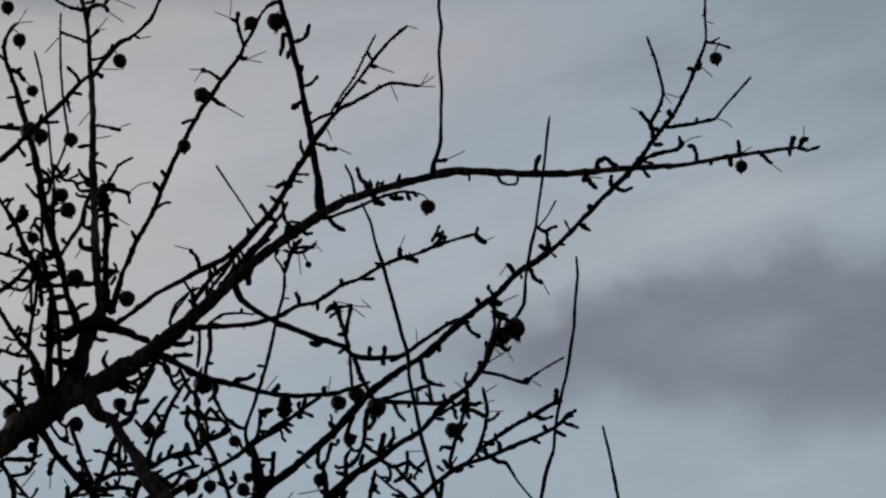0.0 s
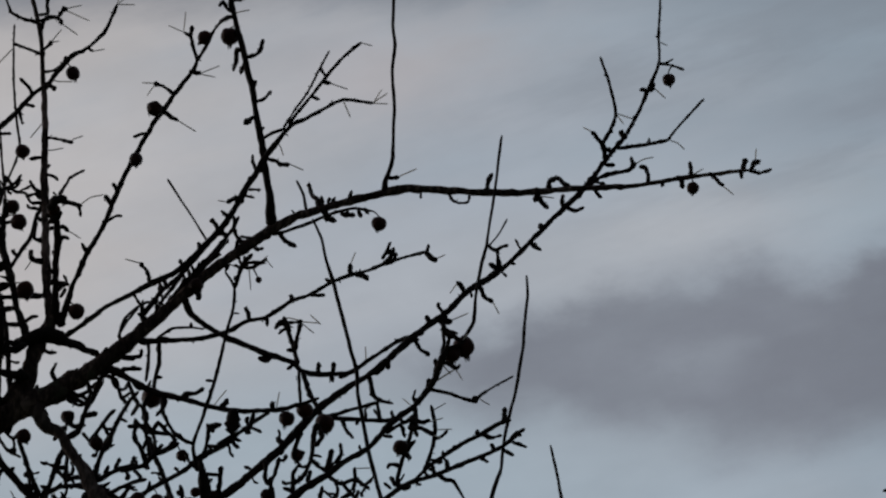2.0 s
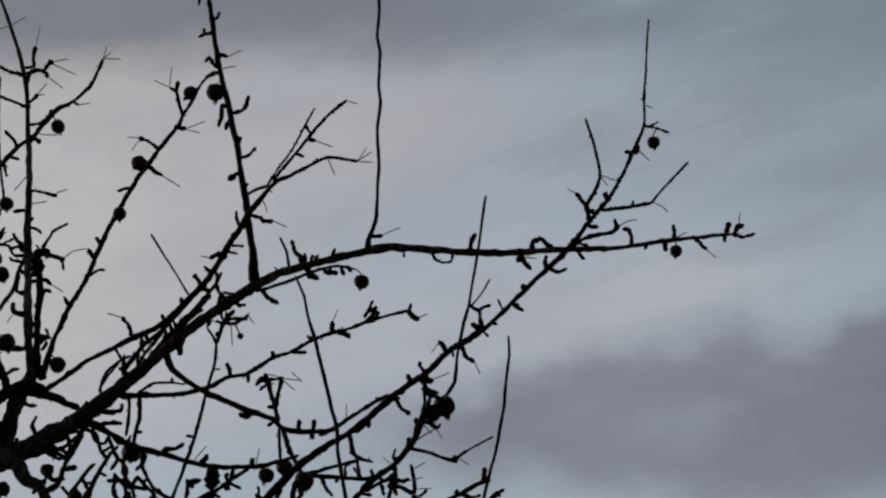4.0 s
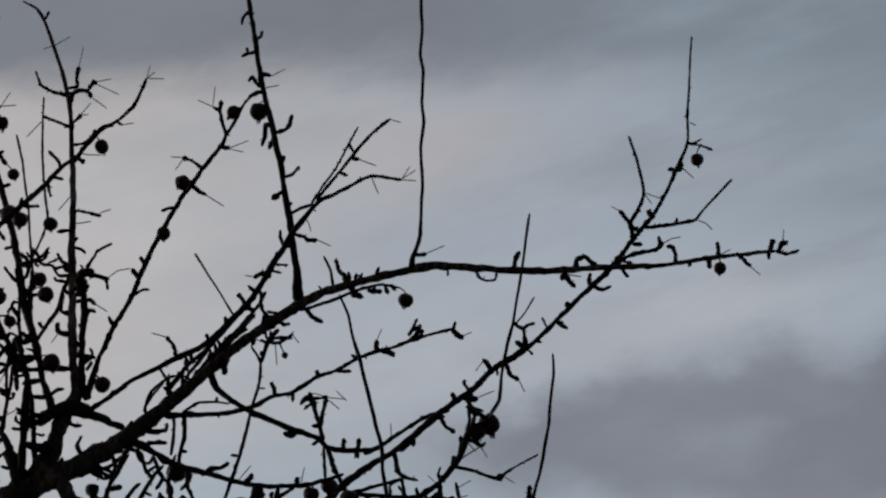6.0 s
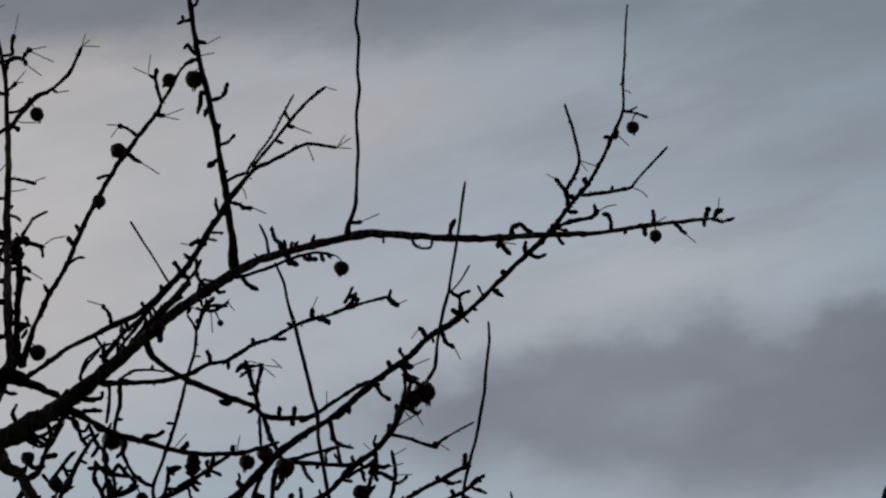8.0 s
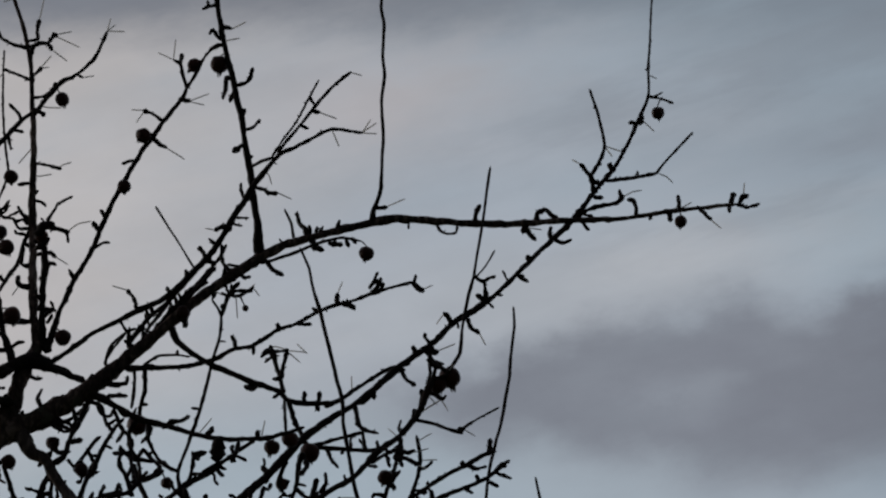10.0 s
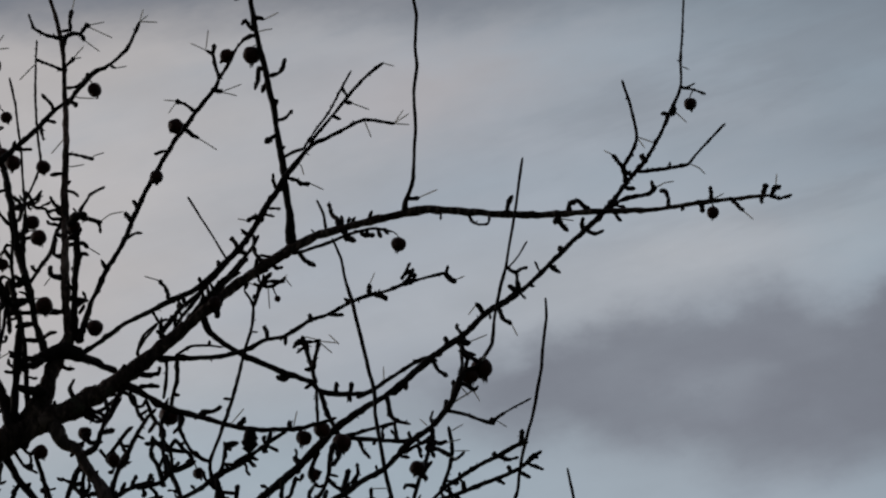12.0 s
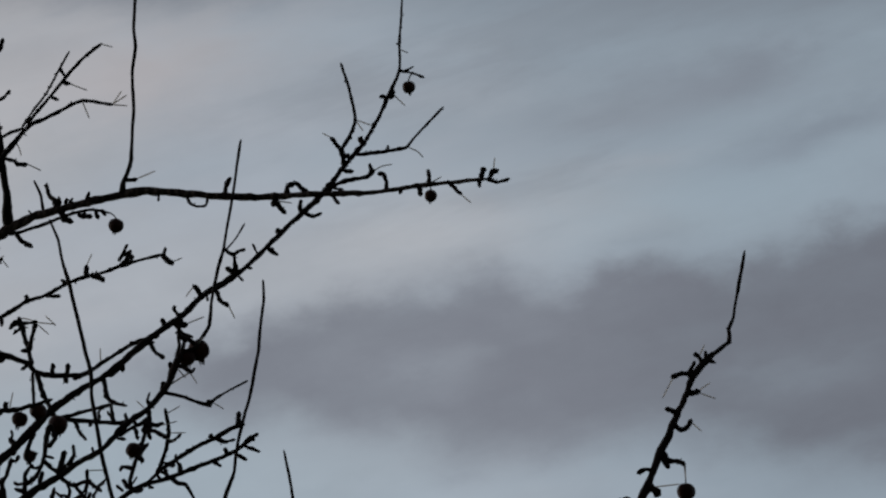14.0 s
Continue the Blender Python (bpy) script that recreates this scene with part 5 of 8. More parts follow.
b_n107 = branch("twig", tree, [(0.2872, 0.044, 3.8255, 2.7), (0.2706, 0.048, 3.8497, 2.3), (0.2561, 0.051, 3.8583, 2.3), (0.2343, 0.055, 3.8674, 2.3)], twig_bark)
side_shoots(b_n107, 3)
b_n108 = branch("twig", tree, [(0.2859, 0.044, 3.8274, 2.6), (0.2836, 0.045, 3.8258, 2.3), (0.2683, 0.048, 3.8134, 2.3), (0.2519, 0.050, 3.8173, 2.3), (0.2363, 0.052, 3.8151, 2.3)], twig_bark)
side_shoots(b_n108, 2)
b_n109 = branch("twig", tree, [(0.4381, 0.026, 3.7107, 3.5), (0.4289, 0.029, 3.7010, 3.1), (0.4218, 0.034, 3.6842, 2.7)], twig_bark)
b_n110 = branch("twig", tree, [(0.4684, 0.020, 3.6969, 2.7), (0.4768, 0.019, 3.6851, 2.3), (0.4873, 0.017, 3.6867, 2.3), (0.4922, 0.016, 3.6950, 1.9)], twig_bark)
b_n111 = branch("twig", tree, [(0.4642, 0.021, 3.6957, 2.7), (0.4710, 0.025, 3.6764, 2.7), (0.4764, 0.026, 3.6681, 2.7), (0.4680, 0.029, 3.6546, 2.3)], twig_bark)
b_n112 = branch("twig", tree, [(0.5212, 0.033, 3.5398, 2.3), (0.5317, 0.030, 3.5495, 2.3), (0.5284, 0.028, 3.5631, 2.3)], twig_bark)
side_shoots(b_n112, 1)
b_n113 = branch("twig", tree, [(0.5533, 0.005, 3.4653, 3.1), (0.5431, 0.005, 3.4797, 2.7), (0.5479, 0.005, 3.4939, 2.7), (0.5534, 0.004, 3.5024, 3.1)], twig_bark)
side_shoots(b_n113, 2)
b_n114 = branch("twig", tree, [(0.5566, 0.009, 3.4879, 3.1), (0.5427, 0.014, 3.5079, 2.3), (0.5357, 0.017, 3.5198, 2.3)], twig_bark)
side_shoots(b_n114, 1)
b_n115 = branch("twig", tree, [(0.6771, 0.031, 3.6308, 2.7), (0.6715, 0.033, 3.6206, 2.7), (0.6671, 0.036, 3.6035, 2.7), (0.6732, 0.038, 3.5932, 2.3)], twig_bark)
side_shoots(b_n115, 2)
b_n116 = branch("twig", tree, [(0.3311, 0.029, 3.7548, 3.8), (0.3241, 0.028, 3.7519, 3.5), (0.3404, 0.025, 3.7520, 6.2), (0.3580, 0.022, 3.7549, 9.3)], twig_bark)
side_shoots(b_n116, 1)
b_n117 = branch("twig", tree, [(0.5605, 0.000, 3.5425, 6.2), (0.5582, 0.007, 3.5630, 7.4), (0.5559, 0.013, 3.5794, 4.6)], twig_bark)
side_shoots(b_n117, 1)
b_n118 = branch("twig", tree, [(0.4876, 0.030, 3.7664, 3.9), (0.5044, 0.034, 3.7917, 4.3), (0.5214, 0.037, 3.8155, 4.3), (0.5384, 0.041, 3.8378, 3.9), (0.5590, 0.045, 3.8604, 3.5), (0.5742, 0.047, 3.8734, 2.7)], twig_bark)
b_n119 = branch("twig", tree, [(0.5286, 0.033, 3.8115, 3.1), (0.5457, 0.035, 3.8370, 2.7), (0.5663, 0.037, 3.8635, 2.3), (0.5856, 0.039, 3.8885, 2.3)], twig_bark)
b_n120 = branch("twig", tree, [(0.2925, 0.042, 3.8866, 3.1), (0.2828, 0.036, 3.8955, 2.3), (0.2777, 0.033, 3.8889, 1.9)], twig_bark)
side_shoots(b_n120, 1)
b_n121 = branch("twig", tree, [(0.4883, 0.030, 3.7737, 4.3), (0.4801, 0.031, 3.7841, 3.9), (0.4898, 0.031, 3.7984, 3.5), (0.5051, 0.032, 3.8202, 3.1), (0.5268, 0.033, 3.8397, 2.7), (0.5450, 0.035, 3.8624, 2.3), (0.5633, 0.036, 3.8836, 1.9)], twig_bark)
b_n122 = branch("twig", tree, [(0.4815, 0.030, 3.7841, 3.1), (0.4802, 0.028, 3.7958, 2.7), (0.4810, 0.026, 3.8040, 2.3)], twig_bark)
b_n123 = branch("twig", tree, [(0.4530, 0.029, 3.7632, 1.9), (0.4632, 0.032, 3.7820, 1.6), (0.4749, 0.035, 3.7969, 1.2)], twig_bark)
b_n124 = branch("twig", tree, [(0.5524, 0.041, 3.8579, 3.5), (0.5637, 0.041, 3.8643, 3.1), (0.5764, 0.040, 3.8692, 2.3)], twig_bark)
b_n125 = branch("twig", tree, [(0.5373, 0.034, 3.8313, 3.1), (0.5476, 0.039, 3.8497, 2.7), (0.5496, 0.041, 3.8596, 1.9)], twig_bark)
b_n126 = branch("twig", tree, [(0.6054, 0.038, 3.8828, 3.1), (0.5969, 0.039, 3.8910, 2.7), (0.5913, 0.041, 3.9063, 2.3)], twig_bark)
b_n127 = branch("twig", tree, [(0.5261, 0.033, 3.8208, 2.7), (0.5315, 0.037, 3.8356, 2.3), (0.5279, 0.039, 3.8456, 1.9)], twig_bark)
b_n128 = branch("twig", tree, [(0.3855, 0.026, 3.7519, 5.7), (0.3800, 0.025, 3.7545, 8.8), (0.3640, 0.022, 3.7562, 11.6), (0.3500, 0.020, 3.7534, 10.2), (0.3347, 0.017, 3.7476, 7.4), (0.3239, 0.015, 3.7331, 4.4)], twig_bark)
side_shoots(b_n128, 3)
b_n129 = branch("twig", tree, [(0.3830, 0.031, 3.7539, 5.8), (0.3900, 0.032, 3.7500, 3.6), (0.4060, 0.035, 3.7440, 3.0), (0.4282, 0.038, 3.7361, 3.6)], twig_bark)
b_n130 = branch("twig", tree, [(0.5415, 0.034, 3.8328, 5.4), (0.5463, 0.036, 3.8217, 5.4), (0.5510, 0.039, 3.8107, 1.9)], twig_bark)
b_n131 = branch("twig", tree, [(0.3518, 0.028, 3.7466, 2.6), (0.3643, 0.033, 3.7396, 2.3), (0.3739, 0.036, 3.7405, 2.3)], twig_bark)
side_shoots(b_n131, 1)
b_n132 = branch("twig", tree, [(0.3801, 0.023, 3.6890, 3.0), (0.3704, 0.020, 3.7076, 2.7), (0.3760, 0.018, 3.7201, 1.9)], twig_bark)
side_shoots(b_n132, 1)
b_n133 = branch("twig", tree, [(0.5408, 0.041, 3.8405, 3.0), (0.5383, 0.042, 3.8436, 2.7), (0.5347, 0.045, 3.8538, 1.9)], twig_bark)
b_n134 = branch("twig", tree, [(0.5051, 0.032, 3.8194, 2.7), (0.5007, 0.035, 3.8297, 1.9), (0.5041, 0.038, 3.8365, 1.6)], twig_bark)
b_n135 = branch("twig", tree, [(0.3578, 0.018, 3.6600, 4.7), (0.3674, 0.022, 3.6406, 5.4), (0.3832, 0.025, 3.6355, 3.9), (0.3893, 0.026, 3.6417, 2.3)], twig_bark)
side_shoots(b_n135, 2)
b_n136 = branch("twig", tree, [(0.3893, 0.026, 3.6417, 2.3), (0.3896, 0.030, 3.6518, 3.9), (0.3956, 0.035, 3.6432, 3.5), (0.4104, 0.041, 3.6467, 2.7)], twig_bark)
side_shoots(b_n136, 1)
b_n137 = branch("twig", tree, [(0.4197, -0.008, 3.5483, 2.7), (0.3957, 0.002, 3.5549, 2.3), (0.3788, 0.009, 3.5547, 1.9), (0.3604, 0.017, 3.5532, 1.9)], twig_bark)
side_shoots(b_n137, 2)
b_n138 = branch("twig", tree, [(0.4082, 0.044, 3.5469, 2.7), (0.3895, 0.044, 3.5502, 2.3), (0.3653, 0.045, 3.5472, 2.3)], twig_bark)
side_shoots(b_n138, 2)
b_n139 = branch("twig", tree, [(0.4157, -0.008, 3.5424, 3.5), (0.4117, -0.008, 3.5282, 3.1), (0.4049, -0.008, 3.5141, 2.3)], twig_bark)
side_shoots(b_n139, 1)
b_n140 = branch("twig", tree, [(0.4324, -0.012, 3.5338, 3.9), (0.4519, -0.018, 3.5420, 3.1), (0.4714, -0.025, 3.5488, 2.7), (0.4901, -0.031, 3.5516, 2.3)], twig_bark)
side_shoots(b_n140, 3)
b_n141 = branch("twig", tree, [(0.4485, -0.017, 3.5138, 3.9), (0.4665, -0.010, 3.5302, 3.9), (0.4819, -0.004, 3.5389, 3.1)], twig_bark)
side_shoots(b_n141, 1)
b_n142 = branch("twig", tree, [(0.3898, 0.024, 3.6885, 3.1), (0.4012, 0.029, 3.6809, 2.7), (0.4133, 0.035, 3.6884, 2.3), (0.4253, 0.042, 3.7040, 2.3)], twig_bark)
b_n143 = branch("twig", tree, [(0.4125, 0.025, 3.6996, 2.7), (0.4175, 0.025, 3.6862, 2.3), (0.4224, 0.024, 3.6757, 1.9), (0.4115, 0.024, 3.6581, 2.3), (0.4074, 0.024, 3.6449, 1.9)], twig_bark)
b_n144 = branch("twig", tree, [(0.4291, 0.026, 3.7085, 3.1), (0.4484, 0.029, 3.7006, 2.7), (0.4552, 0.033, 3.6797, 2.3), (0.4675, 0.036, 3.6877, 1.9)], twig_bark)
branch("spur", b_main, [(1.2392, 0.070, 3.9881, 2.4), (1.2527, 0.061, 3.9802, 2.0), (1.2671, 0.053, 3.9820, 1.6)], twig_bark)
branch("spur", b_s1, [(0.3075, 0.079, 4.3080, 2.0), (0.3141, 0.073, 4.3190, 1.6)], twig_bark)
branch("spur", b_s1, [(0.3408, 0.069, 4.1999, 2.8), (0.3228, 0.068, 4.2041, 2.0), (0.3082, 0.067, 4.2114, 2.0), (0.3060, 0.066, 4.2160, 2.0), (0.3005, 0.065, 4.2313, 1.6)], twig_bark)
branch("spur", b_s1, [(0.3447, 0.068, 4.1901, 2.8), (0.3499, 0.071, 4.2045, 2.4), (0.3569, 0.072, 4.2091, 2.4), (0.3655, 0.074, 4.2082, 2.4), (0.3710, 0.075, 4.2168, 2.4), (0.3773, 0.077, 4.2221, 2.8)], twig_bark)
branch("spur", b_s1, [(0.3399, 0.069, 4.2014, 2.2), (0.3650, 0.061, 4.2026, 2.0), (0.3727, 0.057, 4.1916, 2.8)], twig_bark)
branch("spur", b_s1, [(0.3419, 0.070, 4.2105, 2.0), (0.3532, 0.073, 4.2140, 2.4), (0.3520, 0.075, 4.2260, 2.4), (0.3543, 0.078, 4.2424, 3.6)], twig_bark)
branch("spur", b_s1, [(0.3459, 0.065, 4.1535, 2.4), (0.3348, 0.067, 4.1597, 2.0), (0.3150, 0.070, 4.1689, 2.0), (0.3112, 0.071, 4.1716, 1.6)], twig_bark)
branch("spur", b_s1, [(0.3479, 0.065, 4.1575, 2.0), (0.3568, 0.059, 4.1641, 2.8), (0.3612, 0.056, 4.1666, 2.0)], twig_bark)
branch("spur", b_s1, [(0.3503, 0.063, 4.1283, 2.4), (0.3646, 0.062, 4.1297, 2.4), (0.3751, 0.062, 4.1404, 2.8), (0.3785, 0.062, 4.1481, 2.8)], twig_bark)
branch("spur", b_r1, [(0.4071, 0.027, 4.1457, 2.0), (0.4153, 0.024, 4.1390, 2.0)], twig_bark)
branch("spur", b_r1, [(0.3547, 0.057, 4.1109, 2.4), (0.3663, 0.049, 4.0976, 2.4)], twig_bark)
branch("spur", b_r2, [(0.3358, 0.057, 4.0953, 2.4), (0.3337, 0.053, 4.1017, 2.0), (0.3218, 0.046, 4.1124, 2.0)], twig_bark)
branch("spur", b_r2, [(0.3272, 0.053, 4.0805, 2.0), (0.3404, 0.050, 4.0754, 2.0)], twig_bark)
branch("spur", b_r2, [(0.3220, 0.050, 4.0693, 2.0), (0.3259, 0.044, 4.0490, 1.6)], twig_bark)
branch("spur", b_s2, [(0.2362, 0.132, 4.1587, 2.8), (0.2340, 0.125, 4.1756, 2.8), (0.2384, 0.120, 4.1891, 2.4), (0.2472, 0.115, 4.2002, 2.4), (0.2531, 0.112, 4.2030, 2.4)], twig_bark)
branch("spur", b_s2, [(0.2442, 0.128, 4.1453, 2.4), (0.2560, 0.121, 4.1344, 2.8), (0.2625, 0.116, 4.1235, 2.4)], twig_bark)
branch("spur", b_s2, [(0.2452, 0.127, 4.1409, 2.0), (0.2573, 0.127, 4.1462, 2.4)], twig_bark)
branch("spur", b_s2, [(0.2514, 0.118, 4.1034, 2.0), (0.2394, 0.116, 4.1011, 2.0)], twig_bark)
branch("spur", b_s2, [(0.2599, 0.115, 4.0927, 2.0), (0.2684, 0.116, 4.0963, 2.0)], twig_bark)
branch("spur", b_r2, [(0.2917, 0.040, 4.0377, 2.6), (0.2938, 0.040, 4.0352, 2.4), (0.3122, 0.042, 4.0352, 2.0)], twig_bark)
branch("spur", b_r2, [(0.2870, 0.038, 4.0312, 2.4), (0.2912, 0.034, 4.0433, 2.4)], twig_bark)
branch("spur", b_s1, [(0.3547, 0.055, 4.0350, 2.4), (0.3671, 0.061, 4.0360, 2.0), (0.3775, 0.066, 4.0351, 2.4), (0.3879, 0.071, 4.0342, 2.0)], twig_bark)
branch("spur", b_s1, [(0.3506, 0.052, 4.0063, 2.4), (0.3358, 0.043, 4.0017, 2.0)], twig_bark)
branch("spur", b_s1, [(0.3550, 0.050, 3.9825, 2.4), (0.3657, 0.049, 3.9804, 2.0), (0.3716, 0.048, 3.9740, 2.0)], twig_bark)
branch("spur", b_n4, [(0.3768, 0.051, 3.9470, 2.6), (0.3748, 0.049, 3.9560, 2.4), (0.3840, 0.044, 3.9695, 1.6), (0.3868, 0.043, 3.9749, 2.0), (0.4053, 0.037, 3.9834, 1.6)], twig_bark)
branch("spur", b_n4, [(0.3973, 0.056, 3.9438, 2.0), (0.4006, 0.055, 3.9279, 1.6)], twig_bark)
branch("spur", b_s1, [(0.3603, 0.045, 3.9256, 6.3), (0.3763, 0.038, 3.9250, 5.5)], twig_bark)
branch("spur", b_s1, [(0.3609, 0.043, 3.9059, 2.4), (0.3780, 0.050, 3.9125, 2.8), (0.3856, 0.054, 3.9079, 2.4)], twig_bark)
branch("spur", b_n92, [(0.3030, 0.084, 3.9776, 2.0), (0.3174, 0.082, 3.9798, 2.4), (0.3221, 0.079, 3.9928, 2.0)], twig_bark)
branch("spur", b_n6, [(0.2898, 0.027, 3.9288, 2.4), (0.2875, 0.026, 3.9279, 2.4), (0.2807, 0.020, 3.9339, 2.0), (0.2740, 0.013, 3.9418, 1.6)], twig_bark)
branch("spur", b_s2, [(0.2782, 0.092, 4.0003, 2.0), (0.2660, 0.094, 3.9987, 2.0)], twig_bark)
branch("spur", b_n93, [(0.3387, 0.031, 3.8717, 2.2), (0.3416, 0.030, 3.8726, 2.0), (0.3409, 0.024, 3.8593, 2.0)], twig_bark)
branch("spur", b_s1b, [(0.3792, 0.018, 3.8059, 2.0), (0.3858, 0.018, 3.8173, 2.0)], twig_bark)
branch("spur", b_k, [(0.5398, -0.040, 4.0828, 3.1), (0.5476, -0.041, 4.0806, 3.1), (0.5541, -0.043, 4.0785, 2.0)], twig_bark)
branch("spur", b_k, [(0.5409, -0.049, 4.1262, 2.3), (0.5428, -0.048, 4.1406, 3.1)], twig_bark)
branch("spur", b_k, [(0.5181, -0.033, 4.0566, 2.3), (0.5056, -0.025, 4.0701, 2.4), (0.4946, -0.019, 4.0765, 2.7)], twig_bark)
branch("spur", b_k, [(0.5071, -0.028, 4.0343, 2.7), (0.5168, -0.023, 4.0286, 2.7), (0.5252, -0.020, 4.0248, 2.4)], twig_bark)
branch("spur", b_k, [(0.4890, -0.021, 4.0067, 2.4), (0.4820, -0.022, 4.0072, 2.4), (0.4702, -0.023, 4.0029, 2.4)], twig_bark)
branch("spur", b_k, [(0.4495, -0.005, 3.9382, 2.4), (0.4434, -0.001, 3.9496, 2.4)], twig_bark)
branch("spur", b_k, [(0.4413, -0.001, 3.9209, 3.1), (0.4345, 0.001, 3.9346, 2.4)], twig_bark)
branch("spur", b_k, [(0.4324, 0.004, 3.8987, 2.4), (0.4478, 0.001, 3.9066, 2.0), (0.4555, -0.000, 3.9061, 2.0)], twig_bark)
branch("spur", b_k, [(0.4103, 0.012, 3.8643, 2.8), (0.4054, 0.007, 3.8730, 2.4)], twig_bark)
branch("spur", b_q2, [(0.7008, 0.014, 4.1104, 2.0), (0.7072, 0.015, 4.0987, 2.0)], twig_bark)
branch("spur", b_q3, [(0.7052, -0.029, 4.0721, 2.4), (0.7150, -0.028, 4.0709, 2.4)], twig_bark)
branch("spur", b_q3, [(0.6904, -0.025, 4.0541, 2.0), (0.7009, -0.018, 4.0528, 1.6)], twig_bark)
branch("spur", b_n9, [(0.5052, 0.042, 3.8097, 2.0), (0.4987, 0.052, 3.8314, 2.0)], twig_bark)
branch("spur", b_p, [(0.4892, 0.016, 3.8253, 2.8), (0.4868, 0.017, 3.8378, 2.4), (0.4774, 0.019, 3.8505, 2.8)], twig_bark)
branch("spur", b_p, [(0.4699, 0.019, 3.8085, 2.4), (0.4786, 0.016, 3.7956, 2.0), (0.4891, 0.014, 3.7979, 2.0)], twig_bark)
branch("spur", b_p, [(0.5790, 0.002, 3.8890, 3.2), (0.5740, 0.004, 3.8907, 3.2), (0.5666, 0.011, 3.9052, 2.4)], twig_bark)
branch("spur", b_p, [(0.6054, -0.003, 3.9232, 3.5), (0.5950, -0.010, 3.9243, 3.5), (0.5856, -0.016, 3.9164, 2.0)], twig_bark)
branch("spur", b_p, [(0.6123, -0.005, 3.9375, 1.6), (0.6272, -0.012, 3.9347, 1.6)], twig_bark)
branch("spur", b_p, [(0.6067, -0.004, 3.9304, 1.6), (0.6193, -0.003, 3.9278, 1.6)], twig_bark)
branch("spur", b_main, [(0.6054, 0.038, 3.8803, 2.8), (0.5968, 0.039, 3.8908, 2.4), (0.5923, 0.041, 3.9051, 2.4), (0.5935, 0.043, 3.9210, 2.4)], twig_bark)
branch("spur", b_v, [(0.5773, -0.015, 4.2782, 2.0), (0.5710, -0.019, 4.2729, 2.0)], twig_bark)
branch("spur", b_v, [(0.5765, -0.016, 4.2819, 1.6), (0.5673, -0.014, 4.2711, 2.0), (0.5653, -0.012, 4.2623, 2.0)], twig_bark)
branch("spur", b_v, [(0.5847, -0.010, 4.2429, 2.0), (0.5896, -0.007, 4.2481, 2.0), (0.5915, -0.004, 4.2566, 2.0)], twig_bark)
branch("spur", b_v, [(0.5842, -0.008, 4.2253, 2.4), (0.5743, -0.009, 4.2231, 2.4), (0.5658, -0.011, 4.2185, 2.0)], twig_bark)
branch("spur", b_v, [(0.5848, -0.008, 4.2252, 2.2), (0.5749, -0.009, 4.2234, 2.0), (0.5720, -0.009, 4.2309, 2.0)], twig_bark)
branch("spur", b_v, [(0.5915, -0.004, 4.1975, 2.8), (0.6023, -0.007, 4.1936, 2.4)], twig_bark)
branch("spur", b_v, [(0.5909, -0.001, 4.1813, 2.8), (0.5845, -0.003, 4.1852, 2.4), (0.5795, -0.006, 4.1927, 2.4), (0.5747, -0.007, 4.1865, 2.0)], twig_bark)
branch("spur", b_v, [(0.5931, -0.000, 4.1733, 2.8), (0.5829, 0.005, 4.1758, 2.8), (0.5743, 0.012, 4.1701, 1.6)], twig_bark)
branch("spur", b_v, [(0.6063, 0.008, 4.1216, 2.8), (0.6220, 0.005, 4.1253, 2.4), (0.6276, 0.004, 4.1346, 2.4), (0.6297, 0.002, 4.1434, 2.8)], twig_bark)
branch("spur", b_v, [(0.6034, 0.006, 4.1303, 2.8), (0.5961, 0.010, 4.1336, 2.4), (0.5953, 0.018, 4.1215, 2.8), (0.5917, 0.025, 4.1113, 2.0)], twig_bark)
branch("spur", b_v, [(0.6078, 0.008, 4.1173, 2.8), (0.6013, 0.017, 4.1038, 2.8)], twig_bark)
branch("spur", b_v, [(0.6137, 0.014, 4.0809, 2.8), (0.6206, 0.015, 4.0923, 3.2)], twig_bark)
branch("spur", b_v, [(0.6196, 0.019, 4.0462, 2.4), (0.6106, 0.016, 4.0388, 3.6), (0.6057, 0.014, 4.0342, 2.8)], twig_bark)
branch("spur", b_v, [(0.6209, 0.016, 4.0650, 2.4), (0.6313, 0.023, 4.0724, 2.0), (0.6388, 0.029, 4.0845, 2.0)], twig_bark)
branch("spur", b_v, [(0.6286, 0.029, 3.9762, 2.8), (0.6201, 0.029, 3.9785, 2.8), (0.6164, 0.029, 3.9892, 2.4), (0.6163, 0.029, 3.9983, 2.0)], twig_bark)
branch("spur", b_v, [(0.6320, 0.027, 3.9921, 2.8), (0.6462, 0.025, 3.9877, 2.4), (0.6512, 0.025, 3.9828, 3.2), (0.6625, 0.024, 3.9831, 2.0)], twig_bark)
branch("spur", b_w1, [(0.7854, 0.041, 3.9697, 2.8), (0.7989, 0.038, 3.9700, 2.8)], twig_bark)
branch("spur", b_main, [(0.6979, 0.043, 3.9308, 4.0), (0.6970, 0.049, 3.9455, 3.6), (0.6891, 0.055, 3.9530, 2.8), (0.6860, 0.063, 3.9716, 2.8)], twig_bark)
branch("spur", b_main, [(0.7148, 0.044, 3.9364, 2.4), (0.7190, 0.044, 3.9463, 1.6)], twig_bark)
branch("spur", b_main, [(0.7346, 0.045, 3.9391, 2.4), (0.7395, 0.041, 3.9535, 2.0)], twig_bark)
branch("spur", b_main, [(0.7028, 0.043, 3.9286, 3.2), (0.7100, 0.043, 3.9186, 4.0), (0.7192, 0.042, 3.9139, 4.0)], twig_bark)
branch("spur", b_u0, [(0.7265, 0.016, 3.9126, 2.8), (0.7435, 0.008, 3.9080, 2.8)], twig_bark)
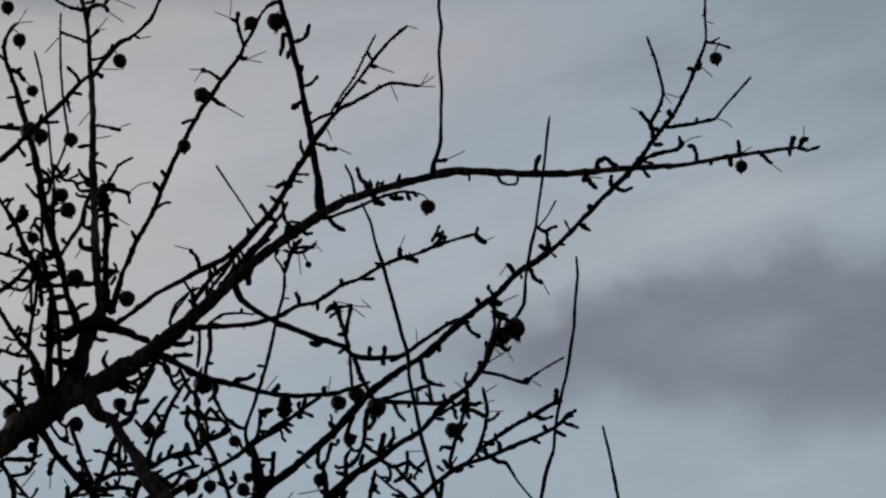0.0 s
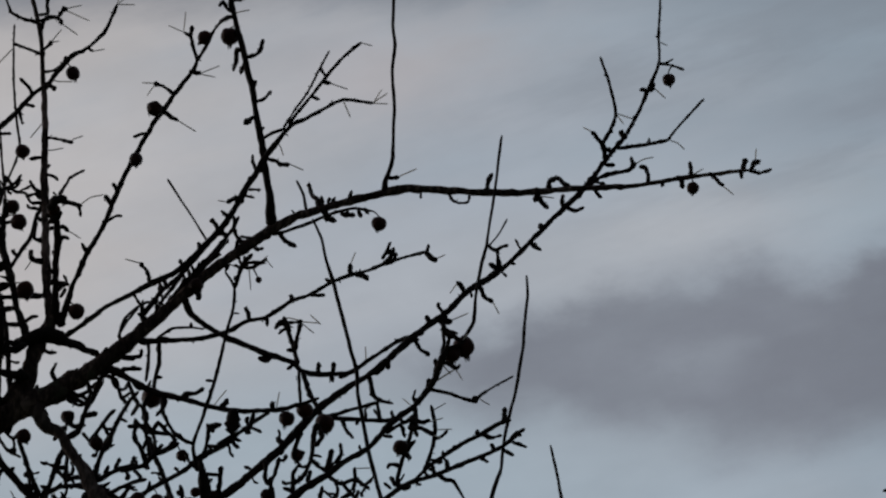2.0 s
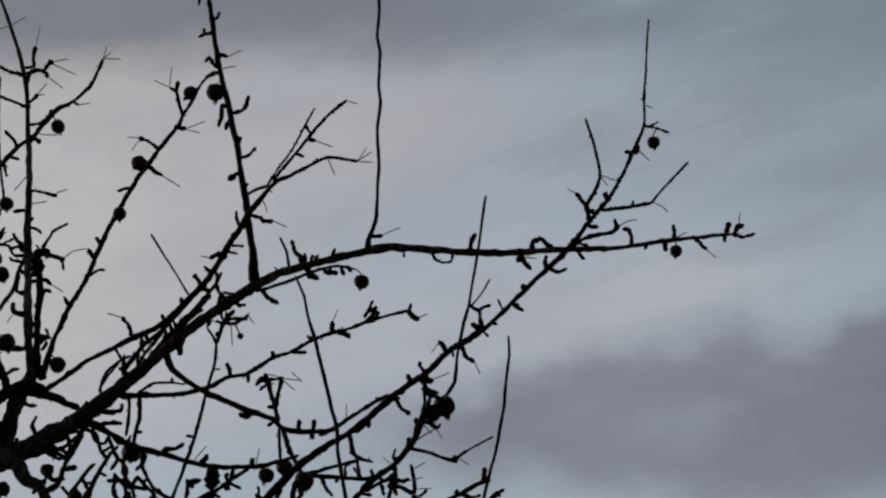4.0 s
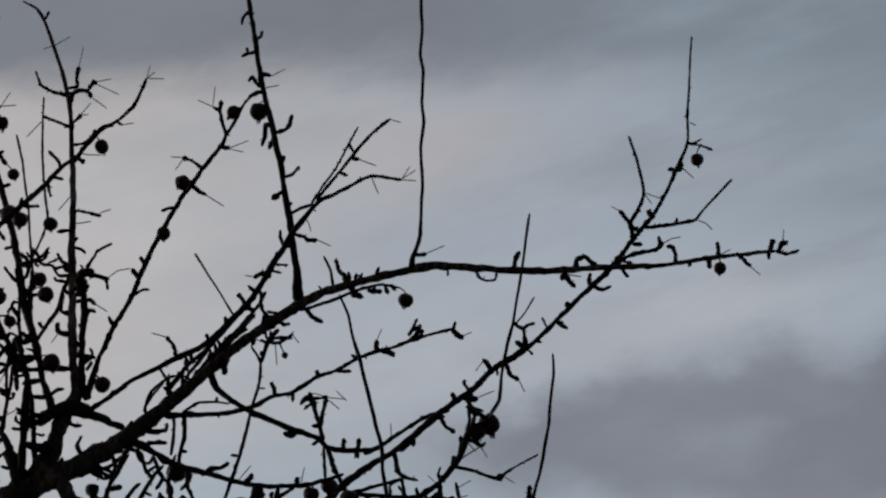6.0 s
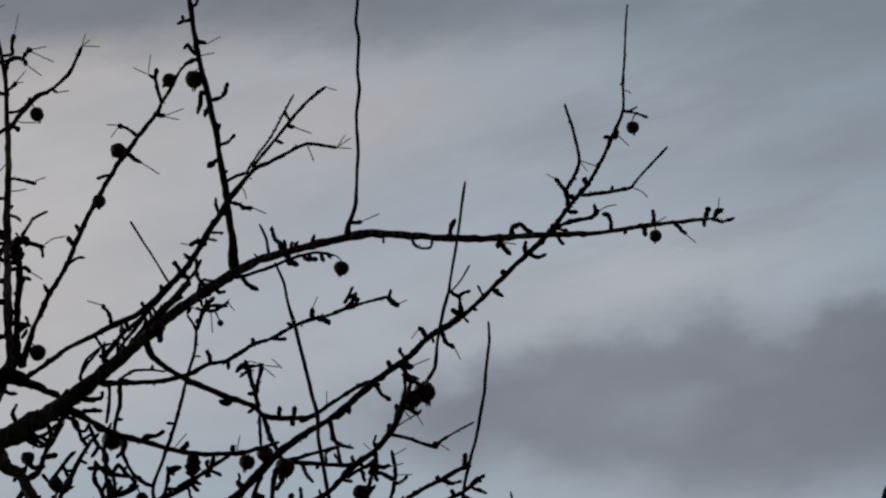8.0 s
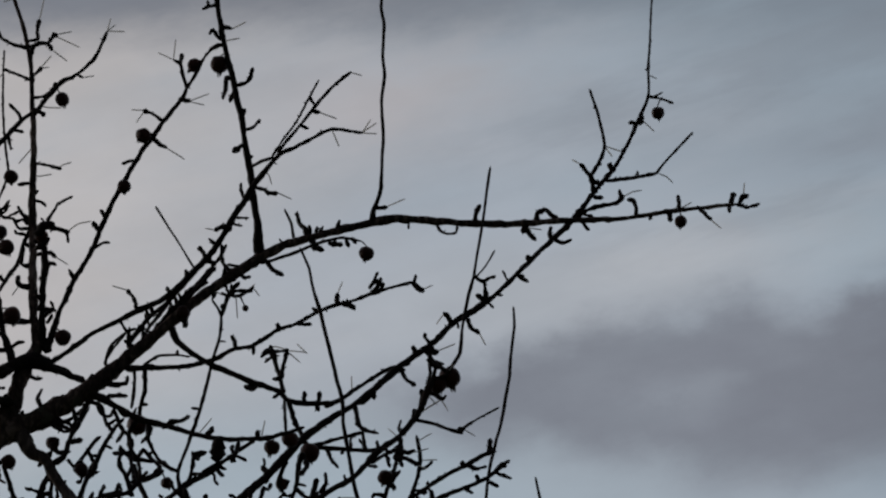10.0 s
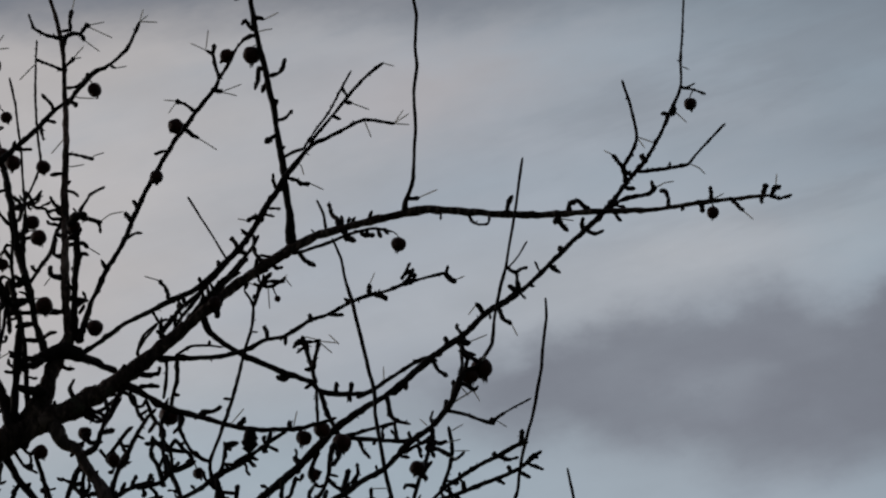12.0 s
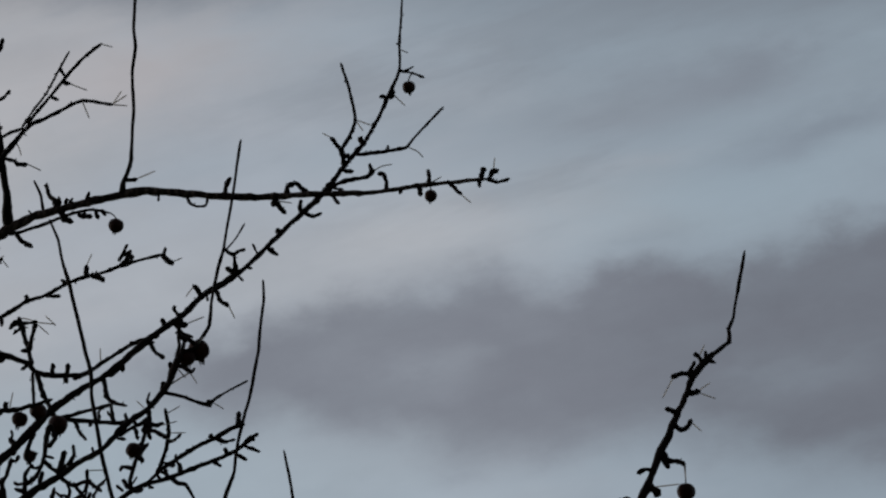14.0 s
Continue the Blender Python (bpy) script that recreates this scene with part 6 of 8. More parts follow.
branch("spur", b_u0, [(0.7476, 0.010, 3.9170, 2.0), (0.7512, 0.012, 3.9063, 2.4)], twig_bark)
branch("spur", b_main, [(0.6488, 0.040, 3.8970, 2.8), (0.6574, 0.039, 3.8853, 3.2), (0.6701, 0.038, 3.8782, 2.4)], twig_bark)
branch("spur", b_n, [(0.8308, 0.094, 3.8913, 2.8), (0.8365, 0.092, 3.8845, 3.2), (0.8449, 0.089, 3.8766, 2.8)], twig_bark)
branch("spur", b_n, [(0.8329, 0.094, 3.8890, 2.4), (0.8351, 0.097, 3.9019, 2.0)], twig_bark)
branch("spur", b_n, [(0.6110, 0.053, 3.7869, 2.8), (0.6101, 0.056, 3.7971, 2.4), (0.6057, 0.059, 3.8050, 2.4)], twig_bark)
branch("spur", b_n, [(0.6333, 0.057, 3.7914, 2.4), (0.6335, 0.051, 3.7779, 2.0)], twig_bark)
branch("spur", b_n, [(0.6631, 0.063, 3.8162, 2.4), (0.6630, 0.063, 3.8238, 2.0)], twig_bark)
branch("spur", b_n, [(0.6869, 0.067, 3.8245, 2.4), (0.7053, 0.062, 3.8219, 2.0)], twig_bark)
branch("spur", b_n, [(0.7135, 0.072, 3.8423, 2.4), (0.7056, 0.077, 3.8494, 2.0)], twig_bark)
branch("spur", b_n, [(0.7374, 0.077, 3.8546, 2.8), (0.7373, 0.081, 3.8707, 2.8)], twig_bark)
branch("spur", b_n, [(0.7431, 0.078, 3.8557, 3.2), (0.7523, 0.075, 3.8523, 3.6), (0.7587, 0.073, 3.8461, 2.8)], twig_bark)
branch("spur", b_n, [(0.7783, 0.084, 3.8710, 2.8), (0.7861, 0.081, 3.8775, 2.8), (0.7904, 0.078, 3.8876, 2.4)], twig_bark)
branch("spur", b_n13, [(0.5389, 0.052, 3.7768, 2.0), (0.5397, 0.049, 3.7825, 1.6)], twig_bark)
branch("spur", b_o, [(0.6324, 0.083, 3.7535, 3.5), (0.6294, 0.088, 3.7474, 3.2), (0.6222, 0.092, 3.7512, 2.8)], twig_bark)
branch("spur", b_o, [(0.6379, 0.086, 3.7511, 2.4), (0.6331, 0.084, 3.7445, 3.2), (0.6226, 0.081, 3.7465, 2.8)], twig_bark)
branch("spur", b_o, [(0.6658, 0.098, 3.7436, 2.0), (0.6574, 0.099, 3.7380, 2.0)], twig_bark)
branch("spur", b_o, [(0.6959, 0.111, 3.7364, 2.4), (0.6966, 0.111, 3.7505, 2.4)], twig_bark)
branch("spur", b_o, [(0.7142, 0.119, 3.7390, 2.8), (0.7148, 0.121, 3.7541, 2.8)], twig_bark)
branch("spur", b_o, [(0.7107, 0.117, 3.7362, 2.8), (0.7142, 0.118, 3.7277, 2.4)], twig_bark)
branch("spur", b_o, [(0.7345, 0.127, 3.7412, 2.4), (0.7218, 0.131, 3.7380, 2.4)], twig_bark)
branch("spur", b_oa, [(0.6676, 0.106, 3.7658, 2.8), (0.6705, 0.097, 3.7829, 2.4), (0.6754, 0.090, 3.7954, 2.8)], twig_bark)
branch("spur", b_oa, [(0.6550, 0.118, 3.8075, 3.2), (0.6648, 0.122, 3.8086, 2.0), (0.6754, 0.125, 3.8114, 2.4)], twig_bark)
branch("spur", b_oa, [(0.6528, 0.119, 3.8101, 3.6), (0.6465, 0.118, 3.8049, 3.6), (0.6423, 0.116, 3.8014, 2.4)], twig_bark)
branch("spur", b_oa, [(0.6551, 0.116, 3.7999, 2.8), (0.6466, 0.117, 3.7918, 2.4)], twig_bark)
branch("spur", b_w4b, [(0.6043, -0.083, 3.8024, 2.3), (0.6160, -0.086, 3.8094, 2.3), (0.6347, -0.090, 3.8073, 1.9)], twig_bark)
branch("spur", b_w4b, [(0.6022, -0.079, 3.7936, 2.7), (0.5975, -0.081, 3.7901, 2.7)], twig_bark)
branch("spur", b_w4, [(0.5961, -0.064, 3.7524, 1.6), (0.6029, -0.063, 3.7525, 1.2)], twig_bark)
branch("spur", b_w4, [(0.5714, -0.036, 3.6749, 2.0), (0.5618, -0.036, 3.6755, 1.6)], twig_bark)
branch("spur", b_l, [(0.5293, 0.009, 3.6696, 2.8), (0.5363, 0.007, 3.6734, 3.2), (0.5467, 0.005, 3.6740, 2.8), (0.5579, 0.003, 3.6796, 2.4)], twig_bark)
branch("spur", b_l, [(0.5801, -0.001, 3.6521, 3.5), (0.5869, 0.003, 3.6651, 2.8)], twig_bark)
branch("spur", b_l, [(0.6425, -0.012, 3.6470, 2.7), (0.6419, -0.011, 3.6561, 2.4)], twig_bark)
branch("spur", b_main, [(0.8619, 0.051, 3.9523, 2.0), (0.8653, 0.046, 3.9421, 2.0), (0.8730, 0.042, 3.9364, 2.0), (0.8850, 0.035, 3.9345, 2.0), (0.8863, 0.030, 3.9423, 2.0)], twig_bark)
branch("spur", b_main, [(0.8265, 0.049, 3.9547, 1.6), (0.8258, 0.047, 3.9445, 1.6)], twig_bark)
branch("spur", b_main, [(0.9079, 0.053, 3.9532, 2.8), (0.9094, 0.053, 3.9644, 2.4), (0.9159, 0.052, 3.9787, 3.2)], twig_bark)
branch("spur", b_main, [(0.9718, 0.057, 3.9545, 3.6), (0.9754, 0.061, 3.9472, 3.6), (0.9861, 0.069, 3.9387, 2.4)], twig_bark)
branch("spur", b_main, [(0.9717, 0.057, 3.9514, 3.6), (0.9696, 0.060, 3.9445, 3.2)], twig_bark)
branch("spur", b_main, [(0.9881, 0.057, 3.9579, 3.6), (0.9869, 0.058, 3.9696, 3.6), (0.9983, 0.059, 3.9760, 2.8), (1.0060, 0.059, 3.9670, 2.8), (1.0131, 0.060, 3.9634, 3.2)], twig_bark)
branch("spur", b_u, [(1.0605, 0.093, 4.0135, 3.2), (1.0575, 0.082, 4.0286, 3.2), (1.0516, 0.077, 4.0342, 2.8), (1.0429, 0.069, 4.0419, 2.4)], twig_bark)
branch("spur", b_ub, [(1.0670, 0.097, 4.0557, 2.0), (1.0706, 0.099, 4.0532, 2.0)], twig_bark)
branch("spur", b_u, [(1.0603, 0.092, 4.0055, 2.8), (1.0717, 0.091, 4.0052, 2.4)], twig_bark)
branch("spur", b_u, [(1.0391, 0.088, 3.9779, 3.2), (1.0550, 0.090, 3.9893, 3.2), (1.0730, 0.091, 3.9953, 2.8), (1.0895, 0.093, 3.9983, 2.8), (1.0947, 0.094, 4.0055, 3.2), (1.0935, 0.095, 4.0175, 2.0)], twig_bark)
branch("spur", b_u, [(1.0869, 0.097, 4.0439, 3.2), (1.0793, 0.100, 4.0544, 2.8)], twig_bark)
branch("spur", b_uc, [(1.1158, 0.077, 4.0294, 1.6), (1.1153, 0.078, 4.0360, 1.6)], twig_bark)
branch("spur", b_uu, [(1.1164, 0.103, 4.1104, 2.4), (1.1114, 0.103, 4.1135, 2.4), (1.1070, 0.103, 4.1127, 2.0)], twig_bark)
branch("spur", b_uu, [(1.1246, 0.105, 4.1243, 2.4), (1.1211, 0.111, 4.1142, 3.2)], twig_bark)
branch("spur", b_uu, [(1.1339, 0.107, 4.1504, 2.4), (1.1460, 0.106, 4.1489, 1.6), (1.1638, 0.103, 4.1400, 1.6)], twig_bark)
branch("spur", b_uu, [(1.1317, 0.107, 4.1520, 2.2), (1.1389, 0.106, 4.1500, 2.0), (1.1505, 0.105, 4.1564, 1.6)], twig_bark)
branch("spur", b_main, [(1.1120, 0.064, 3.9687, 2.8), (1.1131, 0.068, 3.9820, 2.4), (1.1092, 0.072, 3.9928, 3.2), (1.1023, 0.075, 3.9956, 2.4)], twig_bark)
branch("spur", b_main, [(1.1305, 0.064, 3.9714, 2.8), (1.1288, 0.062, 3.9636, 2.0)], twig_bark)
branch("spur", b_main, [(1.1534, 0.066, 3.9749, 2.8), (1.1551, 0.063, 3.9616, 2.4)], twig_bark)
branch("spur", b_main, [(1.1670, 0.066, 3.9775, 2.8), (1.1664, 0.074, 4.0012, 2.4)], twig_bark)
branch("spur", b_main, [(1.1892, 0.067, 3.9833, 2.4), (1.1971, 0.061, 3.9725, 2.8), (1.2057, 0.055, 3.9607, 2.4)], twig_bark)
branch("spur", b_main, [(1.2320, 0.069, 3.9864, 2.8), (1.2365, 0.076, 4.0051, 3.2)], twig_bark)
branch("spur", b_main, [(1.2299, 0.069, 3.9864, 2.0), (1.2298, 0.071, 3.9773, 2.0)], twig_bark)
branch("spur", b_main, [(1.2428, 0.070, 3.9881, 2.8), (1.2473, 0.069, 3.9978, 3.2), (1.2544, 0.068, 3.9998, 2.4)], twig_bark)
branch("spur", b_u, [(1.0079, 0.083, 3.9460, 2.8), (1.0184, 0.080, 3.9387, 2.8), (1.0311, 0.077, 3.9427, 2.0)], twig_bark)
branch("spur", b_u, [(0.9797, 0.078, 3.9121, 3.2), (0.9756, 0.081, 3.9216, 3.6)], twig_bark)
branch("spur", b_u, [(0.9631, 0.076, 3.8935, 2.4), (0.9703, 0.080, 3.8899, 2.8), (0.9760, 0.083, 3.8873, 2.4)], twig_bark)
branch("spur", b_u, [(0.9238, 0.070, 3.8548, 3.6), (0.9217, 0.062, 3.8701, 2.4), (0.9210, 0.058, 3.8791, 2.4), (0.9336, 0.052, 3.8836, 2.4)], twig_bark)
branch("spur", b_n16, [(0.9196, -0.042, 3.8391, 2.0), (0.9106, -0.042, 3.8427, 2.0), (0.9065, -0.042, 3.8479, 1.6)], twig_bark)
branch("spur", b_u, [(0.9217, 0.069, 3.8563, 3.2), (0.9112, 0.070, 3.8649, 2.8)], twig_bark)
branch("spur", b_u, [(0.9381, 0.072, 3.8654, 2.4), (0.9437, 0.072, 3.8654, 2.0)], twig_bark)
branch("spur", b_u, [(0.8996, 0.066, 3.8315, 3.2), (0.9037, 0.064, 3.8194, 2.8), (0.9142, 0.061, 3.8109, 2.4)], twig_bark)
branch("spur", b_u, [(0.8812, 0.063, 3.8216, 3.6), (0.8756, 0.059, 3.8303, 3.2), (0.8699, 0.055, 3.8358, 2.4)], twig_bark)
branch("spur", b_u, [(0.8375, 0.056, 3.7778, 2.8), (0.8312, 0.058, 3.7918, 2.4)], twig_bark)
branch("spur", b_u, [(0.8164, 0.053, 3.7594, 2.8), (0.8227, 0.058, 3.7486, 2.4), (0.8346, 0.064, 3.7423, 2.4)], twig_bark)
branch("spur", b_u, [(0.8508, 0.058, 3.7859, 4.8), (0.8627, 0.052, 3.7821, 3.2)], twig_bark)
branch("spur", b_u, [(0.8469, 0.058, 3.7869, 2.6), (0.8508, 0.056, 3.7805, 2.4), (0.8528, 0.048, 3.7539, 2.0), (0.8491, 0.042, 3.7308, 2.0)], twig_bark)
branch("spur", b_u, [(0.8466, 0.058, 3.7867, 2.6), (0.8557, 0.064, 3.7760, 2.4), (0.8698, 0.069, 3.7721, 2.0)], twig_bark)
branch("spur", b_n17, [(0.8860, -0.045, 3.6453, 2.7), (0.8915, -0.043, 3.6489, 2.0)], twig_bark)
branch("spur", b_u2, [(0.8420, -0.058, 3.6708, 3.5), (0.8411, -0.054, 3.6942, 2.7)], twig_bark)
branch("spur", b_w5, [(0.8622, -0.062, 3.7187, 3.1), (0.8520, -0.069, 3.7235, 2.7), (0.8507, -0.075, 3.7323, 2.3)], twig_bark)
branch("spur", b_x, [(0.9370, -0.046, 3.5993, 3.1), (0.9482, -0.043, 3.6075, 1.6)], twig_bark)
branch("spur", b_x, [(0.9370, -0.046, 3.6007, 3.1), (0.9439, -0.042, 3.5992, 2.0)], twig_bark)
branch("spur", b_x, [(0.9106, -0.043, 3.5807, 2.7), (0.9075, -0.038, 3.5896, 2.7)], twig_bark)
branch("spur", b_x, [(0.9222, -0.044, 3.5801, 2.3), (0.9344, -0.040, 3.5746, 2.3)], twig_bark)
branch("spur", b_x, [(0.8934, -0.041, 3.5731, 2.7), (0.9034, -0.048, 3.5634, 1.6)], twig_bark)
branch("spur", b_x, [(0.8535, -0.036, 3.5566, 2.7), (0.8538, -0.031, 3.5721, 2.3)], twig_bark)
branch("spur", b_x, [(0.8384, -0.035, 3.5531, 2.7), (0.8352, -0.039, 3.5640, 2.3)], twig_bark)
branch("spur", b_x2, [(0.8911, -0.050, 3.5967, 3.1), (0.8913, -0.049, 3.6035, 3.1)], twig_bark)
branch("spur", b_x2, [(0.8980, -0.051, 3.5969, 2.3), (0.9082, -0.045, 3.5952, 2.3), (0.9201, -0.038, 3.6009, 2.0)], twig_bark)
branch("spur", b_x2, [(0.9235, -0.056, 3.6105, 3.1), (0.9247, -0.051, 3.6317, 2.7)], twig_bark)
branch("spur", b_w8, [(1.0010, -0.019, 3.4742, 2.4), (0.9892, -0.025, 3.4720, 2.0)], twig_bark)
branch("spur", b_n24, [(0.7429, -0.044, 3.5445, 2.3), (0.7424, -0.048, 3.5576, 2.3)], twig_bark)
branch("spur", b_n25, [(0.7375, -0.011, 3.5376, 2.8), (0.7250, -0.004, 3.5331, 2.4)], twig_bark)
branch("spur", b_n25, [(0.7423, -0.015, 3.5307, 2.4), (0.7472, -0.019, 3.5385, 1.6)], twig_bark)
branch("spur", b_x, [(0.7317, -0.022, 3.4927, 2.0), (0.7305, -0.019, 3.5129, 2.0)], twig_bark)
branch("spur", b_xa, [(0.6961, 0.002, 3.5298, 2.0), (0.7077, 0.000, 3.5205, 2.0)], twig_bark)
branch("spur", b_n28, [(0.7970, -0.022, 3.5683, 2.7), (0.7847, -0.027, 3.5689, 2.4), (0.7819, -0.029, 3.5632, 2.0)], twig_bark)
branch("spur", b_n28, [(0.7948, -0.029, 3.5435, 2.6), (0.7904, -0.028, 3.5433, 2.4), (0.7858, -0.027, 3.5525, 2.7)], twig_bark)
branch("spur", b_x, [(0.7856, -0.029, 3.5373, 2.0), (0.7775, -0.035, 3.5426, 2.0)], twig_bark)
branch("spur", b_n28, [(0.8013, -0.018, 3.5826, 2.7), (0.8034, -0.020, 3.5855, 3.1), (0.8094, -0.024, 3.5767, 3.1)], twig_bark)
branch("spur", b_n28, [(0.8013, -0.018, 3.5826, 2.6), (0.8034, -0.018, 3.5860, 2.4), (0.8153, -0.021, 3.6014, 2.4)], twig_bark)
branch("spur", b_n32, [(0.7258, 0.035, 3.6490, 2.4), (0.7312, 0.028, 3.6324, 2.0), (0.7402, 0.021, 3.6196, 2.4)], twig_bark)
branch("spur", b_n31, [(0.7692, 0.026, 3.6676, 2.4), (0.7744, 0.013, 3.6388, 2.4)], twig_bark)
branch("spur", b_u, [(0.7788, 0.047, 3.7230, 3.6), (0.7668, 0.049, 3.7126, 4.0)], twig_bark)
branch("spur", b_u, [(0.7824, 0.048, 3.7306, 3.2), (0.7836, 0.051, 3.7199, 2.8)], twig_bark)
branch("spur", b_u2, [(0.7778, -0.043, 3.5998, 2.3), (0.7880, -0.038, 3.6005, 2.3)], twig_bark)
branch("spur", b_y3, [(0.8124, -0.058, 3.6204, 3.1), (0.8114, -0.066, 3.6006, 2.7), (0.8223, -0.071, 3.6001, 2.7), (0.8370, -0.078, 3.5885, 2.3)], twig_bark)
branch("spur", b_y3, [(0.8170, -0.060, 3.6130, 2.6), (0.8141, -0.061, 3.6035, 2.3), (0.8187, -0.062, 3.5923, 1.9)], twig_bark)
branch("spur", b_n35, [(0.4945, 0.053, 3.7125, 2.4), (0.5037, 0.051, 3.7117, 2.4)], twig_bark)
branch("spur", b_main, [(0.4505, 0.027, 3.7390, 2.6), (0.4553, 0.028, 3.7333, 2.4), (0.4774, 0.031, 3.7317, 2.4), (0.4794, 0.032, 3.7417, 2.4)], twig_bark)
branch("spur", b_l, [(0.4556, 0.023, 3.7053, 3.0), (0.4591, 0.023, 3.7127, 2.8), (0.4800, 0.022, 3.7122, 2.4)], twig_bark)
branch("spur", b_n36, [(0.6143, 0.004, 3.6298, 2.0), (0.6278, 0.012, 3.6251, 2.0)], twig_bark)
branch("spur", b_w9, [(0.5638, 0.007, 3.6137, 2.4), (0.5647, 0.005, 3.6310, 2.8), (0.5792, 0.002, 3.6321, 2.4)], twig_bark)
branch("spur", b_u, [(0.5822, 0.016, 3.5435, 3.0), (0.5772, 0.011, 3.5495, 2.8), (0.5783, 0.002, 3.5645, 2.8), (0.5800, -0.005, 3.5752, 3.1)], twig_bark)
branch("spur", b_n117, [(0.5572, 0.010, 3.5700, 2.6), (0.5636, 0.011, 3.5715, 2.4), (0.5792, 0.015, 3.5703, 2.4)], twig_bark)
branch("spur", b_n44, [(0.6673, -0.020, 3.5469, 2.4), (0.6813, -0.028, 3.5563, 2.4), (0.6848, -0.031, 3.5623, 2.0)], twig_bark)
branch("spur", b_y0, [(0.3619, 0.045, 3.5421, 2.8), (0.3810, 0.048, 3.5414, 2.4)], twig_bark)
branch("spur", b_n53, [(0.3866, 0.071, 3.6023, 2.4), (0.3768, 0.071, 3.6003, 2.4)], twig_bark)
branch("spur", b_n53, [(0.3915, 0.069, 3.5881, 2.4), (0.3874, 0.072, 3.5856, 2.4), (0.3748, 0.080, 3.6019, 2.8)], twig_bark)
branch("spur", b_y5, [(0.4497, -0.006, 3.5715, 2.4), (0.4557, -0.005, 3.5877, 2.4)], twig_bark)
branch("spur", b_y5, [(0.4374, -0.006, 3.5643, 2.4), (0.4427, -0.004, 3.5786, 2.4)], twig_bark)
branch("spur", b_y0, [(0.3135, 0.038, 3.5923, 2.8), (0.3050, 0.034, 3.5802, 3.2), (0.3042, 0.030, 3.5644, 3.6)], twig_bark)
branch("spur", b_a1, [(0.3233, 0.040, 3.5096, 2.8), (0.3256, 0.042, 3.5354, 3.2), (0.3253, 0.043, 3.5539, 2.8)], twig_bark)
branch("spur", b_a1, [(0.3305, 0.041, 3.5124, 3.1), (0.3263, 0.034, 3.5363, 2.8), (0.3495, 0.027, 3.5372, 2.4)], twig_bark)
branch("spur", b_a1, [(0.3094, 0.039, 3.5063, 2.6), (0.3074, 0.041, 3.5136, 2.4), (0.3104, 0.044, 3.5255, 2.4), (0.3150, 0.046, 3.5312, 2.8)], twig_bark)
branch("spur", b_n65, [(0.4098, 0.008, 3.6461, 2.4), (0.4263, 0.009, 3.6511, 3.5)], twig_bark)
branch("spur", b_rb, [(1.4835, -0.010, 3.6904, 3.5), (1.4777, -0.015, 3.6982, 3.1), (1.4683, -0.019, 3.6967, 2.7), (1.4558, -0.024, 3.6902, 3.5)], twig_bark)
branch("spur", b_rb, [(1.4862, -0.009, 3.6972, 3.0), (1.4787, -0.012, 3.6993, 2.8), (1.4855, -0.017, 3.7135, 2.4)], twig_bark)
branch("spur", b_rb, [(1.4963, -0.007, 3.7157, 3.1), (1.4895, -0.009, 3.7253, 2.8), (1.4853, -0.010, 3.7250, 2.0)], twig_bark)
branch("spur", b_rb, [(1.5014, -0.007, 3.7197, 3.5), (1.5007, -0.004, 3.7318, 2.4)], twig_bark)
branch("spur", b_rb, [(1.5035, -0.007, 3.7198, 3.5), (1.5119, -0.010, 3.7148, 2.0)], twig_bark)
branch("spur", b_rb, [(1.5015, -0.007, 3.7234, 2.8), (1.5110, -0.004, 3.7304, 2.0)], twig_bark)
branch("spur", b_rb, [(1.4786, -0.011, 3.6737, 4.3), (1.4914, -0.009, 3.6776, 3.5)], twig_bark)
branch("spur", b_rb, [(1.4649, -0.015, 3.6433, 3.5), (1.4563, -0.020, 3.6479, 3.1), (1.4469, -0.025, 3.6491, 3.5)], twig_bark)
branch("spur", b_rb, [(1.4562, -0.016, 3.6318, 3.5), (1.4666, -0.013, 3.6256, 3.1), (1.4759, -0.011, 3.6315, 2.8), (1.4799, -0.009, 3.6409, 2.4)], twig_bark)
branch("spur", b_rb, [(1.4431, -0.019, 3.5956, 2.7), (1.4469, -0.025, 3.5821, 3.1), (1.4565, -0.031, 3.5797, 2.7), (1.4667, -0.036, 3.5742, 3.1)], twig_bark)
branch("spur", b_rb, [(1.4420, -0.020, 3.5867, 3.5), (1.4478, -0.027, 3.5723, 3.1)], twig_bark)
branch("spur", b_rb, [(1.4317, -0.022, 3.5686, 3.1), (1.4210, -0.021, 3.5725, 3.1), (1.4107, -0.020, 3.5678, 3.5)], twig_bark)
branch("spur", b_rb, [(1.4235, -0.024, 3.5491, 3.9), (1.4356, -0.029, 3.5374, 4.7)], twig_bark)
branch("spur", b_main, [(0.3180, 0.019, 3.6296, 2.4), (0.3229, 0.024, 3.6423, 2.0)], twig_bark)
branch("spur", b_main, [(0.3053, 0.019, 3.6455, 2.2), (0.3152, 0.018, 3.6302, 2.0), (0.3251, 0.018, 3.6212, 2.4), (0.3298, 0.018, 3.6290, 2.0)], twig_bark)
branch("spur", b_y0, [(0.3457, 0.043, 3.5559, 3.5), (0.3301, 0.038, 3.5375, 3.2), (0.3353, 0.034, 3.5219, 2.4), (0.3254, 0.031, 3.5110, 2.0)], twig_bark)
branch("spur", b_y0, [(0.3447, 0.043, 3.5513, 2.4), (0.3362, 0.046, 3.5503, 2.4)], twig_bark)
branch("spur", b_a1, [(0.3166, 0.039, 3.5022, 2.8), (0.3122, 0.029, 3.4801, 3.6)], twig_bark)
branch("spur", b_a1, [(0.3356, 0.042, 3.5085, 5.2), (0.3312, 0.050, 3.4822, 5.2)], twig_bark)
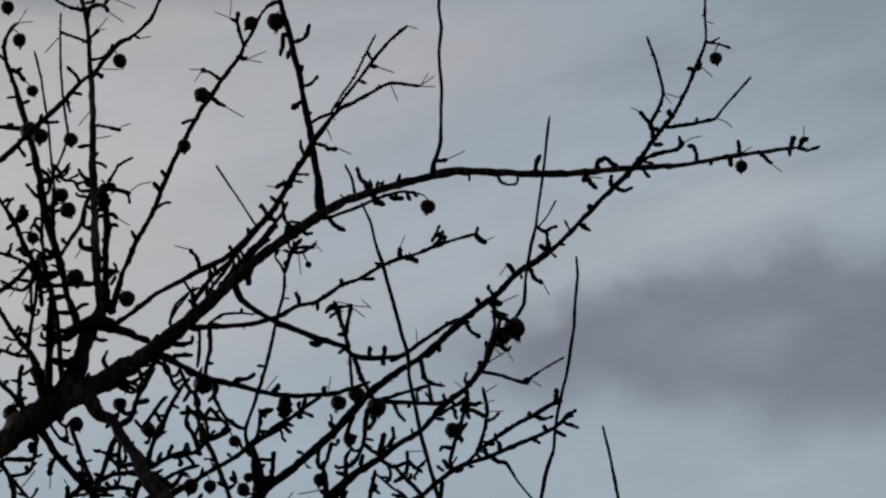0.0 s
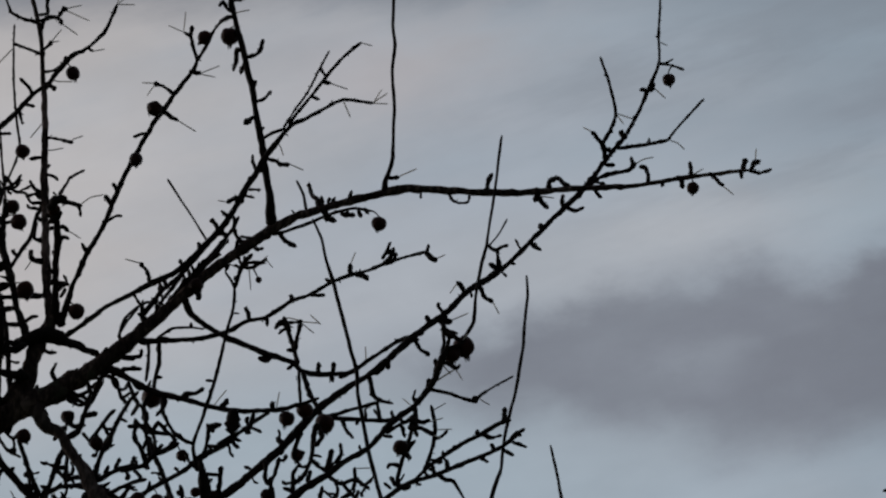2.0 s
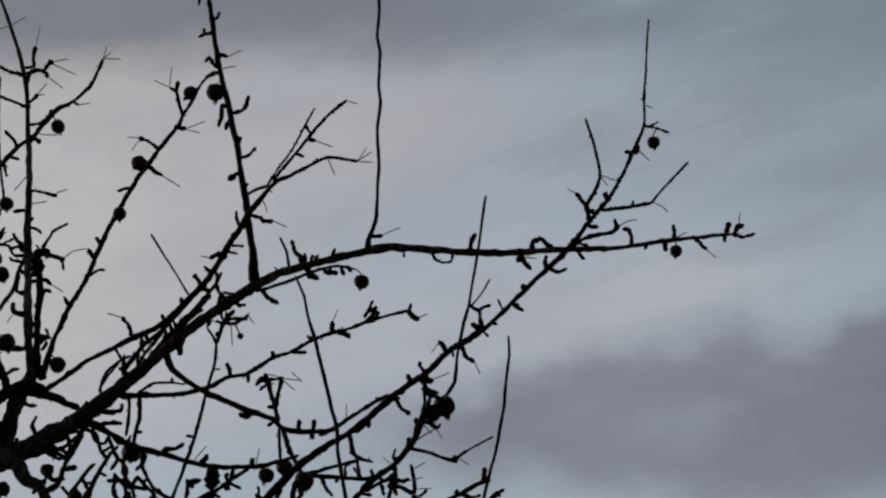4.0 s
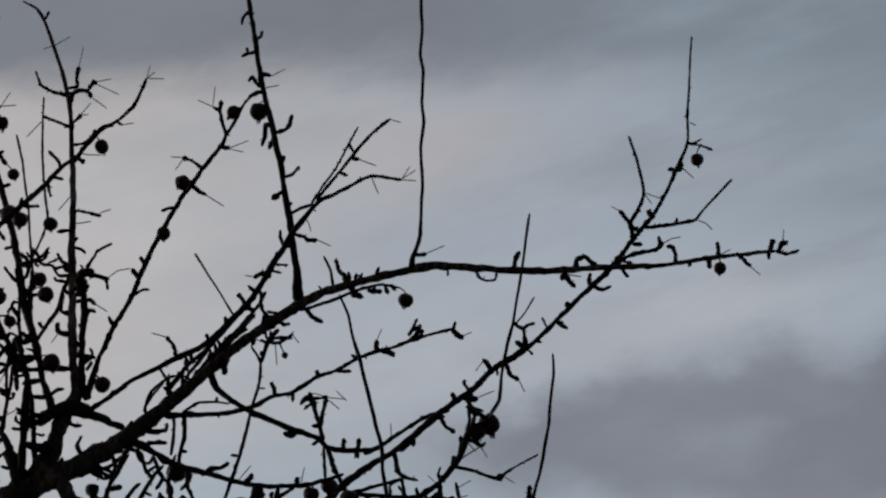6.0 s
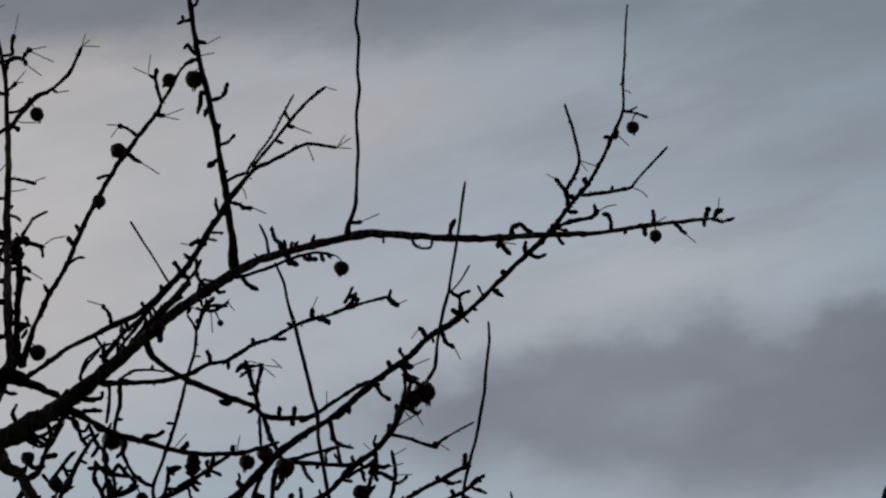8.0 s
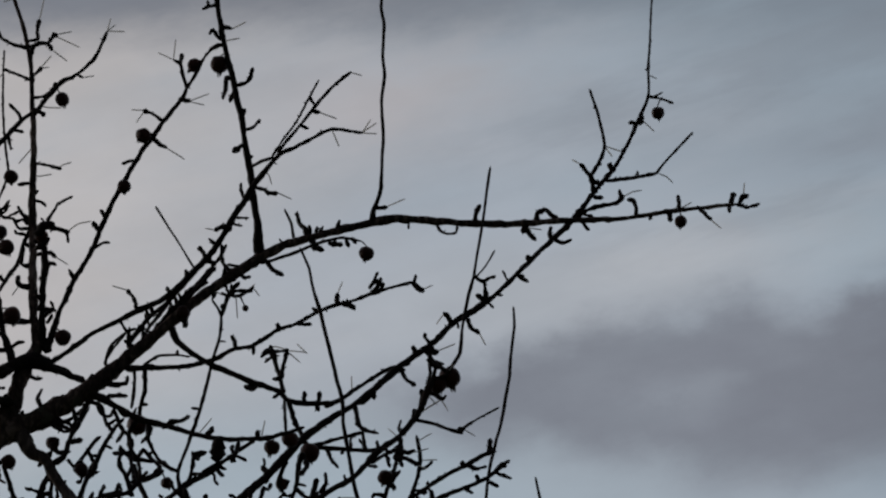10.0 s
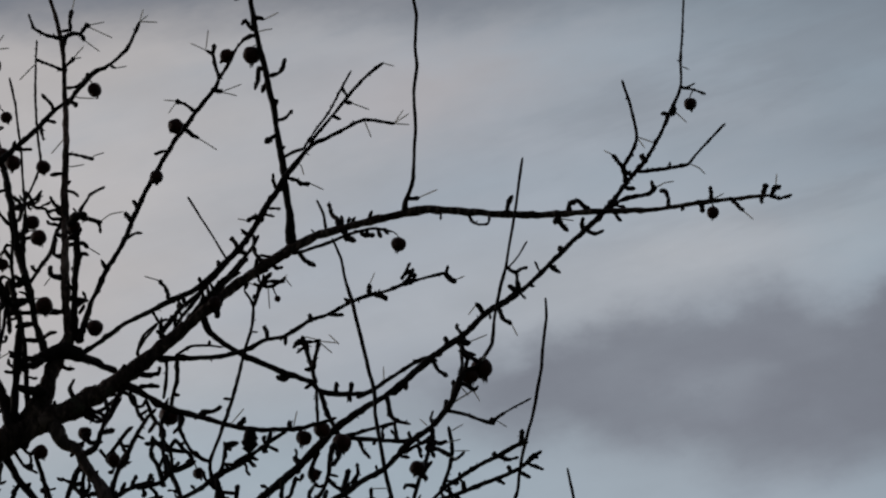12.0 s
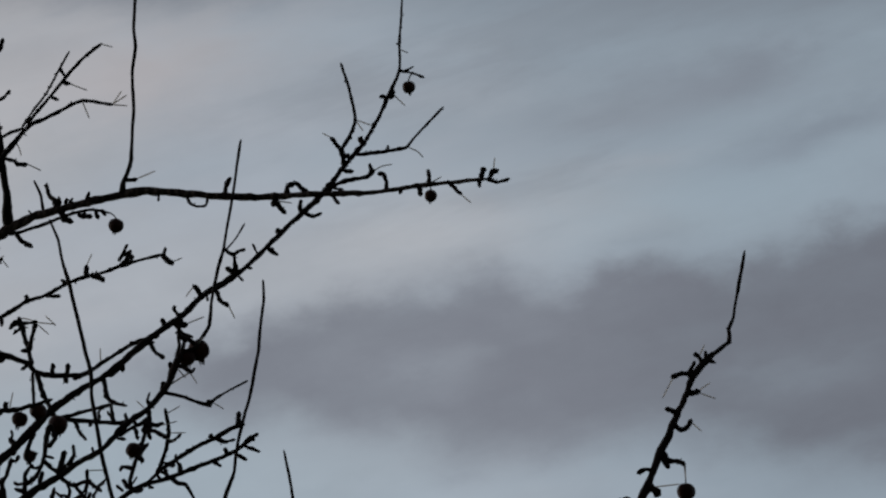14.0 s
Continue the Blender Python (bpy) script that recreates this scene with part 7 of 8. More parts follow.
branch("spur", b_n46, [(0.2570, 0.037, 3.5056, 3.1), (0.2605, 0.035, 3.5048, 2.8), (0.2505, 0.020, 3.5261, 2.8)], twig_bark)
branch("spur", b_a1, [(0.2751, 0.034, 3.4999, 2.8), (0.2585, 0.026, 3.5090, 2.4)], twig_bark)
branch("spur", b_n142, [(0.4032, 0.031, 3.6834, 2.4), (0.4146, 0.038, 3.6778, 2.4)], twig_bark)
branch("spur", b_n66, [(0.4652, 0.005, 3.6599, 2.8), (0.4553, 0.008, 3.6722, 2.4)], twig_bark)
branch("spur", b_z1, [(0.4869, 0.002, 3.6315, 2.4), (0.4659, -0.005, 3.6286, 2.4)], twig_bark)
branch("spur", b_z2, [(0.4742, -0.031, 3.6103, 2.6), (0.4772, -0.035, 3.6181, 2.3), (0.4760, -0.039, 3.6248, 2.0)], twig_bark)
branch("spur", b_z2, [(0.4847, -0.021, 3.5925, 2.0), (0.4897, -0.013, 3.6089, 2.4)], twig_bark)
branch("spur", b_z3, [(0.4970, 0.060, 3.6192, 2.4), (0.5052, 0.062, 3.6271, 2.4)], twig_bark)
branch("spur", b_n81, [(0.4553, 0.021, 3.4887, 2.8), (0.4713, 0.029, 3.5040, 2.4)], twig_bark)
branch("spur", b_n80, [(0.4502, 0.043, 3.4722, 3.1), (0.4627, 0.037, 3.4687, 2.8), (0.4768, 0.030, 3.4748, 2.8), (0.4880, 0.025, 3.4723, 2.4)], twig_bark)
branch("spur", b_z, [(0.4763, -0.024, 3.4916, 2.4), (0.4930, -0.020, 3.5193, 2.0)], twig_bark)
branch("spur", b_z, [(0.4321, -0.009, 3.5514, 3.5), (0.4502, -0.013, 3.5368, 3.1), (0.4599, -0.014, 3.5317, 2.0)], twig_bark)
branch("spur", b_z, [(0.4308, -0.010, 3.5453, 3.1), (0.4455, -0.015, 3.5533, 2.0)], twig_bark)
branch("spur", b_z, [(0.4518, -0.015, 3.5287, 3.5), (0.4621, -0.018, 3.5349, 3.5), (0.4712, -0.021, 3.5480, 2.4)], twig_bark)
branch("spur", b_l, [(0.5954, -0.004, 3.6494, 4.7), (0.5932, -0.002, 3.6342, 9.4), (0.5924, 0.000, 3.6203, 4.7)], twig_bark)
branch("spur", b_l, [(0.6197, -0.008, 3.6445, 2.8), (0.6162, -0.011, 3.6283, 2.8), (0.6100, -0.013, 3.6152, 2.7)], twig_bark)
branch("spur", b_w9, [(0.5652, 0.007, 3.6244, 2.4), (0.5619, 0.005, 3.6342, 2.0)], twig_bark)
branch("spur", b_w4, [(0.5459, -0.009, 3.6033, 2.8), (0.5352, -0.015, 3.6067, 3.1), (0.5265, -0.020, 3.6137, 2.4)], twig_bark)
branch("spur", b_u2, [(0.5877, -0.006, 3.4666, 3.0), (0.5823, -0.003, 3.4752, 2.8), (0.5767, 0.002, 3.4867, 2.8), (0.5732, 0.007, 3.5014, 2.0)], twig_bark)
branch("spur", b_n86, [(0.6396, -0.023, 3.4796, 2.7), (0.6538, -0.020, 3.4725, 2.4)], twig_bark)
branch("spur", b_n44, [(0.6673, -0.021, 3.5392, 3.0), (0.6639, -0.020, 3.5397, 3.1), (0.6556, -0.017, 3.5438, 2.4)], twig_bark)
branch("spur", b_n89, [(0.6873, -0.011, 3.5842, 2.4), (0.6982, -0.012, 3.5720, 2.8), (0.7078, -0.013, 3.5672, 2.7)], twig_bark)
branch("spur", b_u2, [(0.6846, -0.026, 3.5474, 2.4), (0.6887, -0.020, 3.5638, 2.7)], twig_bark)
branch("spur", b_x, [(0.7605, -0.025, 3.5033, 3.1), (0.7576, -0.025, 3.4905, 3.1), (0.7698, -0.025, 3.4875, 2.4)], twig_bark)
branch("spur", b_xa, [(0.6834, -0.010, 3.4580, 2.4), (0.6712, -0.009, 3.4702, 2.4)], twig_bark)
branch("spur", b_n45, [(0.6635, -0.015, 3.5068, 2.7), (0.6634, -0.015, 3.4963, 2.4), (0.6721, -0.014, 3.4886, 2.0)], twig_bark)
branch("spur", b_s3b, [(0.2610, 0.018, 3.8939, 3.2), (0.2710, 0.022, 3.9037, 5.5), (0.2688, 0.026, 3.9179, 2.4)], twig_bark)
branch("spur", b_s3b, [(0.2659, 0.020, 3.8929, 2.4), (0.2755, 0.017, 3.9071, 2.8)], twig_bark)
branch("spur", b_s2, [(0.2922, 0.071, 3.9169, 2.4), (0.2814, 0.066, 3.9148, 2.0)], twig_bark)
branch("spur", b_s1b, [(0.3680, -0.032, 3.9012, 5.5), (0.3767, -0.041, 3.9126, 5.9), (0.3889, -0.048, 3.9114, 3.9)], twig_bark)
branch("spur", b_s1b, [(0.3752, -0.025, 3.8910, 4.1), (0.3694, -0.027, 3.8894, 3.9), (0.3814, -0.032, 3.8949, 2.7)], twig_bark)
branch("spur", b_s1, [(0.3544, 0.042, 3.8910, 3.2), (0.3442, 0.036, 3.8917, 2.4), (0.3465, 0.027, 3.9049, 2.0)], twig_bark)
branch("spur", b_n58, [(0.3099, -0.032, 3.7692, 3.9), (0.3084, -0.031, 3.7720, 3.5), (0.3282, -0.021, 3.7786, 3.1)], twig_bark)
branch("spur", b_n94, [(0.3068, 0.044, 3.7806, 2.8), (0.3278, 0.043, 3.7797, 2.8)], twig_bark)
branch("spur", b_n59, [(0.3164, 0.000, 3.7396, 3.0), (0.3207, 0.002, 3.7406, 2.8), (0.3350, 0.006, 3.7401, 3.2)], twig_bark)
branch("spur", b_n94, [(0.2960, 0.050, 3.8372, 3.1), (0.2936, 0.048, 3.8361, 2.8), (0.3180, 0.034, 3.8293, 2.8)], twig_bark)
branch("spur", b_s2, [(0.3245, 0.035, 3.7763, 2.6), (0.3320, 0.035, 3.7787, 2.4), (0.3437, 0.034, 3.7867, 2.8), (0.3506, 0.034, 3.7874, 2.4)], twig_bark)
branch("spur", b_r2, [(0.2618, 0.029, 3.9989, 2.4), (0.2708, 0.036, 3.9868, 2.4)], twig_bark)
branch("spur", b_n3, [(0.2476, 0.112, 4.0587, 3.6), (0.2416, 0.113, 4.0638, 3.2)], twig_bark)
branch("spur", b_w4b, [(0.6071, -0.085, 3.8061, 2.3), (0.6195, -0.086, 3.8027, 1.9), (0.6373, -0.088, 3.8138, 1.6)], twig_bark)
branch("spur", b_w4b, [(0.6057, -0.084, 3.8030, 2.3), (0.5981, -0.084, 3.8080, 1.9)], twig_bark)
branch("spur", b_w4b, [(0.6112, -0.087, 3.8096, 1.9), (0.6099, -0.091, 3.8163, 1.6)], twig_bark)
branch("spur", b_oa, [(0.6528, 0.119, 3.8084, 4.4), (0.6586, 0.115, 3.7995, 3.6), (0.6595, 0.112, 3.7908, 2.4)], twig_bark)
branch("spur", b_oa, [(0.6641, 0.106, 3.7659, 3.2), (0.6571, 0.103, 3.7649, 2.4)], twig_bark)
branch("spur", b_oa, [(0.6493, 0.119, 3.8077, 3.6), (0.6416, 0.117, 3.7988, 2.4)], twig_bark)
branch("spur", b_u2, [(0.8161, -0.051, 3.6373, 2.7), (0.8158, -0.053, 3.6222, 3.5), (0.8102, -0.054, 3.6146, 3.1)], twig_bark)
branch("spur", b_n28, [(0.8013, -0.018, 3.5826, 2.7), (0.8034, -0.017, 3.5844, 3.1), (0.8085, -0.007, 3.6078, 2.8), (0.8122, -0.001, 3.6246, 2.8)], twig_bark)
branch("spur", b_y3, [(0.8238, -0.064, 3.6083, 2.3), (0.8334, -0.068, 3.6109, 1.9)], twig_bark)
branch("spur", b_y3, [(0.8020, -0.054, 3.6115, 2.3), (0.7966, -0.056, 3.6185, 1.9)], twig_bark)
branch("spur", b_main, [(0.7054, 0.043, 3.9313, 3.5), (0.7064, 0.042, 3.9275, 3.2), (0.7086, 0.039, 3.9133, 4.0)], twig_bark)
branch("spur", b_u0, [(0.7350, 0.014, 3.9154, 2.8), (0.7308, 0.010, 3.9065, 2.4)], twig_bark)
branch("spur", b_u0, [(0.7547, 0.008, 3.9163, 2.4), (0.7610, 0.006, 3.9086, 2.0)], twig_bark)
branch("spur", b_main, [(0.7099, 0.043, 3.9371, 2.4), (0.7113, 0.041, 3.9445, 2.0)], twig_bark)
branch("spur", b_main, [(0.7035, 0.043, 3.9362, 2.4), (0.7013, 0.043, 3.9475, 1.6)], twig_bark)
branch("spur", b_main, [(0.5541, 0.034, 3.8346, 3.6), (0.5491, 0.026, 3.8164, 4.0), (0.5509, 0.020, 3.8030, 3.2)], twig_bark)
branch("spur", b_main, [(0.6152, 0.038, 3.8812, 2.4), (0.6236, 0.044, 3.8758, 2.4)], twig_bark)
branch("spur", b_main, [(0.5804, 0.036, 3.8616, 3.2), (0.5862, 0.035, 3.8520, 2.8)], twig_bark)
branch("spur", b_p, [(0.5534, 0.007, 3.8593, 2.8), (0.5494, 0.014, 3.8755, 2.0)], twig_bark)
branch("spur", b_p, [(0.5707, 0.003, 3.8828, 2.8), (0.5811, 0.006, 3.8837, 2.4), (0.5867, 0.007, 3.8791, 2.0)], twig_bark)
branch("spur", b_p, [(0.5866, 0.000, 3.9041, 2.8), (0.5780, 0.002, 3.9125, 2.0)], twig_bark)
branch("spur", b_v, [(0.6351, 0.033, 3.9511, 2.4), (0.6400, 0.033, 3.9571, 1.6)], twig_bark)
branch("spur", b_v, [(0.6247, 0.022, 4.0267, 2.4), (0.6302, 0.026, 4.0337, 2.0)], twig_bark)
branch("spur", b_s3b, [(0.2762, 0.032, 3.8564, 2.6), (0.2824, 0.029, 3.8589, 2.4), (0.2725, 0.024, 3.8508, 2.4), (0.2671, 0.020, 3.8554, 2.0)], twig_bark)
branch("spur", b_s3b, [(0.2717, 0.030, 3.8628, 2.4), (0.2604, 0.032, 3.8600, 2.0)], twig_bark)
branch("spur", b_s3b, [(0.2590, 0.019, 3.8890, 2.4), (0.2496, 0.017, 3.8827, 2.4)], twig_bark)
branch("spur", b_s3, [(0.2593, 0.036, 3.7507, 2.4), (0.2645, 0.038, 3.7627, 2.0)], twig_bark)
branch("spur", b_main, [(0.4553, 0.027, 3.7292, 2.8), (0.4677, 0.031, 3.7288, 2.4), (0.4759, 0.033, 3.7340, 2.4)], twig_bark)
branch("spur", b_n37, [(0.5076, 0.014, 3.6681, 2.9), (0.5104, 0.013, 3.6670, 2.8), (0.5065, 0.008, 3.6537, 2.8), (0.4998, 0.004, 3.6451, 2.4)], twig_bark)
branch("spur", b_n100, [(0.5610, 0.008, 3.5240, 3.5), (0.5555, 0.005, 3.5228, 3.2), (0.5467, 0.001, 3.5144, 2.4)], twig_bark)
branch("spur", b_n89, [(0.6953, -0.003, 3.6268, 3.5), (0.6986, -0.005, 3.6253, 3.1), (0.7020, -0.013, 3.6079, 3.1), (0.6952, -0.019, 3.5971, 2.7)], twig_bark)
branch("spur", b_u2, [(0.7191, -0.032, 3.5683, 2.7), (0.7262, -0.038, 3.5809, 2.3), (0.7250, -0.041, 3.5918, 2.0)], twig_bark)
branch("spur", b_rb, [(1.4047, -0.027, 3.5263, 3.1), (1.3954, -0.032, 3.5301, 3.1), (1.3796, -0.040, 3.5244, 1.6)], twig_bark)
branch("spur", b_rb, [(1.4085, -0.027, 3.5183, 3.1), (1.4165, -0.029, 3.5144, 2.7)], twig_bark)
branch("spur", b_rb, [(1.3967, -0.030, 3.4937, 3.5), (1.3851, -0.023, 3.4945, 3.1), (1.3780, -0.018, 3.4931, 2.4)], twig_bark)
branch("spur", b_y2, [(0.5191, 0.035, 3.5432, 2.4), (0.5281, 0.033, 3.5454, 2.0)], twig_bark)
branch("spur", b_u2, [(0.6259, -0.014, 3.5021, 3.9), (0.6212, -0.016, 3.5073, 4.7), (0.6144, -0.019, 3.4981, 3.9)], twig_bark)
branch("spur", b_p, [(0.5311, 0.010, 3.8412, 2.8), (0.5268, 0.010, 3.8515, 2.0)], twig_bark)
branch("spur", b_p, [(0.5046, 0.014, 3.8291, 2.4), (0.5091, 0.011, 3.8192, 2.4), (0.5149, 0.010, 3.8140, 2.0)], twig_bark)
branch("spur", b_s1, [(0.3508, 0.048, 3.9571, 3.2), (0.3419, 0.051, 3.9644, 2.4), (0.3357, 0.054, 3.9763, 2.0)], twig_bark)
branch("spur", b_s1, [(0.3525, 0.047, 3.9492, 2.8), (0.3436, 0.050, 3.9564, 2.4), (0.3321, 0.053, 3.9545, 2.4)], twig_bark)
branch("spur", b_s1b, [(0.3768, -0.012, 3.8654, 3.1), (0.3838, -0.017, 3.8726, 2.7), (0.3911, -0.020, 3.8684, 2.0)], twig_bark)
branch("spur", b_s1, [(0.3568, 0.051, 3.9904, 2.4), (0.3611, 0.049, 3.9956, 2.0)], twig_bark)
branch("spur", b_s1, [(0.3514, 0.044, 3.9177, 3.2), (0.3462, 0.046, 3.9244, 2.4)], twig_bark)
branch("spur", b_n, [(0.7826, 0.085, 3.8728, 2.8), (0.7882, 0.088, 3.8755, 2.8), (0.7925, 0.092, 3.8830, 2.4), (0.7939, 0.095, 3.8903, 2.0)], twig_bark)
branch("spur", b_n, [(0.7812, 0.085, 3.8712, 2.4), (0.7897, 0.087, 3.8851, 2.4), (0.7918, 0.089, 3.8948, 2.0)], twig_bark)
branch("dry_stalk", b_s1, [(0.3204, 0.075, 4.2706, 1.0), (0.3418, 0.074, 4.2836, 1.0)], stalk_skin, label="thin pale dry stalk")
branch("dry_stalk", b_s1, [(0.3189, 0.075, 4.2707, 1.0), (0.3068, 0.084, 4.2705, 1.0)], stalk_skin, label="thin pale dry stalk")
branch("dry_stalk", b_s1, [(0.3543, 0.078, 4.2432, 1.0), (0.3600, 0.069, 4.2678, 1.0)], stalk_skin, label="thin pale dry stalk")
branch("dry_stalk", b_s1, [(0.3773, 0.077, 4.2221, 1.0), (0.3965, 0.069, 4.2226, 1.0)], stalk_skin, label="thin pale dry stalk")
branch("dry_stalk", b_s1, [(0.3781, 0.076, 4.2180, 1.0), (0.4062, 0.081, 4.2060, 1.0)], stalk_skin, label="thin pale dry stalk")
branch("dry_stalk", b_s1, [(0.3742, 0.057, 4.1908, 1.0), (0.3926, 0.056, 4.1760, 1.0)], stalk_skin, label="thin pale dry stalk")
branch("dry_stalk", b_t1, [(0.3060, 0.094, 4.1723, 1.0), (0.2899, 0.086, 4.1492, 1.0)], stalk_skin, label="thin pale dry stalk")
branch("dry_stalk", b_s1, [(0.3590, 0.057, 4.1664, 1.0), (0.3697, 0.058, 4.1683, 1.0)], stalk_skin, label="thin pale dry stalk")
branch("dry_stalk", b_s1, [(0.3568, 0.059, 4.1647, 1.0), (0.3715, 0.067, 4.1881, 1.0)], stalk_skin, label="thin pale dry stalk")
branch("dry_stalk", b_r1, [(0.4462, -0.002, 4.1919, 1.0), (0.4683, -0.002, 4.1913, 1.0)], stalk_skin, label="thin pale dry stalk")
branch("dry_stalk", b_r1, [(0.4462, -0.002, 4.1927, 1.0), (0.4503, -0.005, 4.2079, 1.0)], stalk_skin, label="thin pale dry stalk")
branch("dry_stalk", b_r1, [(0.4469, -0.002, 4.1927, 1.0), (0.4564, -0.009, 4.1973, 1.0)], stalk_skin, label="thin pale dry stalk")
branch("dry_stalk", b_r1, [(0.4152, 0.025, 4.1398, 1.0), (0.4299, 0.017, 4.1388, 1.0)], stalk_skin, label="thin pale dry stalk")
branch("dry_stalk", b_r1, [(0.3678, 0.053, 4.1108, 1.0), (0.3874, 0.060, 4.1131, 1.0)], stalk_skin, label="thin pale dry stalk")
branch("dry_stalk", b_t2, [(0.2531, 0.112, 4.2030, 1.0), (0.2726, 0.112, 4.2046, 1.0)], stalk_skin, label="thin pale dry stalk")
branch("dry_stalk", b_t2, [(0.2531, 0.112, 4.2030, 1.0), (0.2641, 0.120, 4.2262, 1.0)], stalk_skin, label="thin pale dry stalk")
branch("dry_stalk", b_s1, [(0.3878, 0.071, 4.0386, 1.0), (0.4011, 0.063, 4.0400, 1.0)], stalk_skin, label="thin pale dry stalk")
branch("dry_stalk", b_s1, [(0.3610, 0.053, 4.0167, 1.0), (0.3776, 0.049, 4.0179, 1.0)], stalk_skin, label="thin pale dry stalk")
branch("dry_stalk", b_s1, [(0.3505, 0.057, 4.0558, 1.0), (0.3360, 0.049, 4.0325, 1.0)], stalk_skin, label="thin pale dry stalk")
branch("dry_stalk", b_n4, [(0.4001, 0.057, 3.9448, 1.0), (0.4121, 0.055, 3.9532, 1.0), (0.4284, 0.054, 3.9563, 1.0)], stalk_skin, label="thin pale dry stalk")
branch("dry_stalk", b_s1b, [(0.3856, 0.054, 3.9079, 1.0), (0.4012, 0.046, 3.8950, 1.0)], stalk_skin, label="thin pale dry stalk")
branch("dry_stalk", b_k, [(0.5540, -0.043, 4.0793, 0.9), (0.5773, -0.047, 4.0874, 0.9)], stalk_skin, label="thin pale dry stalk")
branch("dry_stalk", b_k, [(0.5541, -0.043, 4.0778, 0.9), (0.5718, -0.044, 4.0732, 0.9)], stalk_skin, label="thin pale dry stalk")
branch("dry_stalk", b_k, [(0.5325, -0.051, 4.1315, 0.9), (0.5134, -0.055, 4.1392, 0.9)], stalk_skin, label="thin pale dry stalk")
branch("dry_stalk", b_k, [(0.5324, -0.051, 4.1330, 0.9), (0.5352, -0.059, 4.1557, 0.9)], stalk_skin, label="thin pale dry stalk")
branch("dry_stalk", b_k, [(0.4946, -0.019, 4.0765, 1.0), (0.4802, -0.027, 4.0738, 1.0)], stalk_skin, label="thin pale dry stalk")
branch("dry_stalk", b_k, [(0.4954, -0.019, 4.0747, 1.0), (0.4853, -0.011, 4.0629, 1.0)], stalk_skin, label="thin pale dry stalk")
branch("dry_stalk", b_k, [(0.5252, -0.020, 4.0248, 1.0), (0.5474, -0.025, 4.0080, 1.0)], stalk_skin, label="thin pale dry stalk")
branch("dry_stalk", b_p, [(0.7679, -0.030, 4.0428, 1.0), (0.7855, -0.029, 4.0558, 1.0)], stalk_skin, label="thin pale dry stalk")
branch("dry_stalk", b_p, [(0.7679, -0.030, 4.0420, 1.0), (0.7862, -0.031, 4.0405, 1.0)], stalk_skin, label="thin pale dry stalk")
branch("dry_stalk", b_p, [(0.7679, -0.030, 4.0428, 1.0), (0.7785, -0.029, 4.0606, 1.0)], stalk_skin, label="thin pale dry stalk")
branch("dry_stalk", b_q3, [(0.7136, -0.028, 4.0708, 1.0), (0.7363, -0.036, 4.0585, 1.0)], stalk_skin, label="thin pale dry stalk")
branch("dry_stalk", b_q3, [(0.7537, -0.042, 4.1187, 0.9), (0.7672, -0.045, 4.1134, 0.9)], stalk_skin, label="thin pale dry stalk")
branch("dry_stalk", b_p, [(0.7306, -0.025, 4.0477, 1.0), (0.7392, -0.032, 4.0227, 1.0)], stalk_skin, label="thin pale dry stalk")
branch("dry_stalk", b_p, [(0.6520, -0.013, 3.9918, 1.0), (0.6556, -0.012, 3.9800, 1.0)], stalk_skin, label="thin pale dry stalk")
branch("dry_stalk", b_p, [(0.4774, 0.019, 3.8505, 1.0), (0.4579, 0.027, 3.8594, 1.0)], stalk_skin, label="thin pale dry stalk")
branch("dry_stalk", b_n12, [(0.5855, -0.016, 3.9172, 1.0), (0.5742, -0.014, 3.9202, 1.0)], stalk_skin, label="thin pale dry stalk")
branch("dry_stalk", b_v, [(0.6024, -0.007, 4.1928, 1.0), (0.6206, -0.001, 4.2057, 1.0)], stalk_skin, label="thin pale dry stalk")
branch("dry_stalk", b_v, [(0.6009, -0.001, 4.1808, 1.0), (0.6131, -0.006, 4.1809, 1.0)], stalk_skin, label="thin pale dry stalk")
branch("dry_stalk", b_w3, [(0.6625, 0.024, 3.9831, 1.0), (0.6797, 0.015, 3.9713, 1.0)], stalk_skin, label="thin pale dry stalk")
branch("dry_stalk", b_w1, [(0.7989, 0.038, 3.9708, 1.0), (0.8215, 0.039, 3.9817, 1.0)], stalk_skin, label="thin pale dry stalk")
branch("dry_stalk", b_w4b, [(0.6154, -0.086, 3.8036, 0.9), (0.6178, -0.086, 3.7741, 0.9)], stalk_skin, label="thin pale dry stalk")
branch("dry_stalk", b_n, [(0.7444, 0.081, 3.8790, 1.0), (0.7507, 0.083, 3.8955, 1.0)], stalk_skin, label="thin pale dry stalk")
branch("dry_stalk", b_n, [(0.8450, 0.089, 3.8798, 1.0), (0.8563, 0.087, 3.8843, 1.0)], stalk_skin, label="thin pale dry stalk")
branch("dry_stalk", b_oa, [(0.6747, 0.125, 3.8105, 1.0), (0.6967, 0.127, 3.8091, 1.0)], stalk_skin, label="thin pale dry stalk")
branch("dry_stalk", b_oa, [(0.6768, 0.090, 3.7947, 1.0), (0.6910, 0.094, 3.7834, 1.0)], stalk_skin, label="thin pale dry stalk")
branch("dry_stalk", b_oa, [(0.6584, 0.120, 3.8141, 1.0), (0.6718, 0.127, 3.8130, 1.0)], stalk_skin, label="thin pale dry stalk")
branch("dry_stalk", b_ub, [(1.0429, 0.069, 4.0419, 1.0), (1.0322, 0.066, 4.0466, 1.0)], stalk_skin, label="thin pale dry stalk")
branch("dry_stalk", b_ub, [(1.0761, 0.099, 4.0791, 1.0), (1.0967, 0.098, 4.0709, 1.0)], stalk_skin, label="thin pale dry stalk")
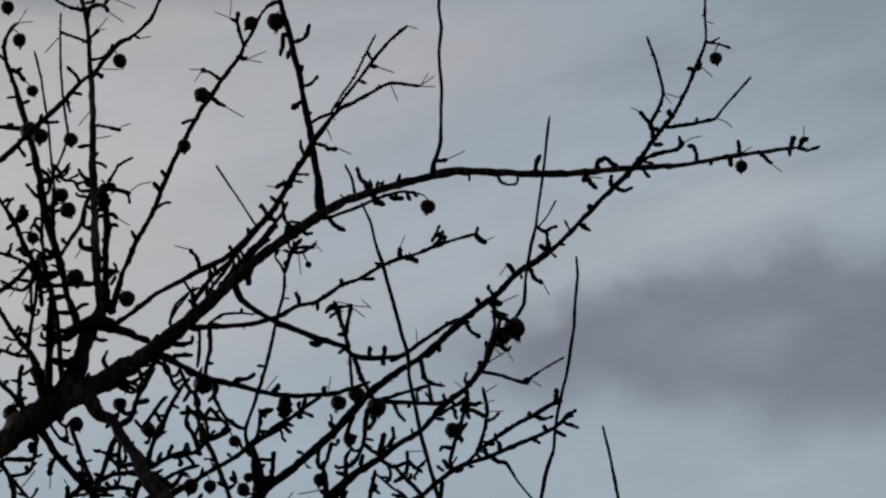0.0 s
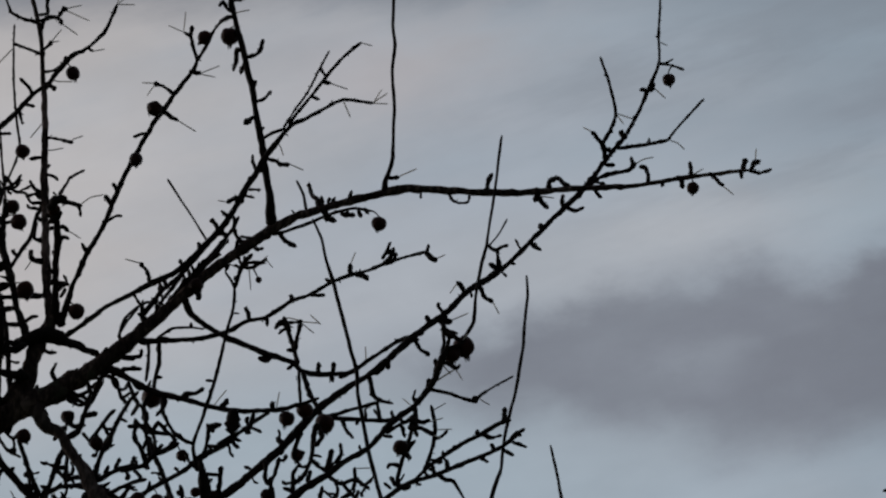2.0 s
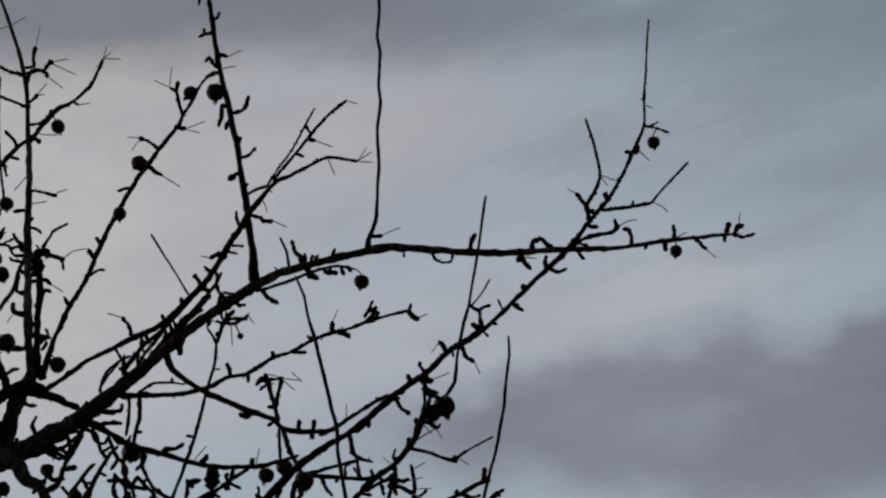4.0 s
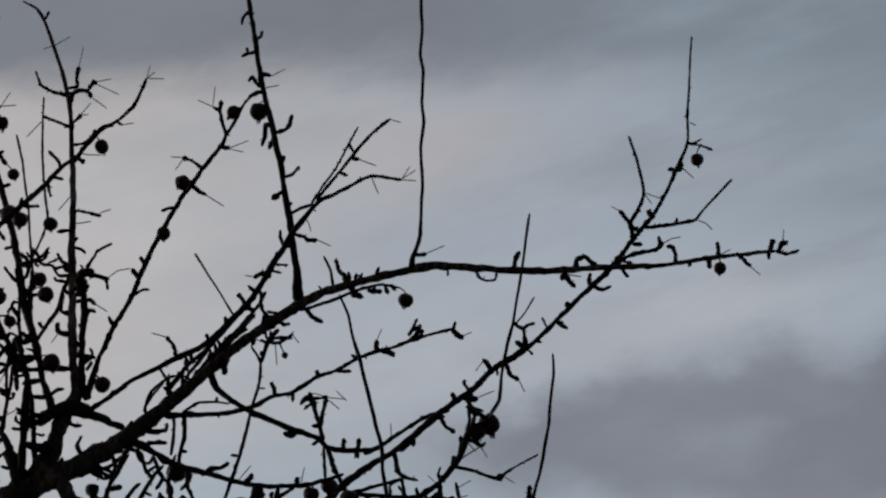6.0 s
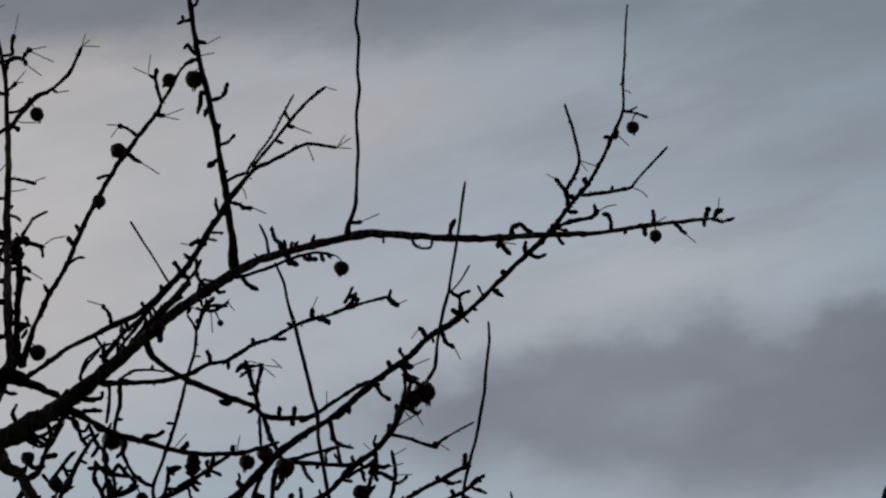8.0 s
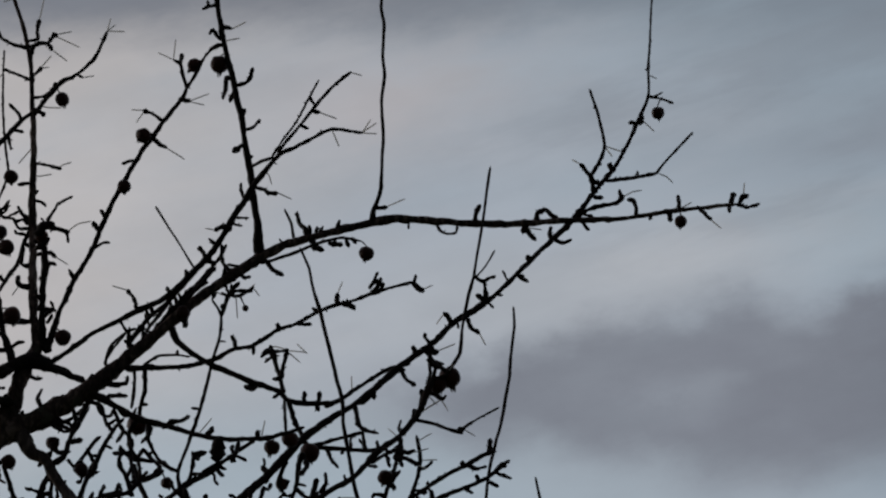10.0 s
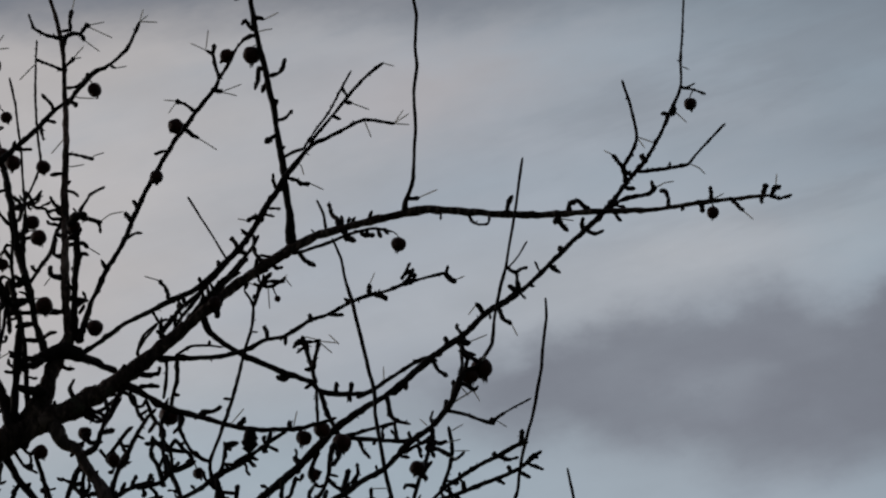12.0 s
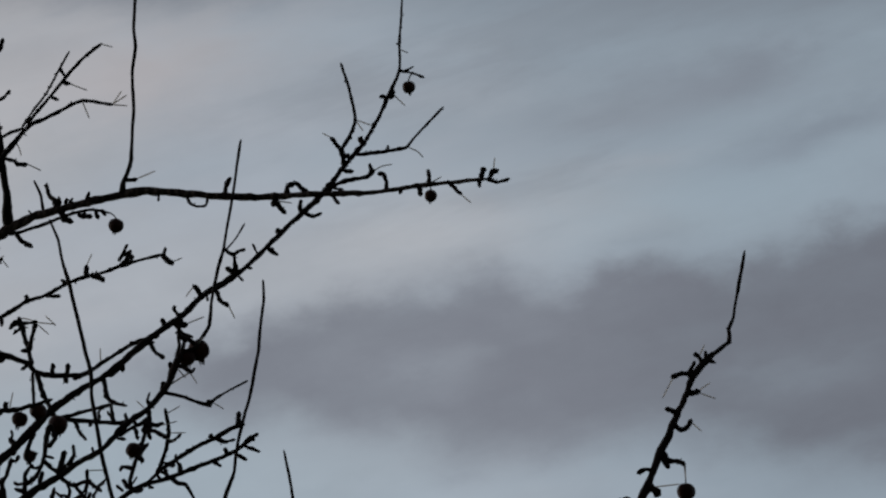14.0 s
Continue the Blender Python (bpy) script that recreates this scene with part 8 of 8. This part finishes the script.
branch("dry_stalk", b_ub, [(1.0761, 0.099, 4.0775, 1.0), (1.0855, 0.105, 4.0666, 1.0)], stalk_skin, label="thin pale dry stalk")
branch("dry_stalk", b_uc, [(1.0961, 0.094, 4.0063, 1.0), (1.1089, 0.089, 4.0120, 1.0), (1.1208, 0.084, 4.0124, 1.0)], stalk_skin, label="thin pale dry stalk")
branch("dry_stalk", b_uc, [(1.1416, 0.066, 4.0280, 1.0), (1.1511, 0.059, 4.0206, 1.0), (1.1584, 0.052, 4.0094, 1.0)], stalk_skin, label="thin pale dry stalk")
branch("dry_stalk", b_uu, [(1.1239, 0.108, 4.1192, 1.0), (1.1393, 0.104, 4.1014, 1.0)], stalk_skin, label="thin pale dry stalk")
branch("dry_stalk", b_uu, [(1.1353, 0.110, 4.1814, 1.0), (1.1435, 0.103, 4.1744, 1.0)], stalk_skin, label="thin pale dry stalk")
branch("dry_stalk", b_main, [(1.2057, 0.055, 3.9607, 1.0), (1.2185, 0.060, 3.9512, 1.0)], stalk_skin, label="thin pale dry stalk")
branch("dry_stalk", b_main, [(1.2480, 0.069, 3.9993, 1.0), (1.2503, 0.075, 4.0193, 1.0)], stalk_skin, label="thin pale dry stalk")
branch("dry_stalk", b_main, [(1.1671, 0.067, 3.9801, 1.0), (1.1820, 0.064, 3.9880, 1.0)], stalk_skin, label="thin pale dry stalk")
branch("dry_stalk", b_w5, [(0.9142, 0.061, 3.8109, 1.0), (0.9217, 0.054, 3.7920, 1.0)], stalk_skin, label="thin pale dry stalk")
branch("dry_stalk", b_u, [(0.8699, 0.056, 3.8338, 1.0), (0.8607, 0.048, 3.8175, 1.0)], stalk_skin, label="thin pale dry stalk")
branch("dry_stalk", b_w5, [(0.8888, -0.060, 3.7018, 0.9), (0.8963, -0.065, 3.7118, 0.9)], stalk_skin, label="thin pale dry stalk")
branch("dry_stalk", b_u2, [(0.8668, -0.061, 3.6791, 0.9), (0.8789, -0.068, 3.6620, 0.9)], stalk_skin, label="thin pale dry stalk")
branch("dry_stalk", b_u2, [(0.8359, -0.056, 3.6611, 0.9), (0.8682, -0.057, 3.6817, 0.9)], stalk_skin, label="thin pale dry stalk")
branch("dry_stalk", b_u, [(0.8627, 0.052, 3.7836, 1.0), (0.8838, 0.053, 3.7931, 1.0)], stalk_skin, label="thin pale dry stalk")
branch("dry_stalk", b_n17, [(0.8942, -0.044, 3.6457, 0.9), (0.9064, -0.049, 3.6361, 0.9)], stalk_skin, label="thin pale dry stalk")
branch("dry_stalk", b_o, [(0.7556, 0.136, 3.7597, 1.0), (0.7549, 0.129, 3.7780, 1.0)], stalk_skin, label="thin pale dry stalk")
branch("dry_stalk", b_l, [(0.5704, 0.001, 3.6572, 1.0), (0.5852, 0.005, 3.6775, 1.0)], stalk_skin, label="thin pale dry stalk")
branch("dry_stalk", b_l, [(0.6468, -0.013, 3.6471, 1.0), (0.6509, -0.021, 3.6655, 1.0)], stalk_skin, label="thin pale dry stalk")
branch("dry_stalk", b_main, [(0.9717, 0.057, 3.9508, 1.0), (0.9928, 0.052, 3.9456, 1.0)], stalk_skin, label="thin pale dry stalk")
branch("dry_stalk", b_n29, [(0.8428, -0.057, 3.6023, 0.9), (0.8605, -0.061, 3.6014, 0.9)], stalk_skin, label="thin pale dry stalk")
branch("dry_stalk", b_w8, [(1.0091, -0.021, 3.4737, 1.0), (1.0319, -0.023, 3.4633, 1.0)], stalk_skin, label="thin pale dry stalk")
branch("dry_stalk", b_n24, [(0.7431, -0.048, 3.5570, 0.9), (0.7616, -0.055, 3.5550, 0.9)], stalk_skin, label="thin pale dry stalk")
branch("dry_stalk", b_u, [(0.5674, 0.002, 3.4865, 1.4), (0.5778, 0.002, 3.5021, 1.3), (0.5860, 0.002, 3.5135, 1.2), (0.5936, 0.002, 3.5234, 1.1)], stalk_skin, label="thin pale dry stalk")
branch("dry_stalk", b_n41, [(0.6377, -0.017, 3.5212, 1.0), (0.6091, -0.020, 3.5156, 1.0)], stalk_skin, label="thin pale dry stalk")
branch("dry_stalk", b_w3b, [(0.8028, -0.017, 3.4730, 1.0), (0.8212, -0.012, 3.4748, 1.0)], stalk_skin, label="thin pale dry stalk")
branch("dry_stalk", b_w3b, [(0.8234, -0.019, 3.4421, 1.0), (0.8266, -0.018, 3.4687, 1.0)], stalk_skin, label="thin pale dry stalk")
branch("dry_stalk", b_y0, [(0.3135, 0.043, 3.5577, 1.0), (0.3080, 0.050, 3.5696, 1.0)], stalk_skin, label="thin pale dry stalk")
branch("dry_stalk", b_y2, [(0.5112, 0.027, 3.5178, 1.0), (0.5125, 0.030, 3.5013, 1.0)], stalk_skin, label="thin pale dry stalk")
branch("dry_stalk", b_rb, [(1.4572, -0.024, 3.6896, 1.0), (1.4438, -0.019, 3.6648, 1.0)], stalk_skin, label="thin pale dry stalk")
branch("dry_stalk", b_rb, [(1.4915, -0.009, 3.6798, 1.0), (1.5044, -0.008, 3.6892, 1.0)], stalk_skin, label="thin pale dry stalk")
branch("dry_stalk", b_rb, [(1.4914, -0.009, 3.6754, 1.0), (1.5103, -0.010, 3.6679, 1.0)], stalk_skin, label="thin pale dry stalk")
branch("dry_stalk", b_rb, [(1.4797, -0.010, 3.6370, 1.0), (1.4924, -0.004, 3.6274, 1.0)], stalk_skin, label="thin pale dry stalk")
branch("dry_stalk", b_rb, [(1.4660, -0.036, 3.5728, 1.0), (1.4678, -0.034, 3.5550, 1.0)], stalk_skin, label="thin pale dry stalk")
branch("dry_stalk", b_rb, [(1.4254, -0.025, 3.5474, 1.0), (1.4620, -0.017, 3.5548, 1.0)], stalk_skin, label="thin pale dry stalk")
branch("dry_stalk", b_rb, [(1.4930, -0.009, 3.7255, 1.0), (1.4995, -0.005, 3.7402, 1.0)], stalk_skin, label="thin pale dry stalk")
fruit((0.3878, 0.049, 4.1201), 0.0091, (0.3808, 0.041, 4.1326))
fruit((0.2542, 0.124, 4.1846), 0.0091, (0.2450, 0.116, 4.1974))
fruit((0.2379, 0.127, 4.2319), 0.0091, (0.2089, 0.136, 4.2614))
fruit((0.2710, 0.123, 4.1132), 0.0077, (0.2625, 0.116, 4.1235))
fruit((0.2707, 0.096, 4.0460), 0.0127, (0.2648, 0.108, 4.0619))
fruit((0.2881, 0.048, 4.0197), 0.0105, (0.2870, 0.038, 4.0312))
fruit((0.3241, 0.078, 4.0261), 0.0091, (0.3197, 0.086, 4.0381))
fruit((0.3128, 0.077, 3.9506), 0.0091, (0.3050, 0.069, 3.9554))
fruit((0.3223, 0.063, 3.9244), 0.0105, (0.3071, 0.073, 3.9369))
fruit((0.2692, 0.018, 3.9036), 0.0070, (0.2696, 0.024, 3.9130))
fruit((0.2802, 0.040, 3.8796), 0.0077, (0.2777, 0.033, 3.8889))
fruit((0.3727, -0.030, 3.9034), 0.0084, (0.3734, -0.038, 3.9083))
fruit((0.5584, -0.045, 4.1267), 0.0091, (0.5676, -0.053, 4.1269))
fruit((0.5873, 0.012, 4.1528), 0.0112, (0.5969, 0.002, 4.1621))
fruit((0.4962, -0.038, 4.0341), 0.0098, (0.5069, -0.029, 4.0388))
fruit((0.4729, -0.023, 3.9725), 0.0084, (0.4718, -0.015, 3.9841))
fruit((0.3993, 0.016, 3.7865), 0.0105, (0.3877, 0.025, 3.8038))
fruit((0.3343, 0.034, 3.8224), 0.0112, (0.3194, 0.044, 3.8345))
fruit((0.7737, -0.004, 3.8911), 0.0098, (0.7666, 0.005, 3.9112))
fruit((0.6273, -0.090, 3.7858), 0.0042, (0.6202, -0.086, 3.8032))
fruit((0.4918, 0.047, 3.6838), 0.0127, (0.4937, 0.059, 3.6995))
fruit((0.8760, -0.046, 3.7130), 0.0138, (0.8768, -0.059, 3.7205))
fruit((0.8614, -0.053, 3.7007), 0.0106, (0.8615, -0.062, 3.7063))
fruit((1.1446, 0.113, 4.1308), 0.0084, (1.1488, 0.105, 4.1475))
fruit((1.1676, 0.059, 3.9599), 0.0084, (1.1670, 0.066, 3.9775))
fruit((0.5462, 0.026, 3.8234), 0.0091, (0.5449, 0.035, 3.8359))
fruit((0.6817, -0.010, 3.6455), 0.0105, (0.6819, -0.020, 3.6517))
fruit((0.7051, 0.023, 3.6393), 0.0120, (0.7038, 0.034, 3.6531))
fruit((0.6595, -0.006, 3.6363), 0.0098, (0.6586, -0.015, 3.6470))
fruit((0.7980, -0.018, 3.5934), 0.0098, (0.8074, -0.009, 3.6029))
fruit((0.6711, 0.043, 3.6056), 0.0084, (0.6691, 0.035, 3.6114))
fruit((0.5291, 0.057, 3.6118), 0.0077, (0.5235, 0.051, 3.6241))
fruit((0.5410, 0.023, 3.5374), 0.0084, (0.5317, 0.030, 3.5495))
fruit((0.5486, -0.009, 3.5419), 0.0063, (0.5584, -0.003, 3.5505))
fruit((0.4798, -0.028, 3.5263), 0.0098, (0.4808, -0.019, 3.5351))
fruit((0.5026, -0.020, 3.5283), 0.0084, (0.4974, -0.013, 3.5471))
fruit((0.6361, -0.008, 3.5370), 0.0091, (0.6407, -0.016, 3.5435))
fruit((0.3381, 0.010, 3.6224), 0.0091, (0.3298, 0.018, 3.6290))
fruit((0.4282, -0.007, 3.6064), 0.0091, (0.4253, 0.002, 3.6192))
fruit((0.3891, 0.038, 3.6569), 0.0091, (0.3896, 0.030, 3.6518))
fruit((0.3564, 0.053, 3.4871), 0.0098, (0.3775, 0.044, 3.4977))
fruit((0.4516, 0.051, 3.4832), 0.0098, (0.4523, 0.042, 3.4894))
fruit((0.4175, 0.046, 3.4822), 0.0098, (0.4152, 0.054, 3.4958))
fruit((0.2573, 0.016, 3.6406), 0.0098, (0.2665, 0.007, 3.6527))
fruit((0.8159, -0.010, 3.4415), 0.0098, (0.8030, -0.019, 3.4446))
fruit((0.2846, 0.011, 3.5948), 0.0063, (0.2896, 0.005, 3.5981))
fruit((0.6194, -0.027, 3.4896), 0.0105, (0.6181, -0.017, 3.5032))
fruit((1.4683, -0.026, 3.5422), 0.0114, (1.4667, -0.036, 3.5742))
fruit((0.5707, 0.019, 3.5450), 0.0091, (0.5773, 0.011, 3.5503))
branch("dry_stalk", b_n47, [(0.2725, 0.016, 3.5460, 1.0), (0.2885, 0.010, 3.5640, 1.0)], stalk_skin, label="thin pale dry stalk")
branch("dry_stalk", b_y0, [(0.3055, 0.030, 3.5644, 1.0), (0.3051, 0.022, 3.5436, 1.0)], stalk_skin, label="thin pale dry stalk")
branch("dry_stalk", b_n51, [(0.3784, 0.053, 3.5743, 1.0), (0.3680, 0.056, 3.5536, 1.0)], stalk_skin, label="thin pale dry stalk")
branch("dry_stalk", b_n45, [(0.6714, -0.010, 3.4904, 1.0), (0.6783, -0.016, 3.4891, 1.0)], stalk_skin, label="thin pale dry stalk")
branch("dry_stalk", b_n93, [(0.3416, 0.034, 3.8609, 1.0), (0.3336, 0.034, 3.8487, 1.0)], stalk_skin, label="thin pale dry stalk")
branch("dry_stalk", b_n97, [(0.2542, 0.040, 3.8351, 1.0), (0.2682, 0.040, 3.8381, 1.0)], stalk_skin, label="thin pale dry stalk")
branch("dry_stalk", b_n108, [(0.2508, 0.050, 3.8055, 1.0), (0.2617, 0.042, 3.8172, 1.0)], stalk_skin, label="thin pale dry stalk")
branch("dry_stalk", b_n98, [(0.2783, 0.036, 3.8129, 1.0), (0.2685, 0.030, 3.7873, 1.0)], stalk_skin, label="thin pale dry stalk")
branch("dry_stalk", b_n60, [(0.2771, 0.032, 3.7495, 1.0), (0.2965, 0.038, 3.7637, 1.0)], stalk_skin, label="thin pale dry stalk")
branch("dry_stalk", b_n120, [(0.2814, 0.066, 3.9140, 1.0), (0.2766, 0.069, 3.9001, 1.0)], stalk_skin, label="thin pale dry stalk")
branch("dry_stalk", b_n29, [(0.8281, -0.067, 3.6213, 0.9), (0.8446, -0.073, 3.6293, 0.9)], stalk_skin, label="thin pale dry stalk")
branch("dry_stalk", b_u2, [(0.8106, -0.050, 3.6363, 0.9), (0.8011, -0.059, 3.6421, 0.9)], stalk_skin, label="thin pale dry stalk")
branch("dry_stalk", b_u2, [(0.8215, -0.052, 3.6357, 0.9), (0.8245, -0.044, 3.6490, 0.9)], stalk_skin, label="thin pale dry stalk")
branch("dry_stalk", b_y3, [(0.8265, -0.065, 3.6079, 0.9), (0.8498, -0.069, 3.6130, 0.9)], stalk_skin, label="thin pale dry stalk")
branch("dry_stalk", b_n29, [(0.8370, -0.078, 3.5885, 0.9), (0.8479, -0.075, 3.5852, 0.9)], stalk_skin, label="thin pale dry stalk")
branch("dry_stalk", b_w4b, [(0.6366, -0.088, 3.8124, 0.9), (0.6444, -0.091, 3.8011, 0.9)], stalk_skin, label="thin pale dry stalk")
branch("dry_stalk", b_w4b, [(0.6263, -0.087, 3.8069, 0.9), (0.6386, -0.088, 3.8177, 0.9)], stalk_skin, label="thin pale dry stalk")
branch("dry_stalk", b_w3b, [(0.6988, 0.125, 3.8068, 1.0), (0.6861, 0.120, 3.8177, 1.0)], stalk_skin, label="thin pale dry stalk")
branch("dry_stalk", b_w4b, [(0.6002, -0.084, 3.8044, 0.9), (0.5903, -0.078, 3.8117, 0.9)], stalk_skin, label="thin pale dry stalk")
branch("dry_stalk", b_n20, [(1.0410, -0.020, 3.4684, 1.0), (1.0553, -0.023, 3.4735, 1.0)], stalk_skin, label="thin pale dry stalk")
branch("spur", b_w5, [(0.8711, -0.058, 3.7165, 2.8), (0.8615, -0.058, 3.7238, 2.4), (0.8560, -0.058, 3.7311, 2.0), (0.8526, -0.058, 3.7348, 1.6)], twig_bark)
branch("spur", b_u2, [(0.8545, -0.062, 3.7019, 2.8), (0.8573, -0.062, 3.7121, 2.3), (0.8587, -0.062, 3.7209, 1.9)], twig_bark)
branch("spur", b_u2, [(0.8476, -0.061, 3.6877, 3.2), (0.8586, -0.061, 3.6848, 2.6), (0.8668, -0.061, 3.6789, 2.2), (0.8709, -0.061, 3.6840, 1.8)], twig_bark)
branch("dry_stalk", b_u2, [(0.8366, -0.056, 3.6611, 1.2), (0.8544, -0.056, 3.6735, 1.1), (0.8682, -0.056, 3.6822, 1.0)], stalk_skin, label="thin pale dry stalk")
branch("dry_stalk", b_u2, [(0.8647, -0.061, 3.6789, 1.0), (0.8695, -0.061, 3.6717, 0.9), (0.8735, -0.061, 3.6644, 0.9)], stalk_skin, label="thin pale dry stalk")
branch("spur", b_n, [(0.7769, 0.079, 3.8766, 2.4), (0.7819, 0.079, 3.8857, 2.3), (0.7847, 0.079, 3.8918, 2.0), (0.7882, 0.079, 3.8986, 1.7)], twig_bark)
branch("spur", b_n, [(0.7812, 0.079, 3.8826, 2.0), (0.7854, 0.079, 3.8857, 1.9), (0.7883, 0.079, 3.8895, 1.6)], twig_bark)
